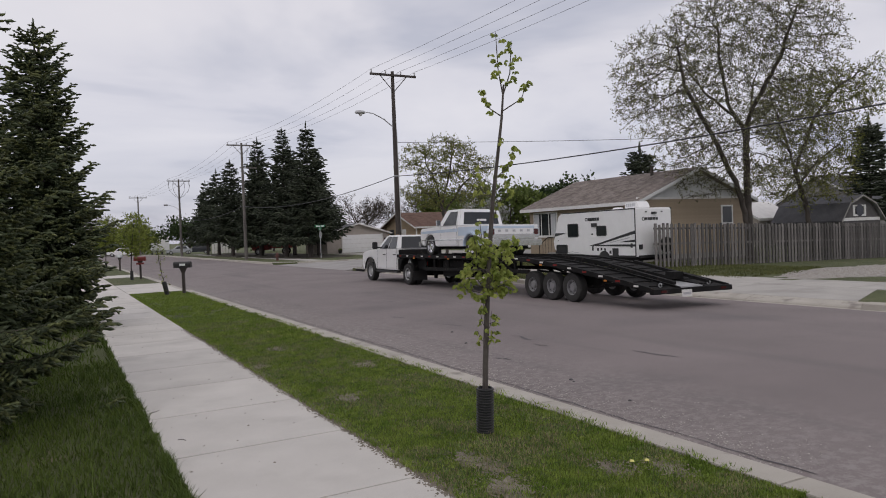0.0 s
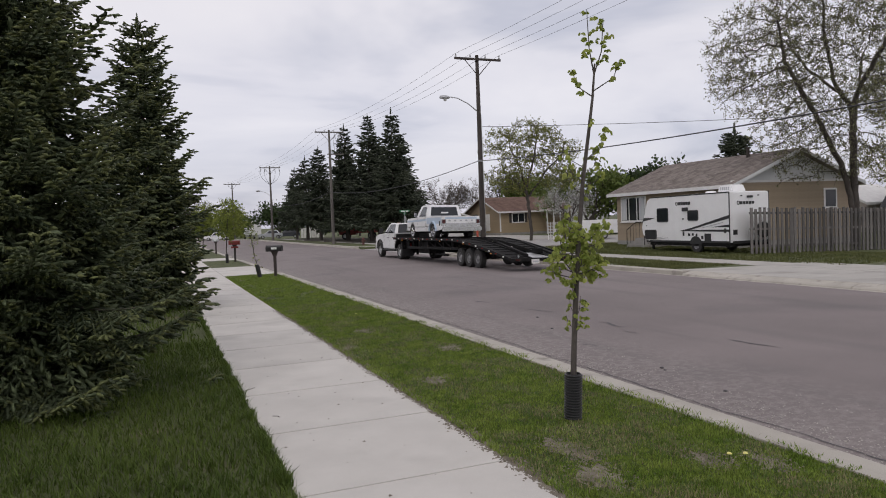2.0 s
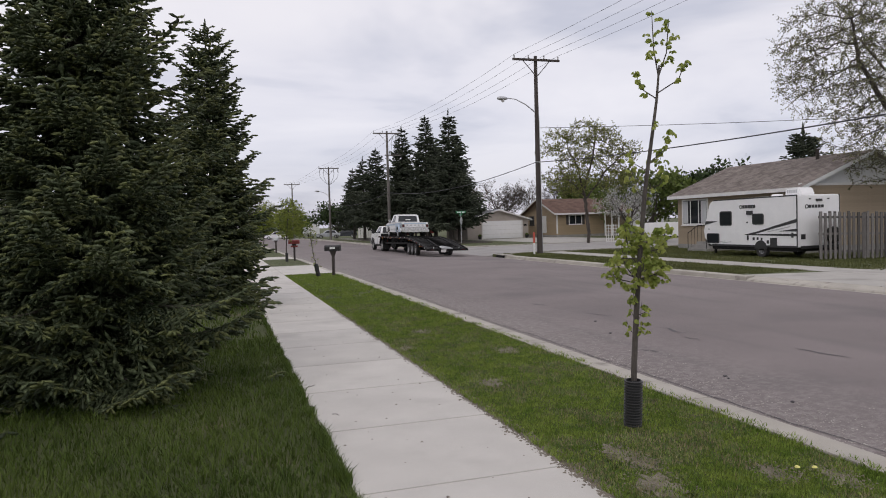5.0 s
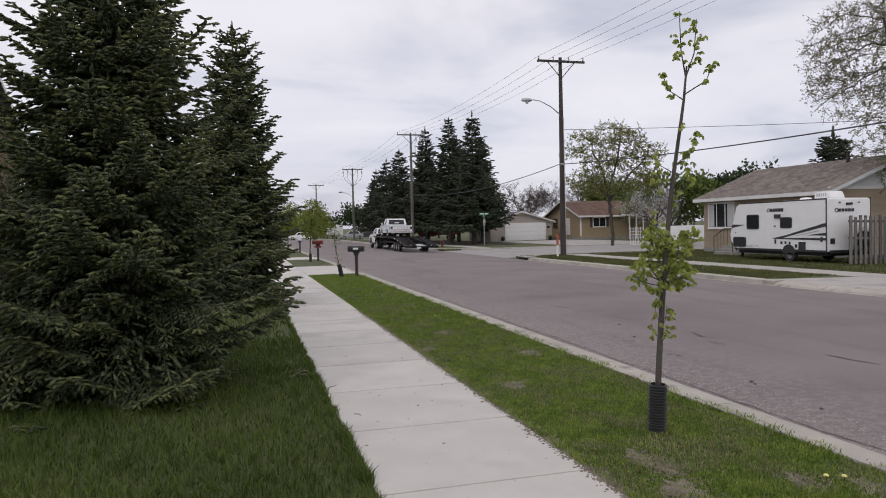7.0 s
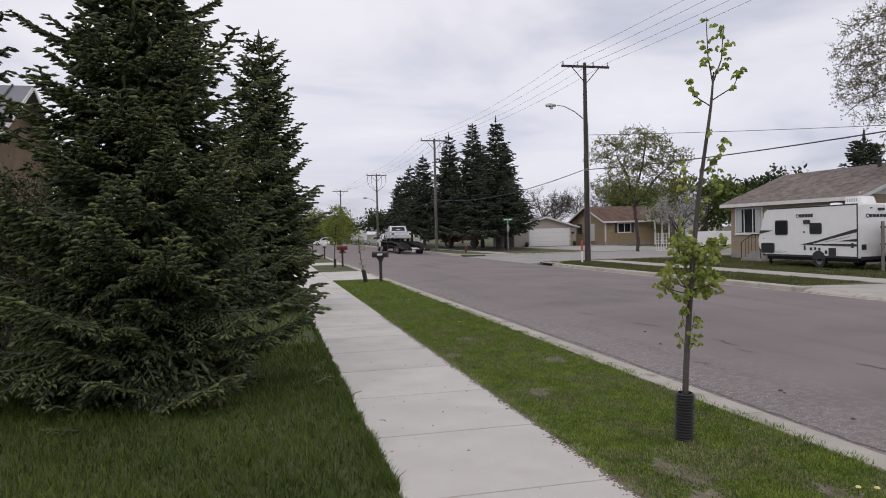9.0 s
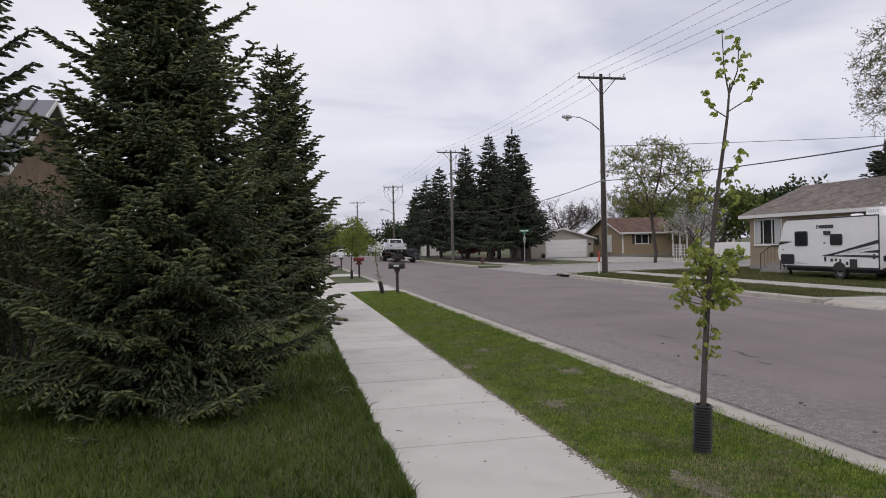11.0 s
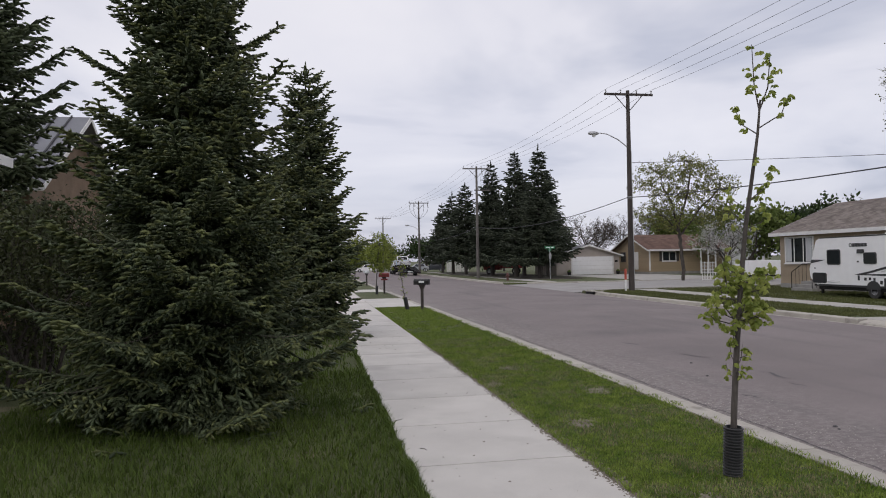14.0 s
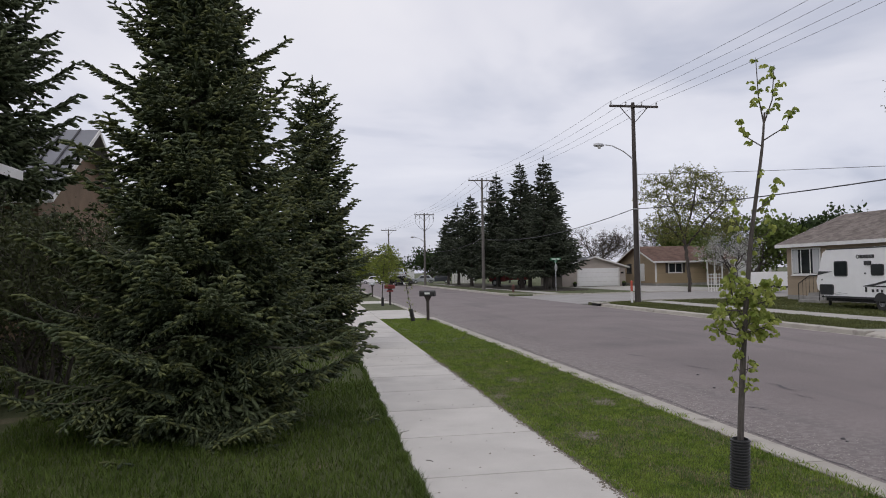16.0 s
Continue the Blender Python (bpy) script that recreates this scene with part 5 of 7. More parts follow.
h8 = house("near_porch_house", "house corner with a pale fascia and a dark soffit", -17.0, -8.1, 4.0, 11.3, 4.3, 6.0, "y", M_TAN, M_ROOFDK, M_TAN, 0, 0, 0.6)


def fence():
    f = thing("cedar_fence", "tall weathered grey cedar shadowbox fence along the yard", "fence")
    rng = np.random.default_rng(3)
    hh = 2.0
    y = 20.3
    brd = [Build().box(-0.067, 0.067, -0.011, 0.011, 0, hh + d).data("board", M_FENCE) for d in (-0.05, 0.0, 0.03)]
    x = 22.35
    k = 0
    while x < 47.0:
        z = ground_z(x, y) - 0.0
        part("board", brd[int(rng.integers(3))], M_FENCE, f, at=pose(x, y - 0.058 if k % 2 == 0 else y + 0.075, z + rng.uniform(-0.01, 0.03), 0, rng.uniform(-0.5, 0.5), rng.uniform(-3, 3)))
        x += 0.128
        k += 1
    for zz in (0.3, 1.05, 1.75):
        part("rail", Build().add([(22.3, y - 0.03, ground_z(22.3, y) + zz), (47.0, y - 0.03, ground_z(47, y) + zz), (47.0, y + 0.03, ground_z(47, y) + zz), (22.3, y + 0.03, ground_z(22.3, y) + zz), (22.3, y - 0.03, ground_z(22.3, y) + zz + 0.09), (47.0, y - 0.03, ground_z(47, y) + zz + 0.09), (47.0, y + 0.03, ground_z(47, y) + zz + 0.09), (22.3, y + 0.03, ground_z(22.3, y) + zz + 0.09)], [(0, 1, 2, 3), (4, 5, 6, 7), (0, 1, 5, 4), (1, 2, 6, 5), (2, 3, 7, 6), (3, 0, 4, 7)]), M_FENCE, f)
    for i in range(11):
        xx = 22.4 + 2.4 * i
        if xx < 47:
            part("post", Build().box(xx - 0.05, xx + 0.05, y - 0.034, y + 0.034, ground_z(xx, y) - 0.2, ground_z(xx, y) + 2.02), M_FENCE, f)
    return f


fence()


# ---- poles, cables, signs, boxes ----
POLES = [(17.0, -12.0), (16.66, 35.5), (15.6, 70.0), (14.3, 103.0), (12.0, 135.0)]


def utility_pole(i, x, y, hgt, lamp=False, gear=False, lean=0.0, loops=False, wood=M_POLE):
    p = thing("utility_pole", "weathered wooden utility pole with a crossarm" + (" and a street lamp" if lamp else " carrying hanging gear" if gear else ""), "utility pole", pose(x, y, 0, 0, lean, 0), "poles along the street")
    part("shaft", Build().tube([(0, 0, -0.3), (0, 0, 3), (0, 0, hgt)], [0.18, 0.165, 0.10], 14), wood, p, smooth=True)
    arm = part("crossarm", Build().box(-1.52, 1.52, -0.17, -0.07, hgt - 0.32, hgt - 0.19), wood, p, bevel=0.01)
    for s in (-1, 1):
        part("arm_brace", Build().tube([(s * 0.85, -0.12, hgt - 0.32), (s * 0.05, -0.12, hgt - 1.2)], 0.025, 6), wood, p)
    for a in (-1.42, -0.5, 0.5, 1.42):
        part("insulator", Build().lathe([(0.02, hgt - 0.19), (0.05, hgt - 0.12), (0.03, hgt - 0.07), (0.055, hgt - 0.03), (0.001, hgt + 0.03)], (a, -0.12, 0), "z", 10), M_GALV, arm)
    if lamp:
        part("lamp_arm", Build().tube([(0, 0, 8.35), (-0.7, -0.05, 8.85), (-1.4, -0.1, 9.15), (-1.85, -0.1, 9.2)], [0.04, 0.035, 0.03, 0.03], 8), M_GALV, p, smooth=True)
        head = part("lamp_head", Build().lathe([(0.001, -0.42), (0.09, -0.36), (0.13, -0.1), (0.10, 0.14), (0.05, 0.25), (0.001, 0.26)], (-2.15, -0.1, 9.18), "x", 12), M_GALV, p, smooth=True)
        part("lamp_glass", Build().lathe([(0.001, -0.16), (0.08, -0.13), (0.10, -0.04), (0.10, 0.0)], (-2.2, -0.1, 9.10), "z", 12), shine("lamp_lens", (0.5, 0.5, 0.48), 0.2), head, smooth=True)
        part("conduit", Build().tube([(0.13, -0.1, 0), (0.12, -0.1, 4.2), (0.10, -0.09, 8.2)], 0.025, 6), M_GALV, p)
        part("bolt_band", Build().lathe([(0.15, 5.4), (0.16, 5.4), (0.16, 5.5), (0.15, 5.5)], n=14), M_GALV, p)
    if gear:
        part("lower_arm", Build().box(-0.3, 1.45, -0.17, -0.07, hgt - 2.6, hgt - 2.48), wood, p)
        for a in (0.55, 0.95, 1.35):
            part("cutout_switch", Build().tube([(a, -0.12, hgt - 0.5), (a + 0.08, -0.12, hgt - 0.95)], 0.04, 6), M_GALV, p)
            part("drop_lead", Build().tube([(a, -0.12, hgt - 0.3), (a - 0.15, -0.14, hgt - 1.5), (a, -0.12, hgt - 2.5)], 0.012, 5), M_WIRE, p)
    if loops:
        for a in (-1.3, -0.75, 0.7, 1.3):
            pts = [(a, -0.12, hgt - 0.2), (a * 1.12, -0.13, hgt - 0.9), (a * 0.95, -0.14, hgt - 1.7), (a * 0.5, -0.14, hgt - 2.3), (0.08 * a, -0.12, hgt - 2.7)]
            part("drop_lead", Build().tube(pts, 0.022, 5), M_WIRE, p)
            part("cutout_switch", Build().tube([(a, -0.12, hgt - 0.45), (a * 1.08, -0.12, hgt - 0.9)], 0.05, 6), M_GALV, p)
        arm_l = part("lamp_arm", Build().tube([(0, 0, 6.6), (-0.7, -0.05, 7.1), (-1.5, -0.1, 7.35)], [0.04, 0.035, 0.03], 8), M_GALV, p, smooth=True)
        part("lamp_head", Build().lathe([(0.001, -0.42), (0.09, -0.36), (0.13, -0.1), (0.10, 0.14), (0.001, 0.26)], (-1.75, -0.1, 7.36), "x", 12), M_GALV, arm_l, smooth=True)
    return p


utility_pole(0, *POLES[0], 11.8)
utility_pole(1, *POLES[1], 11.75, lamp=True)
utility_pole(2, *POLES[2], 11.9, gear=True, wood=M_POLE_GREY)
utility_pole(3, *POLES[3], 11.0, loops=True, wood=M_POLE_GREY)
utility_pole(4, *POLES[4], 10.6, wood=M_POLE_GREY)


def cable(name, label, a, c, sag, r, parts=22):
    pts = []
    for k in range(parts + 1):
        t = k / parts
        p = Vector(a).lerp(Vector(c), t)
        p.z -= 4 * sag * t * (1 - t)
        pts.append(p)
    return tagged(part(name, Build().tube(pts, r, 5), M_WIRE), label, "cable")


for (xa, ya), (xb, yb), ha, hb in zip(POLES[:-1], POLES[1:], (11.8, 11.75, 11.9, 11.0), (11.75, 11.9, 11.0, 10.6)):
    for o in (-1.42, -0.5, 0.5, 1.42):
        cable("power_line", "thin dark overhead power line between the poles", (xa + o, ya - 0.12, ha + 0.03), (xb + o, yb - 0.12, hb + 0.03), 0.55, 0.008)
    cable("telephone_cable", "thick dark telephone cable sagging between the poles", (xa - 0.15, ya, 5.45), (xb - 0.15, yb, 5.45), 0.75, 0.024)
cable("service_drop", "thin service cable running from the pole across the yards", (16.7, 35.5, 7.5), (60.0, 6.0, 7.6), 0.7, 0.014)

marker = thing("marker_post", "white and orange-red utility marker post beside the pole", "marker post", pose(16.1, 35.1, 0))
part("post", Build().lathe([(0.001, 0.0), (0.06, 0.0), (0.06, 0.72), (0.001, 0.72)], n=12), M_WHITE, marker)
part("cap", Build().lathe([(0.065, 0.66), (0.065, 1.22), (0.05, 1.28), (0.001, 1.29)], n=12), M_ORANGE, marker)

sign = thing("street_sign", "street name sign on a metal post at the corner", "street sign", pose(20.6, 61.3, 0))
part("post", Build().tube([(0, 0, 0), (0, 0, 3.0)], 0.035, 8), M_GALV, sign)
bl = part("blade", Build().box(-0.5, 0.5, -0.012, 0.012, 2.92, 3.14), M_GREENSIGN, sign)
for k in range(2):
    part("lettering_bar", Build().box(-0.38 + k * 0.48, 0.0 + k * 0.38, -0.018, -0.012, 2.98, 3.08), M_SIGNTXT, bl)
part("blade", Build().box(-0.012, 0.012, -0.42, 0.42, 2.70, 2.9), M_GREENSIGN, sign)
part("stop_sign_back", Build().lathe([(0.001, 0.02), (0.38, 0.02), (0.38, 0.03), (0.001, 0.03)], (0, 0, 2.2), "x", 8), M_GALV, sign)

M_HYDRANT = material("dull_hydrant_paint", (0.085, 0.035, 0.03), (0.13, 0.05, 0.042), 0.6, 0, 5, 50, 0.1)
hyd = thing("fire_hydrant", "small red fire hydrant in the verge", "fire hydrant", pose(16.1, 60.3, -0.05))
part("barrel", Build().lathe([(0.16, 0.0), (0.16, 0.06), (0.11, 0.08), (0.11, 0.55), (0.14, 0.58), (0.12, 0.68), (0.04, 0.76), (0.001, 0.8)], n=14), M_HYDRANT, hyd, smooth=True)
part("nozzle", Build().tube([(-0.2, 0, 0.45), (0.2, 0, 0.45)], 0.06, 8), M_HYDRANT, hyd)


def mailbox(x, y, mat, label, box_l=0.50, hgt=1.02, extra=False, turn=0.0):
    m = thing("mailbox", label, "mailbox", pose(x, y, 0, 0, 0, turn), "mailboxes along the kerb")
    part("post", Build().box(-0.05, 0.05, -0.05, 0.05, -0.1, hgt - 0.12), M_POLE, m, bevel=0.006)
    part("bracket", Build().prism([(-0.05, hgt - 0.2), (0.05, hgt - 0.2), (0.14, hgt), (-0.14, hgt)], "x", -0.045, 0.045), M_POLE, m)
    w, h = 0.11, 0.14
    prof = [(-w, hgt), (w, hgt), (w, hgt + h)] + [(w * math.cos(a), hgt + h + w * 0.9 * math.sin(a)) for a in [k * math.pi / 8 for k in range(1, 8)]] + [(-w, hgt + h)]
    part("box", Build().prism(prof, "y", -box_l / 2, box_l / 2), mat, m, bevel=0.006)
    m2 = part("door", Build().prism([(p[0] * 1.06, hgt + (p[1] - hgt) * 1.03) for p in prof], "y", box_l / 2, box_l / 2 + 0.015), mat, m)
    if not extra:
        part("number_bars", Build().box(-w - 0.006, -w, -0.12, 0.10, hgt + 0.08, hgt + 0.16), M_SIGNTXT, m)
    if extra:
        part("paper_tube", Build().box(-0.08, 0.08, -0.20, 0.20, hgt - 0.20, hgt - 0.10), mat, m, bevel=0.01)


mailbox(2.64, 25.1, M_PLASTIC, "black metal mailbox on a wooden post at the kerb", 0.62, 0.98, False, 62)
mailbox(2.62, 40.2, M_REDPAINT, "faded red mailbox with a newspaper holder on a post", 0.62, 1.0, True, 70)
mailbox(2.70, 55.6, M_GALV, "grey mailbox on a post further along the kerb", 0.5, 1.0, False, 60)
# lattice gate and small white utility trailer in the yard
ut = thing("utility_trailer", "small white enclosed utility trailer parked in the yard", "trailer", pose(30.6, 45.6, 0))
part("body", Build().box(-0.2, 2.6, -0.9, 0.9, 0.45, 1.55), M_WHITE, ut, bevel=0.04)
part("frame", Build().box(-0.2, 2.6, -0.8, 0.8, 0.36, 0.45).box(-1.2, -0.2, -0.05, 0.05, 0.38, 0.45), M_BLACK, ut)
wheel(ut, 1.2, -0.86, 0.3, 0.18, -1).rotation_euler = (0, 0, radians(90))
wheel(ut, 1.2, 0.86, 0.3, 0.18, 1).rotation_euler = (0, 0, radians(90))
lat = thing("lattice_gate", "white lattice ramp gate standing in the yard", "gate", pose(28.3, 47.6, 0, 0, 0, -20))
for k in range(6):
    part("slat", Build().box(k * 0.2, k * 0.2 + 0.04, -0.02, 0.02, 0.05, 1.5), M_TRIM, lat)
    part("rail", Build().box(0, 1.04, -0.022, 0.018, 0.1 + k * 0.26, 0.14 + k * 0.26), M_TRIM, lat)


def parked_car(x, y, turn, mat, label, kind="car"):
    """A parked car far off, long axis along y."""
    c = thing("parked_car" if kind == "car" else "parked_truck", label, kind, pose(x, y, 0.0, 0, 0, turn))
    hw = 0.9
    part("body", Build().prism([(-2.1, 0.3), (2.1, 0.3), (2.2, 0.55), (2.1, 0.8), (1.0, 0.92), (-2.0, 0.95), (-2.2, 0.8)], "x", -hw, hw), mat, c, bevel=0.06, smooth=True)
    cab = frustum(-1.7, 1.05, -1.2, 0.35, hw - 0.06, hw - 0.22, 0.9, 1.45)
    part("cabin", Build().add(cab, FRUSTUM_FACES), mat, c, bevel=0.05, smooth=True)
    for f, a, d in (("left", 0.1, 0.9), ("right", 0.1, 0.9), ("rear", 0.08, 0.92), ("front", 0.08, 0.92)):
        part("window", pane(cab, f, a, d, 0.1, 0.85), M_GLASS, c)
    for s in (-1, 1):
        for yy in (-1.3, 1.35):
            wheel(c, s * 0.82, yy, 0.31, 0.2, s)
        part("headlight", Build().box(s * 0.62 - 0.15, s * 0.62 + 0.15, 2.1, 2.2, 0.58, 0.72), M_CHROME, c)
        part("tail_light", Build().box(s * 0.66 - 0.15, s * 0.66 + 0.15, -2.2, -2.12, 0.66, 0.80), M_RED, c)
    return c


M_DARKCAR = shine("dark_car_paint", (0.04, 0.045, 0.055), 0.2, 0.2, 0.5)
M_SILVER = shine("silver_car_paint", (0.45, 0.47, 0.49), 0.25, 0.4, 0.5)
parked_car(2.0, 112, 60, M_WHITE, "white car parked along the bend of the street")
parked_car(8.5, 131, 80, M_WHITE, "white saloon car parked across the end of the street")
parked_car(-2.5, 96, 10, M_SILVER, "silver car parked on a driveway far along the street")
parked_car(17.3, 125.5, 80, M_SILVER, "silver car parked under the trees at the bend")
parked_car(20.2, 125, 80, M_DARKCAR, "dark car parked under the trees at the bend")
parked_car(-7.5, 30.0, 80, M_SILVER, "silver car parked on the driveway behind the spruces")
rt = thing("red_truck", "red truck parked behind the row of spruces", "truck", pose(22.0, 88.0, 0, 0, 0, 65))
part("cab", Build().prism([(-1.0, 0.6), (1.2, 0.6), (1.25, 1.4), (0.9, 2.4), (-1.0, 2.5)], "x", -1.0, 1.0), M_REDPAINT, rt, bevel=0.06)
part("cargo_bed", Build().box(-1.0, 1.0, -4.2, -1.05, 0.8, 1.7), M_REDPAINT, rt, bevel=0.03)
part("windscreen", Build().box(-0.85, 0.85, 1.02, 1.16, 1.5, 2.15), M_GLASS, rt)
for s in (-1, 1):
    for yy in (0.4, -3.0):
        wheel(rt, s * 0.9, yy, 0.45, 0.28, s)
wt = thing("box_truck", "tall white box truck parked at the far end of the street", "truck", pose(17.4, 152.0, -0.3, 0, 0, 5))
part("cargo_box", Build().box(-1.2, 1.2, -3.2, 2.0, 0.9, 3.9), M_WHITE, wt, bevel=0.05)
part("cab", Build().prism([(2.02, 0.5), (3.9, 0.5), (3.9, 1.4), (3.2, 2.3), (2.02, 2.4)], "x", -1.05, 1.05), M_WHITE, wt, bevel=0.06)
part("roof_sign", Build().box(-0.6, 0.6, -3.25, -3.2, 3.2, 3.6), M_BLACK, wt)
for s in (-1, 1):
    for yy in (-2.0, 3.0):
        wheel(wt, s * 1.0, yy, 0.45, 0.28, s)
wf = thing("white_fence", "white board fence at the far corner of the street", "fence")
for k in range(9):
    part("board", Build().box(21.5 + k * 0.45, 21.9 + k * 0.45, 119.0, 119.05, -0.1, 1.7), M_TRIM, wf)


# ---- trees, shrubs, grass ----
def shoot_template(n, length=0.24, wide=0.04, seed=1, lean=50, core=1.0):
    """A twig clad in needles, of unit length along x: a dark furry core and thin needles standing off it."""
    rng = np.random.default_rng(seed)
    v, f = [], []
    for x, r in ((0.0, 0.075 * core), (0.62, 0.15 * core)):
        v += [np.array([x, r * math.cos(k * 2.0944 + x), r * math.sin(k * 2.0944 + x)]) for k in range(3)]
    v.append(np.array([1.05, 0, 0]))
    for k in range(3):
        p, q = k, (k + 1) % 3
        f += [(p, q, q + 3), (p, q + 3, p + 3), (p + 3, q + 3, 6)]
    for k in range(n):
        t = (k + 0.5) / n
        a = k * 2.39996 + rng.uniform(-0.3, 0.3)
        rad = np.array([0, math.cos(a), math.sin(a)])
        tan = np.array([0, -math.sin(a), math.cos(a)])
        d = unit(rad * math.sin(radians(lean)) + np.array([1.0, 0, 0]) * math.cos(radians(lean)))
        p = np.array([t, 0, 0]) + rad * 0.05
        l = length * rng.uniform(0.8, 1.2) * (1.0 if t < 0.85 else 0.8)
        i = len(v)
        v += [p - tan * wide / 2, p + tan * wide / 2, p + d * l]
        f.append((i, i + 1, i + 2))
    return np.array(v), np.array(f)


def conifer(name, label, x, y, height, radius, seed, shoot, needles, mat, tip_mat=None, z0=0.15, step=0.36, per=8, bare=0.0, category="spruce tree", group="", wide=0.09, power=0.95, low=-12, high=34, hang=0.22, core=1.3, vary=0.14, tips=0.3, taper=0.35, thin=0.3, inner=0, level=0.3):
    """Trunk and whorls of flat boughs: each an axis that sags and turns up at its end, with side twigs and hanging needle-clad shoots in one fan."""
    rng = np.random.default_rng(seed)
    t = thing(name, label, category, pose(x, y, 0, 0, 0, 0), group)
    tr, rr = [Vector((0, 0, -0.1))], [0.021 * height]
    for k in range(1, 7):
        tr.append(Vector((rng.normal() * 0.02, rng.normal() * 0.02, height * k / 6)))
        rr.append(max(0.012, 0.02 * height * (1 - k / 6.1)))
    part("trunk", Build().tube(tr, rr, 9), M_BARK, t, smooth=True)
    segs, P, D, L, T = [], [], [], [], []
    up = np.array([0, 0, 1.0])
    z = max(z0, bare)
    while z < height * 0.97:
        fr = z / height
        sh = shoot * (1 - taper * fr)
        shape = (1 - fr) ** power
        if fr < 0.10 and bare == 0:
            shape *= 0.72 + 2.4 * fr
        nb = max(5, int(round(per * (1 - 0.3 * fr))))
        a0 = rng.uniform(0, 6.28)
        for i in range(nb):
            az = a0 + 2 * math.pi * i / nb + rng.normal() * 0.18
            ln = (radius * shape + 0.25 * sh) * rng.uniform(1 - 1.5 * vary, 1 + 0.35 * vary) * (0.68 if rng.random() < 0.22 else 1.0)
            el = radians(low + (high - low) * fr ** 0.9 + rng.normal() * (2 + 10 * level))
            fwd, lat = np.array([math.cos(az), math.sin(az), 0]), np.array([-math.sin(az), math.cos(az), 0])
            base = np.array([0, 0, z + rng.uniform(-level, level) * step])
            n = max(3, int(ln / (sh * 0.85)))
            prev = base
            for k in range(1, n + 1):
                s = k / n
                p = base + fwd * ln * s * math.cos(el) + up * ln * (s * math.sin(el) - 0.15 * (1 - fr) * math.sin(math.pi * 0.8 * s) + (0.10 + 0.08 * fr) * s ** 3)
                segs.append((*prev, *p, 0.009 * ln * (1.15 - s) + 0.003, 0.009 * ln * (1.15 - s - 1 / n) + 0.003))
                d = unit(p - prev)
                if s > 0.3 or ln < 0.5:
                    P.append(prev), D.append(d), L.append(np.linalg.norm(p - prev) * 1.2), T.append(s > 0.95)
                if s > 0.18:
                    for sg in (-1, 1):
                        if s < 0.5 and rng.random() < thin:
                            continue
                        l2 = min(0.9 + sh, 0.50 * ln * (1 - s) + 0.75 * sh) * rng.uniform(0.75, 1.2)
                        d2 = unit(d * 0.66 + sg * lat * 0.76 + up * (rng.normal() * 0.05 - 0.06))
                        m = max(1, int(round(l2 / (sh * 0.8))))
                        q = p
                        for j in range(m):
                            q2 = q + d2 * (l2 / m) - up * (0.10 * hang * sh * j)
                            P.append(q), D.append(unit(q2 - q)), L.append(l2 / m * 1.15), T.append(j == m - 1 and rng.random() < 0.7)
                            if j < m - 1 or m == 1:
                                c3 = np.cross(d2, up)
                                for s3 in (-1, 1):
                                    d3 = unit(d2 * 0.62 + s3 * c3 * 0.72 + up * (rng.normal() * 0.10 - hang * (1 - 0.8 * fr)))
                                    P.append(q2), D.append(d3), L.append(sh * rng.uniform(0.75, 1.1)), T.append(rng.random() < tips)
                            q = q2
                prev = p
        z += step * rng.uniform(0.8, 1.2) * (1.0 - 0.2 * fr)
    # the shaded twigs close to the trunk
    for _ in range(inner):
        fr = max(z0, bare) / height + (0.93 - max(z0, bare) / height) * (1 - math.sqrt(rng.random()))
        az, out = rng.uniform(0, 6.28), rng.uniform(0.02, 0.52) * radius * (1 - fr) ** power
        d = unit(np.array([math.cos(az), math.sin(az), rng.normal() * 0.25 - 0.25 * (1 - fr)]) + rng.normal(size=3) * 0.35)
        P.append(np.array([out * math.cos(az), out * math.sin(az), fr * height - 0.12 * out])), D.append(d), L.append(shoot * rng.uniform(0.9, 1.5)), T.append(False)
    # the leader and its ring of upright shoots
    top = shoot * (1 - taper) * 0.8
    for k in range(9):
        o = np.array([0, 0, height * 0.965 + top * 0.45 * k])
        for j in range(4 if k < 8 else 1):
            a = rng.uniform(0, 6.28)
            P.append(o), D.append(unit(np.array([math.cos(a), math.sin(a), 0.9 + 0.3 * k]))), L.append(top * (1.2 - 0.08 * k)), T.append(False)
    sv, sf = tubes(segs, 4)
    bulk("branchwork", sv, sf, M_TWIG, t, "stuff")
    P, D, L, T = np.array(P), np.array(D), np.array(L), np.array(T)
    tv, tf = shoot_template(needles, 0.27, wide, seed, 50, core)
    for sel, mm, nm in ((~T, mat, "needles"), (T, tip_mat or mat, "fresh_growth")):
        if sel.sum() == 0:
            continue
        p, d, l = P[sel], D[sel], L[sel][:, None]
        a, c = frames(d, rng)
        v, f = scatter(tv, tf, p, d * l, a * l, c * l)
        bulk(nm, v, f, mm, t, "stuff", "dark blue-green needle sprays" if nm == "needles" else "lighter fresh twig tips that also carry painted highlights")
    return t, len(P)


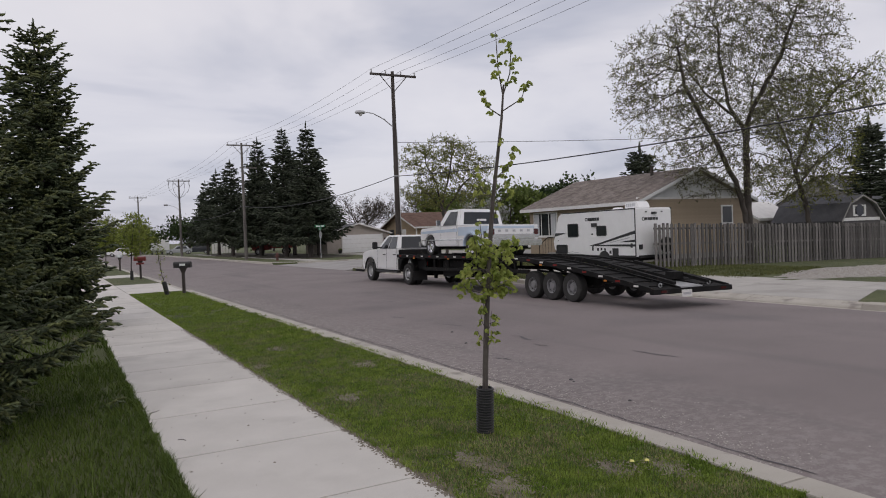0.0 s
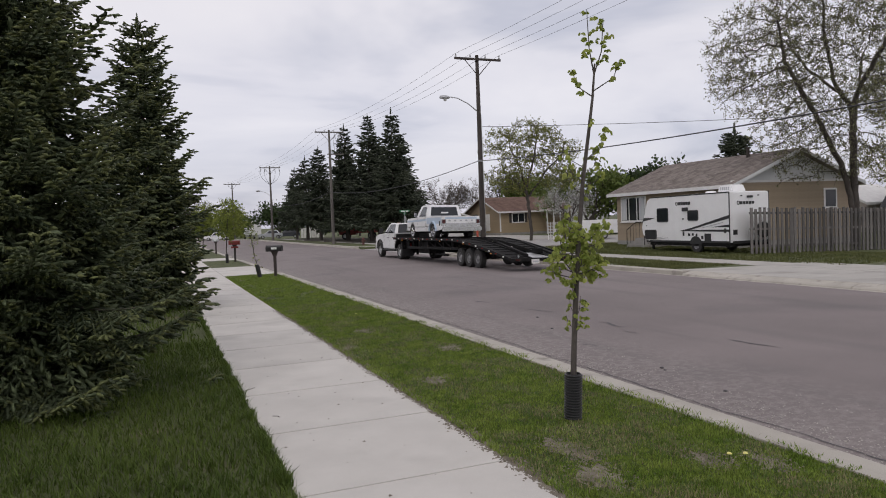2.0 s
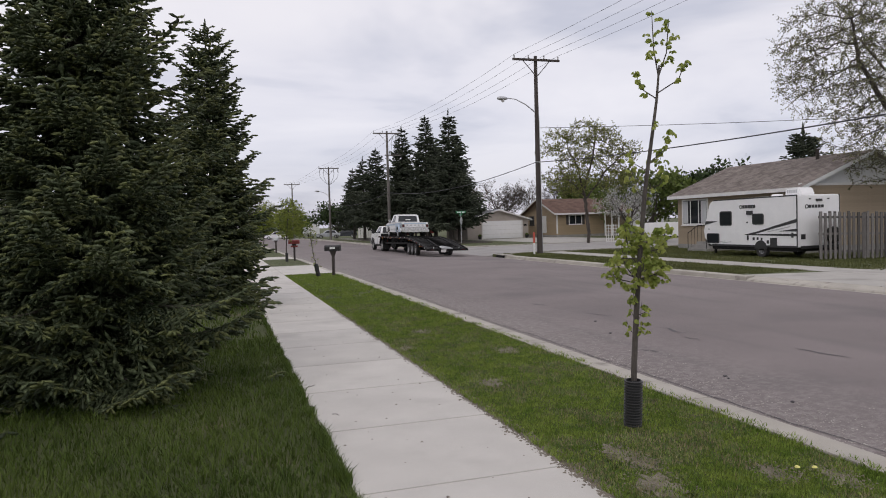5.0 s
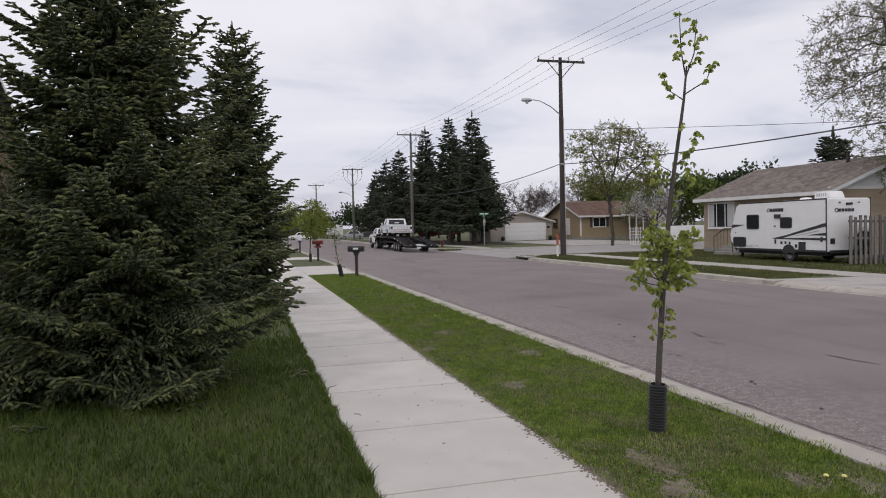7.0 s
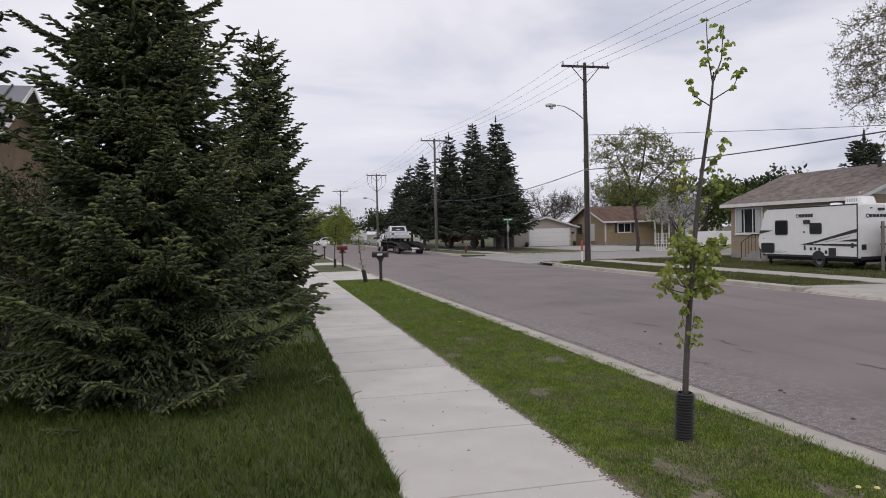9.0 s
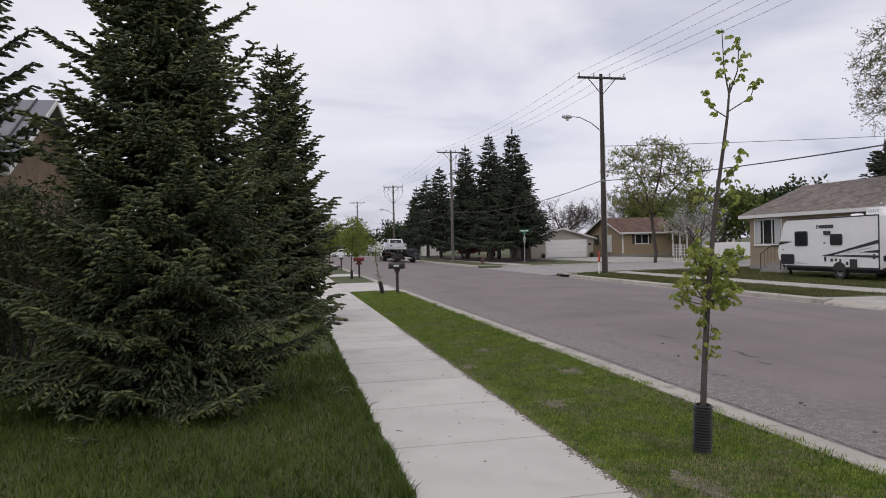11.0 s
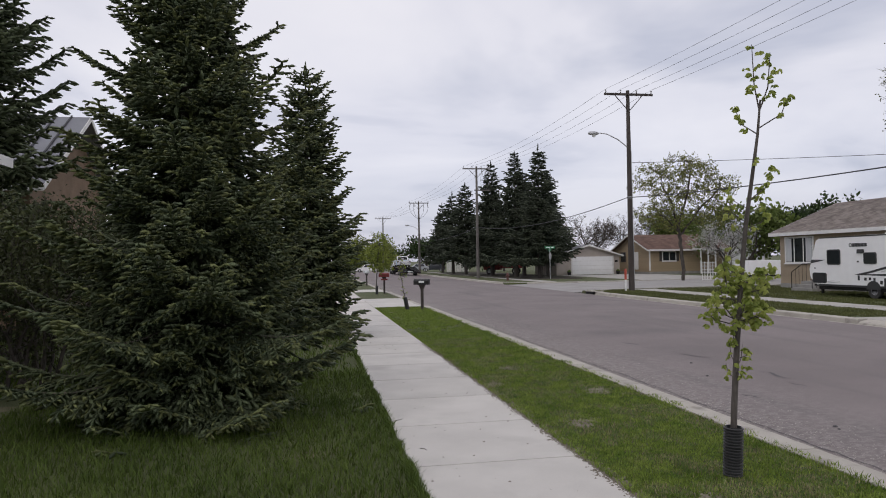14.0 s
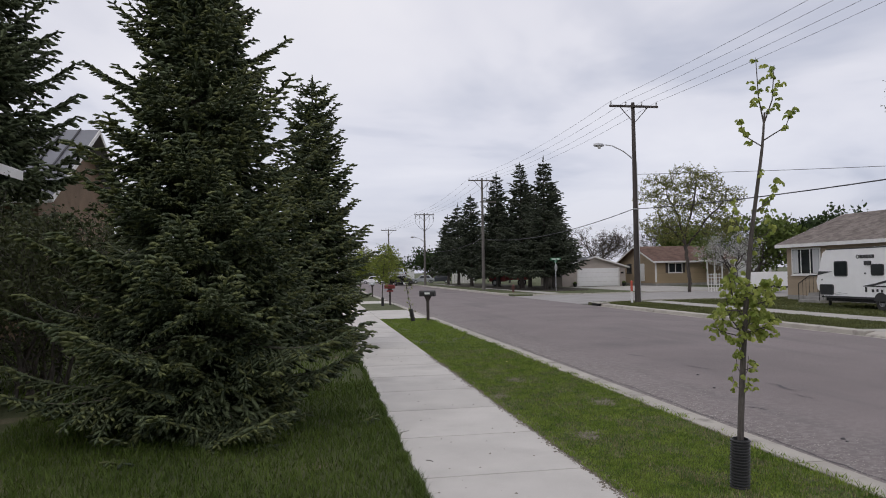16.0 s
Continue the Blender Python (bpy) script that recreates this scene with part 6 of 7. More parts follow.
NEAR_SPRUCE = "dense blue-green spruce with branches down to the lawn"
conifer("spruce_tree", NEAR_SPRUCE, -3.25, 6.2, 8.6, 2.5, 11, 0.130, 5, M_NEEDLE, M_NEEDLE_TIP, 0.20, 0.37, 13, 0, group="spruces by the pavement", wide=0.11, power=1.0, vary=0.24, low=-7, high=30, hang=0.34, inner=7000, thin=0.14, core=1.3, level=0.16, tips=0.38)
conifer("spruce_tree", "slimmer dark spruce behind the first one by the pavement", -1.83, 15.6, 7.1, 1.8, 12, 0.19, 4, M_NEEDLE, M_NEEDLE_TIP, 0.3, 0.36, 11, 0, group="spruces by the pavement", power=0.55, vary=0.24, low=-10, high=26, hang=0.35, inner=2500, core=1.4, thin=0.1, level=0.16)
conifer("spruce_tree", "tall dark spruce standing by the house", -10.6, 16.4, 14.5, 3.3, 13, 0.33, 4, M_NEEDLE, M_NEEDLE, 2.0, 0.46, 9, 1.6, power=0.6, hang=0.6, vary=0.25, inner=1800, core=1.3)
for i, (x, y, h, r) in enumerate(((21.15, 66.0, 13.5, 3.9), (20.7, 73.0, 13.9, 3.9), (23.4, 70.0, 11.2, 3.6), (20.15, 81.5, 14.0, 4.0), (23.0, 77.5, 12.2, 3.8), (18.9, 91.0, 12.3, 4.2), (21.6, 87.0, 12.2, 4.0), (18.9, 100.0, 12.0, 4.2), (19.0, 109.0, 11.0, 4.2))):
    conifer("spruce_tree", "tall dark spruce in a row with a bare lower trunk", x, y, h, r * 1.18, 30 + i, 0.60, 2, M_NEEDLE_FAR, None, 1.2, 0.62, 8, 2.3 + 0.35 * (i % 3), group="row of spruces across the street", wide=0.13, power=0.94, taper=0.6, low=-16, high=18, hang=0.5, vary=0.28, thin=0.35, inner=500, core=1.25)


# needle litter whose very dark brown also paints the trees' shade on the ground
litter = thing("shaded_needle_litter", "brown needle litter, darkened for the shade under the row of spruces", "soil", kind="structure")
rng_l = np.random.default_rng(55)
ring = [(21.5 + 4.6 * rng_l.uniform(0.8, 1.0) * abs(math.cos(a)) ** 0.4 * math.copysign(1, math.cos(a)), 86 + 25.5 * rng_l.uniform(0.96, 1.0) * math.sin(a)) for a in np.linspace(0, 2 * math.pi, 60, endpoint=False)]
part("litter_bed", Build().prism(ring, "z", -0.3, 0.012), material("shaded_needle_litter", (0.028, 0.024, 0.018), (0.065, 0.052, 0.036), 0.95, 0, 1.2, 30, 0.6, spots=((0.05, 0.06, 0.025), 0.8, 0.55, 0.68), world_space=True, dist=0.03), litter)


def leaf_template(kind="simple"):
    if kind == "maple":
        # a lobed leaf, folded along its middle and hanging
        rim = [(0, 0), (0.10, -0.46), (0.40, -0.46), (0.68, -0.56), (0.80, -0.30), (1.02, 0.0), (0.80, 0.30), (0.68, 0.56), (0.40, 0.46), (0.10, 0.46)]
        v = [(x, y, -0.75 * abs(y) - 0.45 * x * x) for x, y in rim] + [(0.45, 0, 0.05)]
        f = [(10, i, (i + 1) % 10) for i in range(10)]
        return np.array(v), np.array(f)
    v = [(0, 0, 0), (0.5, -0.3, 0.06), (1.0, 0, -0.05), (0.5, 0.3, 0.06)]
    return np.array(v), np.array([(0, 1, 2), (0, 2, 3)])


def grow(rng, p, d, length, r, depth, segs, tips, spread, ratio, droop, kids=(2, 3), wob=0.16, curve=3):
    """Branches that fork on and on; fills segs with tapered pieces and tips with (place, way)."""
    q, way = np.array(p), unit(np.array(d))
    for k in range(curve):
        way = unit(way + rng.normal(size=3) * wob + np.array([0, 0, droop if depth <= 2 else 0.05]))
        q2 = q + way * length / curve
        r0, r1 = r * (1 - 0.3 * k / curve), r * (1 - 0.3 * (k + 1) / curve)
        segs.append((*q, *q2, r0, r1))
        if depth <= 2:
            tips.append((*q2, *way))
        q = q2
        if depth >= 2 and k < curve - 1 and rng.random() < 0.55:
            a, c = frames(way[None], rng)
            grow(rng, q, unit(way * 0.6 + a[0] * 0.9), length * ratio * 0.8, r1 * 0.5, depth - 2 if depth > 2 else 1, segs, tips, spread, ratio, droop, kids, wob, curve)
    if depth <= 0:
        return
    n = int(rng.integers(kids[0], kids[1] + 1))
    a, c = frames(way[None], rng)
    ph = rng.uniform(0, 6.28)
    for i in range(n):
        an = ph + 2 * math.pi * i / n
        side = a[0] * math.cos(an) + c[0] * math.sin(an)
        sp = spread * rng.uniform(0.6, 1.25)
        grow(rng, q, way * math.cos(sp) + side * math.sin(sp), length * ratio * rng.uniform(0.8, 1.15), r * 0.7 * (0.72 if n > 2 else 0.8), depth - 1, segs, tips, spread, ratio, droop, kids, wob, curve)


def broadleaf(name, label, x, y, z, stems, seed, depth, leaf, per_tip, leaf_mat, spread=0.5, ratio=0.74, droop=-0.04, kids=(2, 3), group="", jitter=0.18, category="tree", only=1.0, wob=0.16):
    rng = np.random.default_rng(seed)
    t = thing(name, label, category, pose(x, y, z), group)
    segs, tips = [], []
    for p, d, ln, r in stems:
        grow(rng, p, d, ln, r, depth, segs, tips, spread, ratio, droop, kids, wob)
    s = np.array(segs)
    big = s[:, 6] > 0.03
    for sel, nm, n in ((big, "trunk", 8), (~big, "limbwork", 3)):
        if sel.any():
            v, f = tubes(s[sel], n)
            bulk(nm, v, f, M_BARK, t, "" if nm == "trunk" else "stuff")
    if per_tip:
        tp = np.array(tips)
        tp = tp[rng.random(len(tp)) < only]
        tp = np.repeat(tp, per_tip, axis=0)
        o = tp[:, :3] + rng.normal(size=(len(tp), 3)) * jitter
        d = unit(tp[:, 3:] * 0.4 + rng.normal(size=(len(tp), 3)))
        a, c = frames(d, rng)
        k = leaf * rng.uniform(0.6, 1.3, size=(len(tp), 1))
        v, f = scatter(*leaf_template(), o, d * k, a * k, c * k)
        bulk("crown", v, f, leaf_mat, t, "stuff", "small scattered spring leaves")
    return t, len(tips)


def colonise(rng, nodes, parents, wanted, step, near, close, rounds=90):
    """Lets branches grow from the given nodes towards the wanted places until each is reached."""
    pos, par = [np.array(p, float) for p in nodes], list(parents)
    kids = [0] * len(pos)
    for q in par:
        if q >= 0:
            kids[q] += 1
    all_pos = np.array(pos)
    dist = np.linalg.norm(wanted[:, None, :] - all_pos[None], axis=2)
    best, bd = dist.argmin(axis=1), dist.min(axis=1)
    alive = bd > close
    for _ in range(rounds):
        use = alive & (bd < near)
        if not use.any():
            if not alive.any():
                break
            use = alive & (bd < bd[alive].min() + step)
        fresh = []
        for b in np.unique(best[use]):
            if kids[b] > 3:
                alive[use & (best == b)] = False
                continue
            pull = unit(wanted[use & (best == b)] - pos[b]).mean(axis=0)
            d = unit(pull + rng.normal(size=3) * 0.18)
            fresh.append((pos[b] + d * step, b))
        first = len(pos)
        for p, b in fresh:
            pos.append(p), par.append(int(b)), kids.append(0)
            kids[b] += 1
        if not fresh:
            continue
        nd = np.linalg.norm(wanted[:, None, :] - np.array([f[0] for f in fresh])[None], axis=2)
        nb, nm = nd.argmin(axis=1), nd.min(axis=1)
        closer = nm < bd
        best[closer], bd[closer] = nb[closer] + first, nm[closer]
        alive &= bd > close
    return np.array(pos), par, kids


def crowned_tree(name, label, at, limbs, blobs, seed, wanted, step, leaf, leaf_mat, twigs=3, per_twig=5, twig=0.5, fine=0.008, category="tree", group="", droop=0.1, shell=0.5, swell=2.35, thick=None):
    """A tree whose limbs are drawn as lines and whose crown fills the given ellipsoids (centre, radii)."""
    rng = np.random.default_rng(seed)
    t = thing(name, label, category, at, group)
    nodes, parents = [], []
    for line in limbs:
        last = -1
        if nodes:
            last = int(np.argmin([np.linalg.norm(np.array(line[0]) - q) for q in nodes]))
        for a, c in zip(line[:-1], line[1:]):
            a, c = np.array(a, float), np.array(c, float)
            m = max(1, int(np.linalg.norm(c - a) / step))
            for k in range(0 if last < 0 else 1, m + 1):
                q = a + (c - a) * k / m + rng.normal(size=3) * step * 0.08
                nodes.append(q), parents.append(last)
                last = len(nodes) - 1
    vol = np.array([b[3] * b[4] * b[5] for b in blobs])
    pick = rng.choice(len(blobs), wanted, p=vol / vol.sum())
    ball = unit(rng.normal(size=(wanted, 3))) * (rng.random((wanted, 1)) ** (shell / 1.5 * 0.9))
    bl = np.array(blobs)[pick]
    pos, par, kids = colonise(rng, nodes, parents, bl[:, :3] + ball * bl[:, 3:], step, step * 7, step * 1.3)
    load = np.zeros(len(pos))
    for k in range(len(pos) - 1, -1, -1):
        load[k] = max(load[k], fine ** swell)
        if par[k] >= 0:
            load[par[k]] += load[k]
    r = load ** (1 / swell)
    if thick:
        r = np.minimum(r, thick)
    segs = np.array([(*pos[par[k]], *pos[k], min(r[par[k]], r[k] * 1.5), r[k]) for k in range(len(pos)) if par[k] >= 0])
    big = segs[:, 6] > 0.05
    for sel, nm, n in ((big, "trunk", 9), (~big, "limbwork", 3)):
        if sel.any():
            v, f = tubes(segs[sel], n)
            bulk(nm, v, f, M_BARK, t, "" if nm == "trunk" else "stuff")
    # fine twigs on the outer wood, leaves along them
    ends = np.array([k for k in range(len(pos)) if r[k] < fine * 3.2 and par[k] >= 0])
    o = np.repeat(ends, twigs)
    way = unit(pos[o] - pos[np.array(par)[o]])
    d = unit(way * 0.7 + rng.normal(size=way.shape) * 0.65 + np.array([0, 0, -droop]))
    ln = twig * rng.uniform(0.5, 1.3, (len(o), 1))
    p0, p1 = pos[o], pos[o] + d * ln
    v, f = tubes(np.concatenate([p0, p1, np.full((len(o), 1), fine * 0.75), np.full((len(o), 1), fine * 0.4)], axis=1), 3)
    bulk("twigwork", v, f, M_BARK, t, "stuff")
    k = rng.random((len(o) * per_twig, 1)) ** 0.7
    q = np.repeat(p0, per_twig, axis=0) * (1 - k) + np.repeat(p1, per_twig, axis=0) * k + rng.normal(size=(len(o) * per_twig, 3)) * leaf * 0.4
    dd = unit(np.repeat(d, per_twig, axis=0) * 0.5 + rng.normal(size=q.shape))
    a, c = frames(dd, rng)
    z = leaf * rng.uniform(0.6, 1.3, (len(q), 1))
    v, f = scatter(*leaf_template(), q, dd * z, a * z, c * z)
    bulk("crown", v, f, leaf_mat, t, "stuff", "small scattered spring leaves")
    return t


M_LEAF_SPARSE = leafy("young_elm_leaves", (0.145, 0.148, 0.075), (0.26, 0.26, 0.14), 0.35, 0.4)
M_LEAF_OLIVE = leafy("olive_spring_leaves", (0.14, 0.155, 0.038), (0.26, 0.27, 0.085), 0.35, 0.42)
M_LEAF_GREEN = leafy("spring_leaves", (0.085, 0.125, 0.03), (0.16, 0.20, 0.055), 0.3, 0.3)
M_LEAF_DARK = leafy("dark_leaves", (0.028, 0.05, 0.018), (0.06, 0.09, 0.03), 0.35, 0.2)
M_LEAF_LIME = leafy("lime_spring_leaves", (0.17, 0.22, 0.04), (0.29, 0.33, 0.08), 0.25, 0.45)
M_BLOSSOM = leafy("white_blossom", (0.42, 0.42, 0.40), (0.62, 0.62, 0.60), 0.2, 0.2)
M_BUSH = leafy("bush_leaves", (0.035, 0.045, 0.018), (0.075, 0.085, 0.035), 0.35, 0.2)
M_BARE = leafy("grey_buds", (0.06, 0.05, 0.042), (0.11, 0.093, 0.078), 0.3, 0.1)

crowned_tree("elm_tree", "large spreading tree just coming into leaf behind the fence", pose(31.8, 22.6, -0.25, 0, 0, -29),
             [[(0, 0, -0.2), (0, 0, 2.2), (0, 0.1, 4.6), (0, 0.2, 7.2), (-0.65, 0.6, 8.4), (-0.95, 1.0, 11.0), (-0.95, 1.2, 13.4)], [(0, 0.2, 7.2), (0.5, -0.2, 8.7), (1.6, -0.8, 11.0), (2.3, -1.2, 13.4)],
              [(0, 0, 1.5), (-0.35, -0.1, 3.0), (-1.0, -0.3, 4.7), (-2.3, -0.5, 7.3), (-3.6, -0.7, 9.6), (-3.9, -0.8, 11.6)], [(-0.5, 0.5, 8.0), (-1.6, 1.6, 9.6), (-2.4, 2.4, 11.2)], [(0, 0.1, 5.6), (0.9, 1.6, 8.0), (1.6, 2.6, 10.4)]],
             [(-4.5, -0.3, 9.9, 3.0, 3.4, 3.3), (-0.8, 0.4, 12.4, 3.2, 4.0, 3.3), (2.5, -0.3, 12.0, 2.5, 3.6, 3.5), (-1.6, 0, 8.0, 2.9, 3.4, 2.0), (-2.7, -0.6, 6.0, 2.5, 2.2, 1.4), (-2.8, -0.8, 4.7, 2.0, 1.6, 1.3), (-0.8, -0.3, 5.0, 1.6, 1.6, 1.5), (-2.8, -0.8, 4.8, 1.9, 1.5, 1.3), (-2.6, -0.8, 5.6, 2.0, 1.5, 1.2), (-1.0, -0.6, 5.2, 1.5, 1.5, 1.5), (1.8, 0.4, 8.0, 2.0, 2.6, 1.6), (2.4, 0.2, 5.6, 1.9, 1.8, 1.3)],
             41, 3500, 0.34, 0.10, M_LEAF_SPARSE, 3, 6, 0.55, 0.011, thick=0.40, swell=2.2)
crowned_tree("elm_tree", "dark-limbed tree coming into leaf beyond the yard", pose(43.8, 27.0, -0.6, 0, 0, -29),
             [[(0, 0, -0.2), (-0.2, 0, 3.0), (-1.0, 0, 5.9), (-1.6, 0.3, 8.6), (-2.3, 0.6, 11.2)], [(-1.0, 0, 5.9), (0.4, -0.2, 9.6), (1.9, -0.4, 11.4), (4.4, -0.5, 13.0)], [(-0.7, 0, 5.0), (0.8, 0.3, 6.6), (2.4, 0.6, 7.6)]],
             [(2.0, 0, 10.8, 3.0, 3.0, 2.4), (-0.9, 0.2, 9.8, 2.7, 3.0, 3.0), (0.9, 0.2, 7.4, 2.8, 2.6, 1.7), (-0.4, 0.2, 5.2, 3.8, 2.4, 1.9), (4.2, -0.4, 12.6, 1.3, 1.2, 0.8)], 42, 1900, 0.36, 0.13, M_LEAF_OLIVE, 4, 5, 0.6, 0.012, thick=0.34, swell=2.2)
crowned_tree("street_tree", "rounded half-leafed tree in the yard beside the ochre house", pose(28.4, 50.6, 0, 0, 0, -15),
             [[(0, 0, -0.2), (-0.1, 0, 2.6), (-0.35, 0, 4.4), (-0.8, 0.2, 6.5), (-1.6, 0.3, 8.1)], [(-0.35, 0, 4.4), (0.45, -0.3, 7.2), (0.7, -0.4, 9.2)], [(-0.2, 0, 3.6), (1.6, 0.3, 6.0), (3.2, 0.4, 7.5)], [(-0.3, 0, 4.0), (-1.5, -0.5, 5.2)]],
             [(-2.5, 0, 8.4, 1.7, 2.0, 1.2), (0.2, 0, 9.2, 2.6, 2.4, 1.1), (3.0, 0.2, 7.8, 1.9, 2.0, 1.1), (-1.7, 0, 5.5, 2.3, 2.2, 1.6), (2.3, 0, 5.6, 1.9, 2.0, 1.4), (0.2, 0.3, 7.2, 2.2, 2.2, 1.0)], 61, 950, 0.34, 0.15, M_LEAF_OLIVE, 3, 7, 0.6, 0.013, thick=0.27, swell=2.15)
broadleaf("blossom_tree", "small tree in white blossom behind the yard", 37.0, 58.0, 0, [((0, 0, 0), (0.03, 0, 1), 1.6, 0.14), ((0, 0, 0.9), (-0.5, 0, 1), 1.5, 0.1), ((0, 0, 0.9), (0.5, 0, 1), 1.5, 0.1)], 62, 4, 0.11, 5, M_BLOSSOM, 0.5, 0.76, 0.0, (2, 3), jitter=0.2)
for i, (x, y, h, m, dp, per, rs) in enumerate((
        (40.5, 60.0, 2.8, M_LEAF_GREEN, 4, 12, 1), (47.0, 58.0, 2.6, M_LEAF_DARK, 4, 16, 1), (53.0, 60.0, 2.9, M_LEAF_DARK, 4, 16, 1), (59.0, 55.0, 2.7, M_LEAF_DARK, 4, 16, 1),
        (34.0, 104.0, 3.4, M_BARE, 5, 2, 1), (40.5, 101.0, 3.2, M_BARE, 5, 2, 1), (47.0, 98.0, 3.2, M_BARE, 5, 2, 1), (30.0, 112.0, 3.0, M_LEAF_GREEN, 4, 12, 1), (53.0, 92.0, 3.1, M_LEAF_GREEN, 4, 14, 1), (47.0, 86.0, 2.9, M_LEAF_GREEN, 4, 14, 1), (61.0, 80.0, 3.0, M_LEAF_DARK, 4, 14, 1),
        (20.0, 133.0, 2.5, M_LEAF_DARK, 4, 18, 1), (24.0, 136.0, 2.6, M_LEAF_DARK, 4, 18, 1), (12.5, 142.0, 2.2, M_LEAF_GREEN, 4, 14, 1), (28.0, 131.0, 2.6, M_LEAF_DARK, 4, 16, 1), (2.5, 152.0, 2.8, M_BARE, 5, 3, 1), (8.0, 158.0, 3.0, M_BARE, 5, 3, 1), (-4.0, 150.0, 2.6, M_LEAF_GREEN, 4, 14, 1), (-10, 120, 2.4, M_LEAF_GREEN, 4, 14, 1), (-8, 100, 2.2, M_LEAF_GREEN, 4, 14, 1), (-7, 80, 2.0, M_LEAF_GREEN, 4, 14, 1), (-9, 62, 2.0, M_LEAF_GREEN, 4, 12, 1), (-1.5, 145.0, 2.0, M_LEAF_DARK, 4, 12, 1), (6.0, 147.0, 1.9, M_LEAF_GREEN, 4, 12, 1), (11.0, 150.0, 2.1, M_LEAF_DARK, 4, 12, 1), (-9.0, 140.0, 2.3, M_LEAF_GREEN, 4, 12, 1))):
    broadleaf("background_tree", {M_LEAF_DARK: "dark leafy tree behind the houses", M_BARE: "bare brown-twigged tree behind the houses", M_LEAF_GREEN: "fresh green spring tree behind the yards"}[m], x, y, -0.1, [((0, 0, 0), (0.03, 0, 1), h * 0.8, 0.2), ((0, 0, h * 0.5), (-0.6, 0.1, 1), h * 0.75, 0.2 if m is M_BARE else 0.12), ((0, 0, h * 0.5), (0.6, -0.1, 1), h * 0.75, 0.2 if m is M_BARE else 0.12)], 70 + i, dp, 0.47 if m is not M_BARE else 0.17, max(2, per // 4), m, 0.52, 0.76, 0.0, (2, 3), jitter=0.38 if m is not M_BARE else 0.15)
conifer("pine_tree", "dark pine rising behind the tan house", 45.9, 45.0, 8.5, 2.7, 91, 0.7, 2, M_NEEDLE_FAR, None, 2.0, 0.5, 6, 2.0, category="pine tree", wide=0.11, power=0.6)
conifer("pine_tree", "dark pine rising beyond the fence", 61.2, 33.0, 10.0, 2.1, 92, 0.7, 2, M_NEEDLE_FAR, None, 2.0, 0.5, 6, 2.0, category="pine tree", wide=0.11, power=0.6)
# brownish shrubbery between the spruce and the houses
for i, (x, y, sc) in enumerate(((-6.2, 8.2, 1.05), (-6.7, 9.6, 1.15), (-7.3, 11.0, 1.2), (-6.2, 11.6, 1.1))):
    broadleaf("shrub", "tall tangled brown-green shrub beside the spruce", x, y, 0, [((0.1 * k, 0.05 * k, 0), (0.35 * math.cos(k * 1.26), 0.35 * math.sin(k * 1.26), 1), 1.05 * sc, 0.035) for k in range(6)], 100 + i, 3, 0.075, 9, M_BUSH, 0.5, 0.74, 0.0, (2, 3), category="shrub", jitter=0.12)


M_SAPBARK = material("young_maple_bark", (0.055, 0.047, 0.042), (0.115, 0.10, 0.088), 0.85, 0, 9, 60, 0.3, stretch=(1, 1, 0.4))


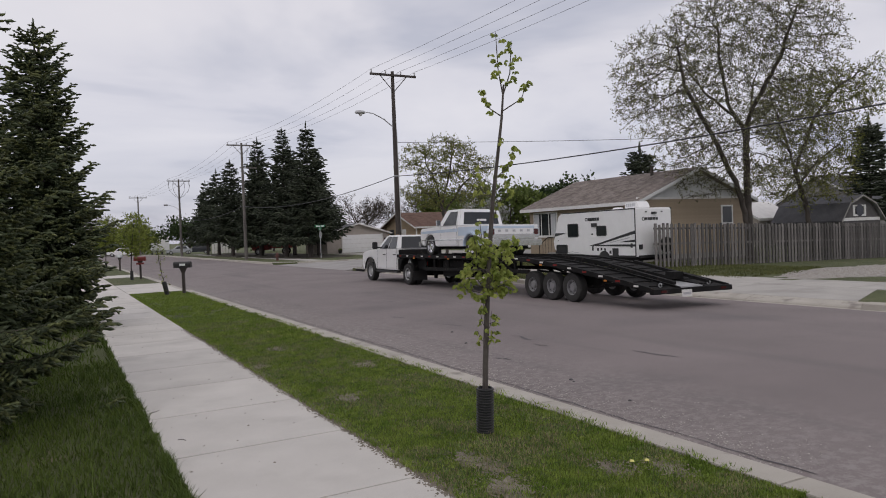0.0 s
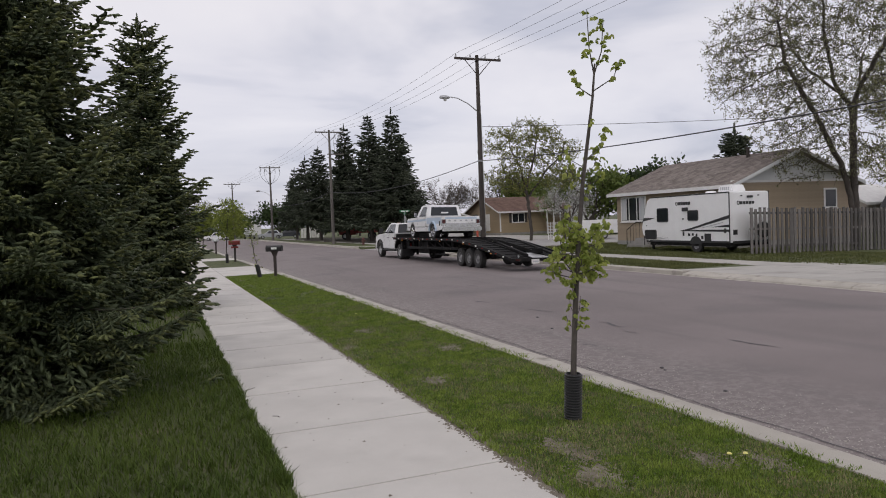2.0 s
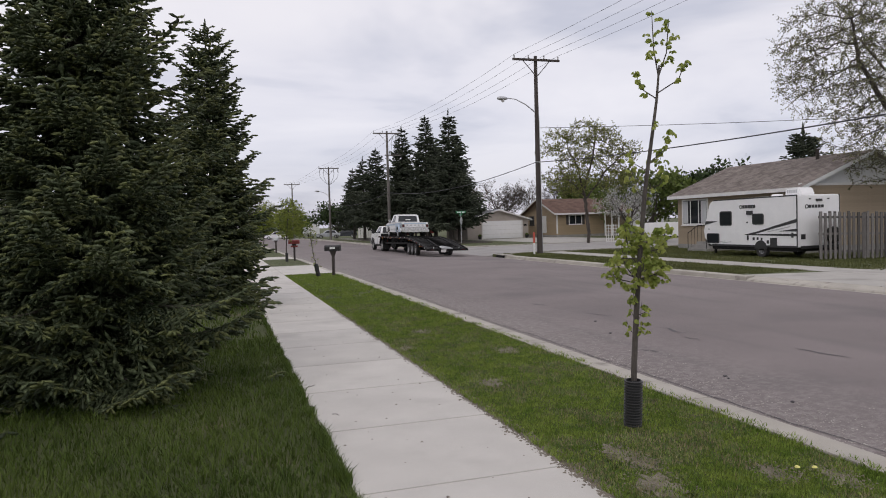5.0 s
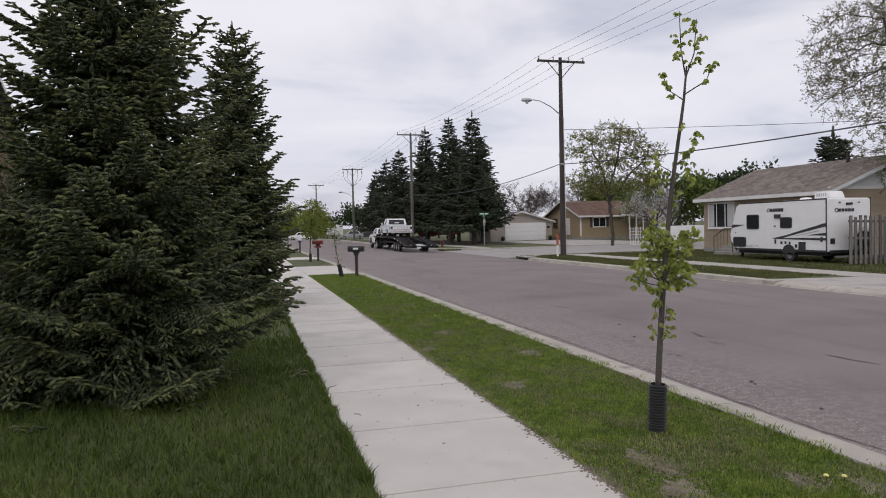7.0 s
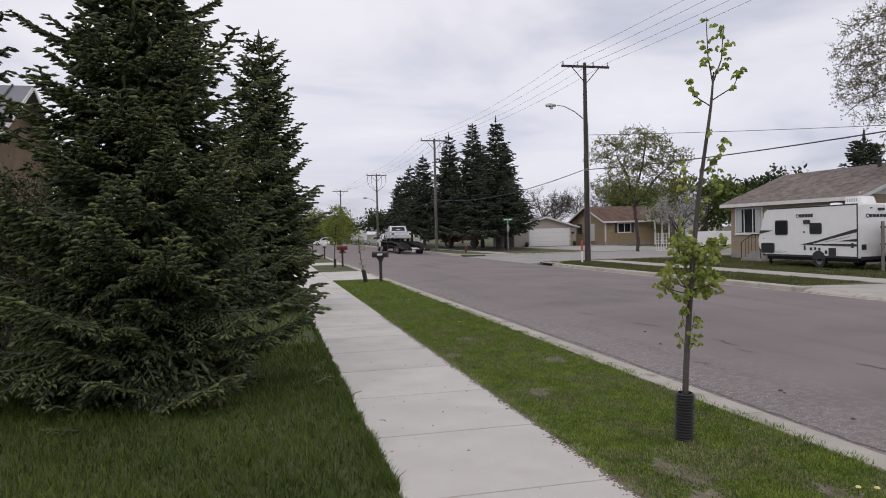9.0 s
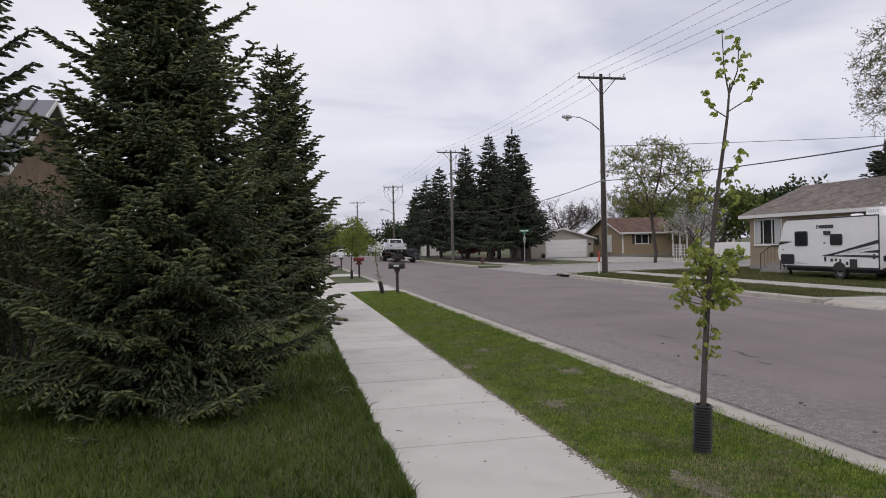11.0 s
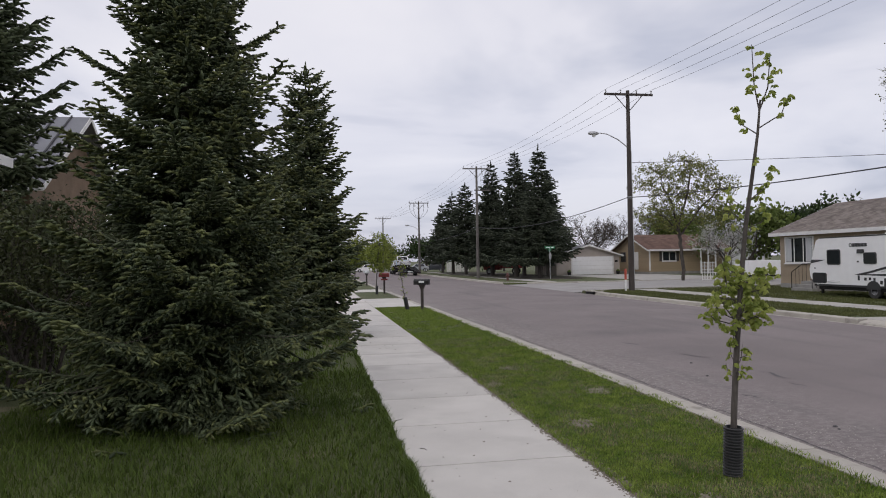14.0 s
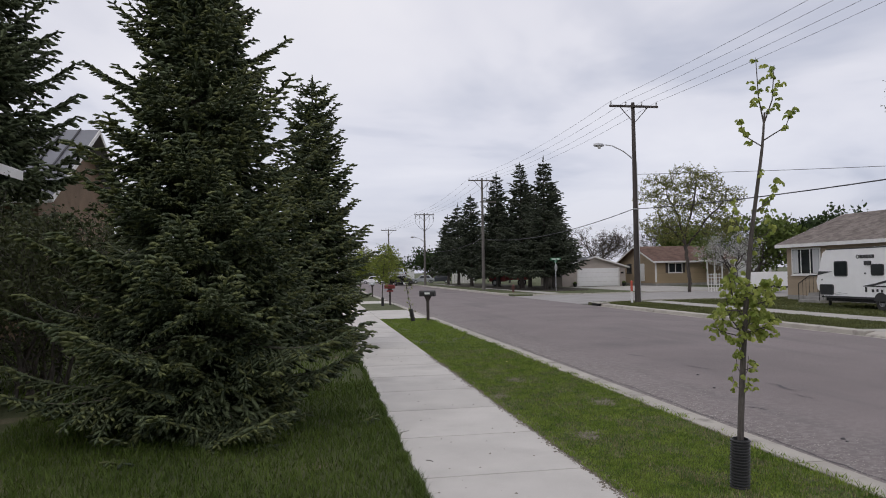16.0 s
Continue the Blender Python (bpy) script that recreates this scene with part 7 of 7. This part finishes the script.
def sapling():
    """The young maple in the lawn strip, with its guard tube: a bare whip with leaves in tufts at its twigs' ends."""
    rng = np.random.default_rng(8)
    t = thing("maple_sapling", "young maple sapling with lime leaves and a black guard tube", "sapling", pose(1.9, 2.44, 0, 0, 0, -28.7))
    line = [(0.0, 0.0), (0.0, 0.45), (0.01, 0.95), (0.025, 1.45), (0.065, 2.15), (0.13, 2.75), (0.155, 3.0), (0.17, 3.3)]

    LEAN = 0.038

    def stem(z):
        for (xa, za), (xb, zb) in zip(line[:-1], line[1:]):
            if z <= zb:
                return np.array([xa + (xb - xa) * (z - za) / (zb - za) + LEAN * z, 0.012 * math.sin(3 * z), z])
        return np.array([line[-1][0] + LEAN * z, 0.0, z])
    zs = [0.0, 0.3, 0.6, 0.95, 1.3, 1.6, 1.9, 2.2, 2.5, 2.75, 3.0, 3.3]
    part("trunk", Build().tube([stem(z) for z in zs], [0.029, 0.028, 0.027, 0.026, 0.024, 0.022, 0.021, 0.019, 0.017, 0.015, 0.012, 0.008], 8), M_SAPBARK, t, smooth=True)
    prof = []
    for k in range(17):
        z = 0.005 + k * 0.0253
        prof += [(0.082, z), (0.086, z + 0.004), (0.086, z + 0.009), (0.082, z + 0.013), (0.070, z + 0.015), (0.070, z + 0.023)]
    prof = [(0.062, 0.0)] + prof + [(0.066, prof[-1][1]), (0.062, 0.02)]
    tube = part("guard_tube", Build().lathe(prof, n=20), M_PLASTIC, t)
    tube.matrix_basis = pose(0, 0, 0, 0, 2.0, 0)
    leaves = []

    def tuft(p, n, size, spread=0.05):
        """A whorl of drooping leaves round one bud."""
        p = np.array(p) + rng.normal(size=3) * spread * np.array([1, 1, 0.7])
        turn = rng.uniform(0, 6.28)
        for k in range(n):
            leaves.append((p + rng.normal(size=3) * 0.008, turn + 2 * math.pi * k / n + rng.normal() * 0.3, size * rng.uniform(0.75, 1.2)))

    def limb(z, x1, y1, z1, n, size=0.075, r=0.006, along=0, spread=0.05):
        a, c = stem(z), np.array([x1, y1, z1])
        mid = (a + c) / 2 + np.array([0.25 * (x1 - a[0]), 0.2 * y1, -0.10 * abs(z1 - z)])
        part("twig", Build().tube([a, a * 0.5 + mid * 0.5, mid, mid * 0.45 + c * 0.55, c], [r, r * 0.9, r * 0.75, r * 0.6, r * 0.4], 6), M_SAPBARK, t)
        tuft(c, n, size, 0.012)
        for k in range(along):
            tuft(mid + (c - mid) * rng.uniform(-0.3, 0.9), 3, size, spread * 0.8)
    # two leaders at the top, then the forked arms below them
    limb(3.2, 0.24, 0.02, 3.80, 5, 0.066, 0.007, 14, 0.06)
    limb(3.2, 0.38, -0.04, 3.70, 5, 0.066, 0.007, 12, 0.055)
    limb(3.0, 0.09, 0.05, 3.27, 6, 0.075, 0.006, 3, 0.035)
    limb(3.05, 0.52, -0.03, 3.32, 6, 0.075, 0.006, 3, 0.035)
    # sparse middle of the stem
    limb(2.72, 0.25, 0.0, 2.80, 3, 0.06, 0.004, 2, 0.035)
    limb(2.42, 0.38, 0.03, 2.72, 5, 0.066, 0.005, 7, 0.05)
    for k in range(7):
        sg = -1 if k % 2 else 1
        z = 2.05 + 0.06 * k
        limb(z, stem(z)[0] + sg * rng.uniform(0.06, 0.17), rng.normal() * 0.08, z + rng.uniform(0.1, 0.26), 4, 0.064, 0.004, 3, 0.05)
    # the full skirt of long rising twigs
    for k in range(24):
        a = 2 * math.pi * k / 24 + rng.normal() * 0.15
        z = rng.uniform(1.30, 1.75)
        out = rng.uniform(0.10, 0.30)
        limb(z, stem(z)[0] + out * math.cos(a), out * math.sin(a), z + rng.uniform(0.02, 0.42), 5, 0.066, 0.006, 9, 0.06)
    # short shoots low on the stem
    for k in range(8):
        a = 2.4 * k
        z = 0.80 + 0.045 * k
        limb(z, stem(z)[0] + rng.uniform(0.05, 0.13) * math.cos(a), 0.1 * math.sin(a), z + rng.uniform(0.08, 0.22), 4, 0.058, 0.004, 3, 0.04)
    o = np.array([l[0] for l in leaves])
    az = np.array([l[1] for l in leaves])
    d = unit(np.stack([np.cos(az), np.sin(az), rng.uniform(-1.3, -0.1, len(az))], axis=1))
    side = unit(np.cross(np.array([[0, 0, 1.0]]), d) + rng.normal(size=d.shape) * 0.2)
    up = np.cross(d, side)
    k = np.array([l[2] * 0.58 for l in leaves])[:, None]
    tv, tf = leaf_template("maple")
    v, f = scatter(tv, tf, o + d * 0.008, d * k, side * k, up * k)
    # each leaf that hangs free is a piece of its own
    n = len(tv)
    for i in range(min(len(o), 300)):
        me = bpy.data.meshes.new("leaf")
        me.from_pydata([tuple(p) for p in v[i * n:(i + 1) * n]], [], [tuple(int(q) for q in w) for w in tf])
        me.materials.append(M_LEAF_MAPLE)
        part("leaf", me, M_LEAF_MAPLE, t)
    if len(o) > 300:
        bulk("small_leaves", v[300 * n:], f[300 * len(tf):] - 300 * n, M_LEAF_MAPLE, t, "stuff")


M_LEAF_MAPLE = leafy("maple_leaves", (0.20, 0.26, 0.05), (0.40, 0.44, 0.12), 0.0, 0.45, 9)
sapling()


def guard(t, tilt=0.0):
    part("guard_tube", Build().lathe([(0.06, 0.0), (0.085, 0.0), (0.085, 0.5), (0.06, 0.5), (0.06, 0.0)], n=12), M_PLASTIC, t, at=pose(0, 0, 0, 0, tilt, 0))


guard(crowned_tree("young_tree", "thin leaning young tree with a black guard tube", pose(2.02, 25.0, 0), [[(0, 0, 0), (-0.12, 0, 0.6), (-0.25, 0, 1.3), (-0.28, 0, 2.0)]], [(-0.28, 0, 1.8, 0.26, 0.26, 0.28), (-0.1, 0, 1.5, 0.2, 0.2, 0.15)], 120, 24, 0.11, 0.07, M_LEAF_LIME, 2, 3, 0.14, 0.006, "young tree", thick=0.022), -11)
for x, y, sc, sd, words in ((2.05, 39.0, 1.0, 121, "young lime-green tree in the verge by the red mailbox"), (2.0, 60.0, 1.15, 122, "young lime-green tree further along the verge")):
    guard(crowned_tree("young_tree", words, pose(x, y, 0), [[(0, 0, 0), (0.0, 0, 1.0 * sc), (0.08, 0, 2.0 * sc), (0.25, 0, 3.3 * sc)]], [(0.25, 0, 2.5 * sc, 0.95 * sc, 0.95 * sc, 1.25 * sc)], sd, 230, 0.16, 0.11, M_LEAF_LIME, 3, 6, 0.24, 0.006, "young tree", thick=0.04))


# grass: short in the mown strip, longer round the spruce
def blades(name, label, mat, n, sample, height, width, seed, three=False):
    rng = np.random.default_rng(seed)
    p = sample(rng, n)
    az = rng.uniform(0, 2 * np.pi, len(p))
    tilt = rng.uniform(0.05, 0.6, len(p))
    d = np.stack([np.cos(az) * tilt, np.sin(az) * tilt, np.ones(len(p))], axis=1)
    tuft = np.array([0.35 + 0.7 * patch(a, b, 3.1) + 0.75 * patch(a, b, 11.0) for a, b in p[:, :2]])
    d = unit(d) * (height * tuft * rng.uniform(0.5, 1.35, len(p)))[:, None]
    side = np.stack([-np.sin(az + rng.normal(size=len(p))), np.cos(az), np.zeros(len(p))], axis=1) * (width * rng.uniform(0.7, 1.3, len(p)))[:, None]
    if three:
        bend = np.stack([np.cos(az), np.sin(az), np.zeros(len(p))], axis=1) * (height * rng.uniform(0.1, 0.6, len(p)))[:, None]
        v = np.stack([p - side / 2, p + side / 2, p + d * 0.55 + side * 0.4, p + d * 0.55 - side * 0.4, p + d + bend * [1, 1, 0]], axis=1).reshape(-1, 3)
        f = np.array([(0, 1, 2), (0, 2, 3), (3, 2, 4)])[None] + (np.arange(len(p)) * 5)[:, None, None]
    else:
        v = np.stack([p - side / 2, p + side / 2, p + d], axis=1).reshape(-1, 3)
        f = np.array([(0, 1, 2)])[None] + (np.arange(len(p)) * 3)[:, None, None]
    return tagged(bulk(name, v, f.reshape(-1, 3), mat), label, "grass", kind="stuff")


def patch(x, y, k):
    """A smooth patchiness from 0 to 1."""
    return 0.5 + 0.5 * noise.noise(Vector((x * k, y * k, 3.7)))


def strip(x0, x1, y0, y1, near=0.0, dry=None, thin=True):
    def sample(rng, n):
        # thicker towards the near end, thin on a few bare patches
        u = rng.random(n) ** (1 + near)
        p = np.stack([rng.uniform(x0, x1, n), y0 + (y1 - y0) * u, np.full(n, -0.012)], axis=1)
        bald = np.zeros(n, bool)
        for cx, cy, r in ((1.38, 4.72, 0.24), (1.37, 1.85, 0.20), (1.42, 1.55, 0.18), (1.27, 1.1, 0.30), (2.2, 1.0, 0.22), (2.54, 0.75, 0.22), (2.36, 6.6, 0.25), (0.9, 2.5, 0.14), (1.0, 7.5, 0.2), (1.7, 9.0, 0.2)):
            k = ((p[:, 0] - cx) ** 2 + ((p[:, 1] - cy) * 0.7) ** 2) / r ** 2
            bald |= rng.random(n) * 1.1 > k + 0.42
        pt = np.array([patch(a, b, 2.2) * 0.6 + patch(a, b, 7.0) * 0.4 for a, b in p[:, :2]])
        if dry is None and not thin:
            bald[:] = False
        elif dry is None:
            bald |= rng.random(n) > np.clip((pt - 0.36) * 6.0, 0.18, 1.0)
        else:
            bald = rng.random(n) > np.clip((dry - pt) * 6.0, 0.04, 1.0)
        return p[~bald]
    return sample


def lawn_z(sample):
    def inner(rng, n):
        p = sample(rng, n)
        p[:, 2] = [ground_z(a, b) for a, b in p[:, :2]]
        return p
    return inner


blades("verge_grass", "short mown green grass of the verge", M_BLADE, 210000, strip(0.86, 2.90, -0.2, 12.0, 0.7), 0.024, 0.011, 201)
blades("verge_grass", "short mown green grass of the verge further along", M_BLADE, 60000, strip(0.85, 2.90, 10.0, 26.8), 0.038, 0.016, 202)
blades("lawn_grass", "long uncut green grass round the spruces", M_TALL, 56000, lawn_z(strip(-5.6, -0.86, 0.2, 9.5, 0.5, None, False)), 0.085, 0.009, 203, True)
blades("lawn_grass", "long uncut green grass further back", M_TALL, 15000, lawn_z(strip(-10.0, -0.86, 8.0, 26.5, 0.0, None, False)), 0.11, 0.022, 204, True)
blades("lawn_grass", "uncut green grass behind the viewpoint", M_TALL, 12000, lawn_z(strip(-7.0, -0.9, -9.0, 0.3, 0.0, None, False)), 0.09, 0.03, 212)
blades("verge_grass", "short mown grass behind the viewpoint", M_BLADE, 9000, strip(0.85, 2.86, -9.0, -0.1, 0.0, None, False), 0.05, 0.025, 213)
blades("edge_grass", "ragged grass creeping over the pavement edge", M_TALL, 6000, strip(-0.90, -0.81, 0.5, 14.0, 0.5), 0.08, 0.008, 205, True)
blades("edge_grass", "short ragged grass at the pavement edge", M_BLADE, 5000, strip(0.82, 0.90, 0.3, 24.0, 0.5), 0.05, 0.008, 206, True)
blades("edge_grass", "short grass leaning over the kerb edge", M_BLADE, 5000, strip(2.82, 2.97, 0.3, 26.0, 0.5), 0.05, 0.009, 207, True)
blades("dry_grass", "dry straw-coloured grass in thin patches of the verge", M_STRAW, 50000, strip(0.82, 2.88, -0.2, 14.0, 0.7, 0.56), 0.035, 0.007, 210)
blades("clover", "broad pale clover leaves among the grass", M_CLOVER, 48000, strip(0.86, 2.88, -0.2, 16.0, 0.6, 0.62), 0.026, 0.022, 211)
blades("far_verge_grass", "mown grass of the far verge", M_FAR_BLADE, 40000, strip(14.42, 17.22, 15.8, 37.0), 0.05, 0.03, 208)
blades("far_lawn_grass", "mown lawn before the tan house", M_FAR_BLADE, 60000, lawn_z(strip(18.8, 27.0, 13.0, 37.0)), 0.06, 0.035, 209)

# soil along the pavement edges, tar marks and grit on the road
soil = thing("soil_edge", "crumbled bare soil along the pavement edge", "soil", kind="structure")
rng_s = np.random.default_rng(77)
cv = np.array([(1, 0, 0), (-0.4, 0.9, 0), (-0.6, -0.7, 0), (0.1, 0.1, 0.8)])
cf = np.array([(0, 1, 3), (1, 2, 3), (2, 0, 3)])


def crumbs(name, o, lo, hi, mat, parent):
    """Loose little lumps at the places o."""
    n = len(o)
    g = rng_s.uniform(0, 6.28, n)
    k = rng_s.uniform(lo, hi, n)[:, None]
    ex, ey = np.stack([np.cos(g), np.sin(g), 0 * g], axis=1) * k, np.stack([-np.sin(g), np.cos(g), 0 * g], axis=1) * k
    bulk(name, *scatter(cv, cf, o, ex, ey, np.array([[0, 0, 0.7]]) * k), mat, parent, "stuff")


n = 8000
yy = 0.3 + 13.0 * rng_s.random(n) ** 1.4
xx = 0.856 + rng_s.normal(size=n) * (0.014 + 0.05 * np.array([patch(0, b, 2.3) for b in yy]))
crumbs("soil_crumbs", np.stack([xx, yy, np.where(xx < 0.825, 0.004, -0.004)], axis=1), 0.006, 0.022, M_DIRT, soil)
M_PALE_SOIL = material("pale_dry_soil", (0.13, 0.115, 0.085), (0.30, 0.265, 0.205), 0.95, 0, 7, 70, 0.8, world_space=True, dist=0.02)
for i, (x, y, r) in enumerate(((1.38, 4.72, 0.20), (1.37, 1.85, 0.15), (1.42, 1.55, 0.13), (1.27, 1.1, 0.20), (2.2, 1.0, 0.15), (2.54, 0.75, 0.15), (2.36, 6.6, 0.2), (1.0, 7.5, 0.15), (1.7, 9.0, 0.15))):
    rr = np.random.default_rng(400 + i)
    bp = thing("bare_patch", "thin bare patch of pale dry soil in the grass", "soil", kind="structure")
    ring = [(x + r * rr.uniform(0.3, 1.1) * math.cos(a), y + 1.5 * r * rr.uniform(0.3, 1.1) * math.sin(a)) for a in np.linspace(0, 2 * math.pi, 22, endpoint=False)]
    part("soil_bed", Build().prism(ring, "z", -0.02, -0.002), M_PALE_SOIL, bp)
    m = 260
    ra, th = r * np.sqrt(rng_s.random(m)) * 1.25, rng_s.uniform(0, 6.28, m)
    crumbs("soil_crumbs", np.stack([x + ra * np.cos(th), y + 1.5 * ra * np.sin(th), np.full(m, 0.002)], axis=1), 0.004, 0.014, M_PALE_SOIL, bp)
for i, (x, y, ln, w) in enumerate(((5.5, 12.0, 0.6, 0.10), (5.8, 9.7, 0.8, 0.07), (5.75, 7.2, 0.8, 0.08), (4.5, 5.95, 0.3, 0.05), (6.25, 4.5, 0.9, 0.07), (5.5, 6.4, 0.4, 0.04), (6.9, 15.5, 0.8, 0.08))):
    rr = np.random.default_rng(300 + i)
    b, top, bot = Build(), [], []
    wob = rr.normal(size=13).cumsum() * 0.02
    for k in range(13):
        yy = y + (k / 12 - 0.5) * ln
        e = w * math.sin(math.pi * (k + 0.4) / 12.8) * rr.uniform(0.5, 1.1) * 0.5
        xx = x + wob[k] - 0.12 * (k / 12 - 0.5) * ln
        top.append((xx - e, yy, road_z(xx - e) + 0.004))
        bot.append((xx + e, yy, road_z(xx + e) + 0.004))
    b.add(top + bot, [(k, k + 1, 14 + k, 13 + k) for k in range(12)])
    tagged(part("tar_mark", b, M_PATCH), "dark tar mark on the asphalt", "tar mark", kind="structure")
for x, y, r in ((4.28, 4.09, 0.03), (4.1, 2.81, 0.025), (4.24, 3.98, 0.02), (4.75, 7.6, 0.03), (5.2, 8.9, 0.03)):
    st = tagged(part("stone", Build().lathe([(0.001, r * 0.7), (r * 0.7, r * 0.5), (r, 0.0), (0.001, -0.002)], n=7), M_PATCH, at=pose(x, y, road_z(x) + 0.002)), "small dark stone lying on the road", "stone", "stones on the road")
rr = np.random.default_rng(310)
for x0, w in ((3.43, 0.034), (3.62, 0.018)):
    b, prev = Build(), None
    top, bot = [], []
    off = 0.0
    for k in range(150):
        y = 0.2 + 0.16 * k
        off = off * 0.8 + rr.normal() * 0.018
        e = w * rr.uniform(0.3, 1.3)
        top.append((x0 + off - e / 2, y, road_z(x0 + off) + 0.004))
        bot.append((x0 + off + e / 2, y, road_z(x0 + off) + 0.004))
    n = len(top)
    b.add(top + bot, [(k, k + 1, n + k + 1, n + k) for k in range(n - 1)])
    tagged(part("road_crack", b, M_PATCH), "dark ragged crack along the road edge", "crack", kind="structure")
peb = np.random.default_rng(78)
pv, pf = np.array([(1, 0, 0), (-0.5, 0.8, 0), (-0.5, -0.8, 0), (0, 0, 0.8)]), np.array([(0, 1, 3), (1, 2, 3), (2, 0, 3)])
n = 7000
gx = 3.2 + np.abs(peb.normal(size=n)) * 0.5
o = np.stack([gx, peb.uniform(0.3, 22, n), np.array([road_z(a) for a in gx])], axis=1)
ang = peb.uniform(0, 6.28, n)
k = peb.uniform(0.004, 0.015, n)[:, None]
ex = np.stack([np.cos(ang), np.sin(ang), 0 * ang], axis=1) * k
ey = np.stack([-np.sin(ang), np.cos(ang), 0 * ang], axis=1) * k
v, f = scatter(pv, pf, o, ex, ey, np.array([[0, 0, 1.0]]) * k)
tagged(bulk("road_grit", v, f, M_GRAVEL), "loose pale grit along the road edge", "grit", kind="stuff")
n = 70
lx, ly = rng_s.uniform(-0.8, 0.8, n), 0.4 + 17 * rng_s.random(n) ** 1.3
lit = thing("pavement_litter", "small dark bits of leaf and twig on the pavement", "litter", kind="stuff")
crumbs("leaf_bits", np.stack([lx, ly, np.full(n, 0.005)], axis=1), 0.006, 0.02, M_DIRT, lit)
for x, y, ln, a in ((-0.78, 5.3, 0.16, 0.4), (-0.6, 3.9, 0.1, 1.9), (0.45, 6.8, 0.09, 0.9)):
    tagged(part("fallen_twig", Build().tube([(0, 0, 0.008), (ln * 0.5 * math.cos(a), ln * 0.5 * math.sin(a), 0.012), (ln * math.cos(a + 0.3), ln * math.sin(a + 0.3), 0.008)], 0.003, 5), M_TWIG, at=pose(x, y, 0)), "thin dry twig lying on the pavement", "twig")
DANDELION = shine("dandelion_yellow", (0.72, 0.66, 0.22), 0.6)
for x, y in ((2.29, 0.88), (2.40, 0.83), (2.1, 11.0)):
    dn = thing("dandelion", "yellow dandelion in the grass", "flower", pose(x, y, 0), "dandelions in the grass")
    part("stalk", Build().tube([(0, 0, 0), (0.005, 0, 0.06)], 0.003, 5), M_TALL, dn)
    part("blossom", Build().lathe([(0.001, 0.072), (0.014, 0.07), (0.02, 0.06), (0.001, 0.058)], n=9), DANDELION, dn)


# ---- what moves ----
AXLE = [(0, 11.25), (1, 16.6), (2, 22.3), (3, 28.1), (4, 34.0), (5, 40.0), (6.5, 49.0), (8, 57.8), (9, 63.0), (10, 70.0), (11.5, 79.0), (12.5, 85.0), (14, 94.0), (16, 106.0)]


def travelled(t):
    """How far along the street the trailer's rear axle is at t."""
    for (ta, a), (tb, b) in zip(AXLE[:-1], AXLE[1:]):
        if t <= tb:
            return a + (b - a) * (t - ta) / (tb - ta)
    return AXLE[-1][1]


LANE = 2.70


def on_lane(s, lift):
    """A pose on the lane s metres along, facing along it."""
    x, y = street(s, LANE)
    xa, ya = street(s - 0.6, LANE)
    xb, yb = street(s + 0.6, LANE)
    return pose(x, y, lift, 0, 1.2, math.degrees(math.atan2(-(xb - xa), yb - ya)))


def motions():
    times = [0.1 * k for k in range(161)]
    coarse = [0.5 * k for k in range(33)]
    walk(TRAILER, [(t, on_lane(travelled(t), -0.035)) for t in coarse])
    walk(CLASSIC, [(t, on_lane(travelled(t) + 5.35, 1.09)) for t in coarse])
    walk(PICKUP, [(t, on_lane(travelled(t) + 9.85, -0.035)) for t in coarse])
    for wheels, r in ((TRAILER_WHEELS, TRAILER_R), (PICKUP_WHEELS, PICKUP_R)):
        for w in wheels:
            x, y, z = w.matrix_basis.translation
            walk(w, [(t, pose(x, y, z, -math.degrees((travelled(t) - AXLE[0][1]) / r))) for t in times])


motions()
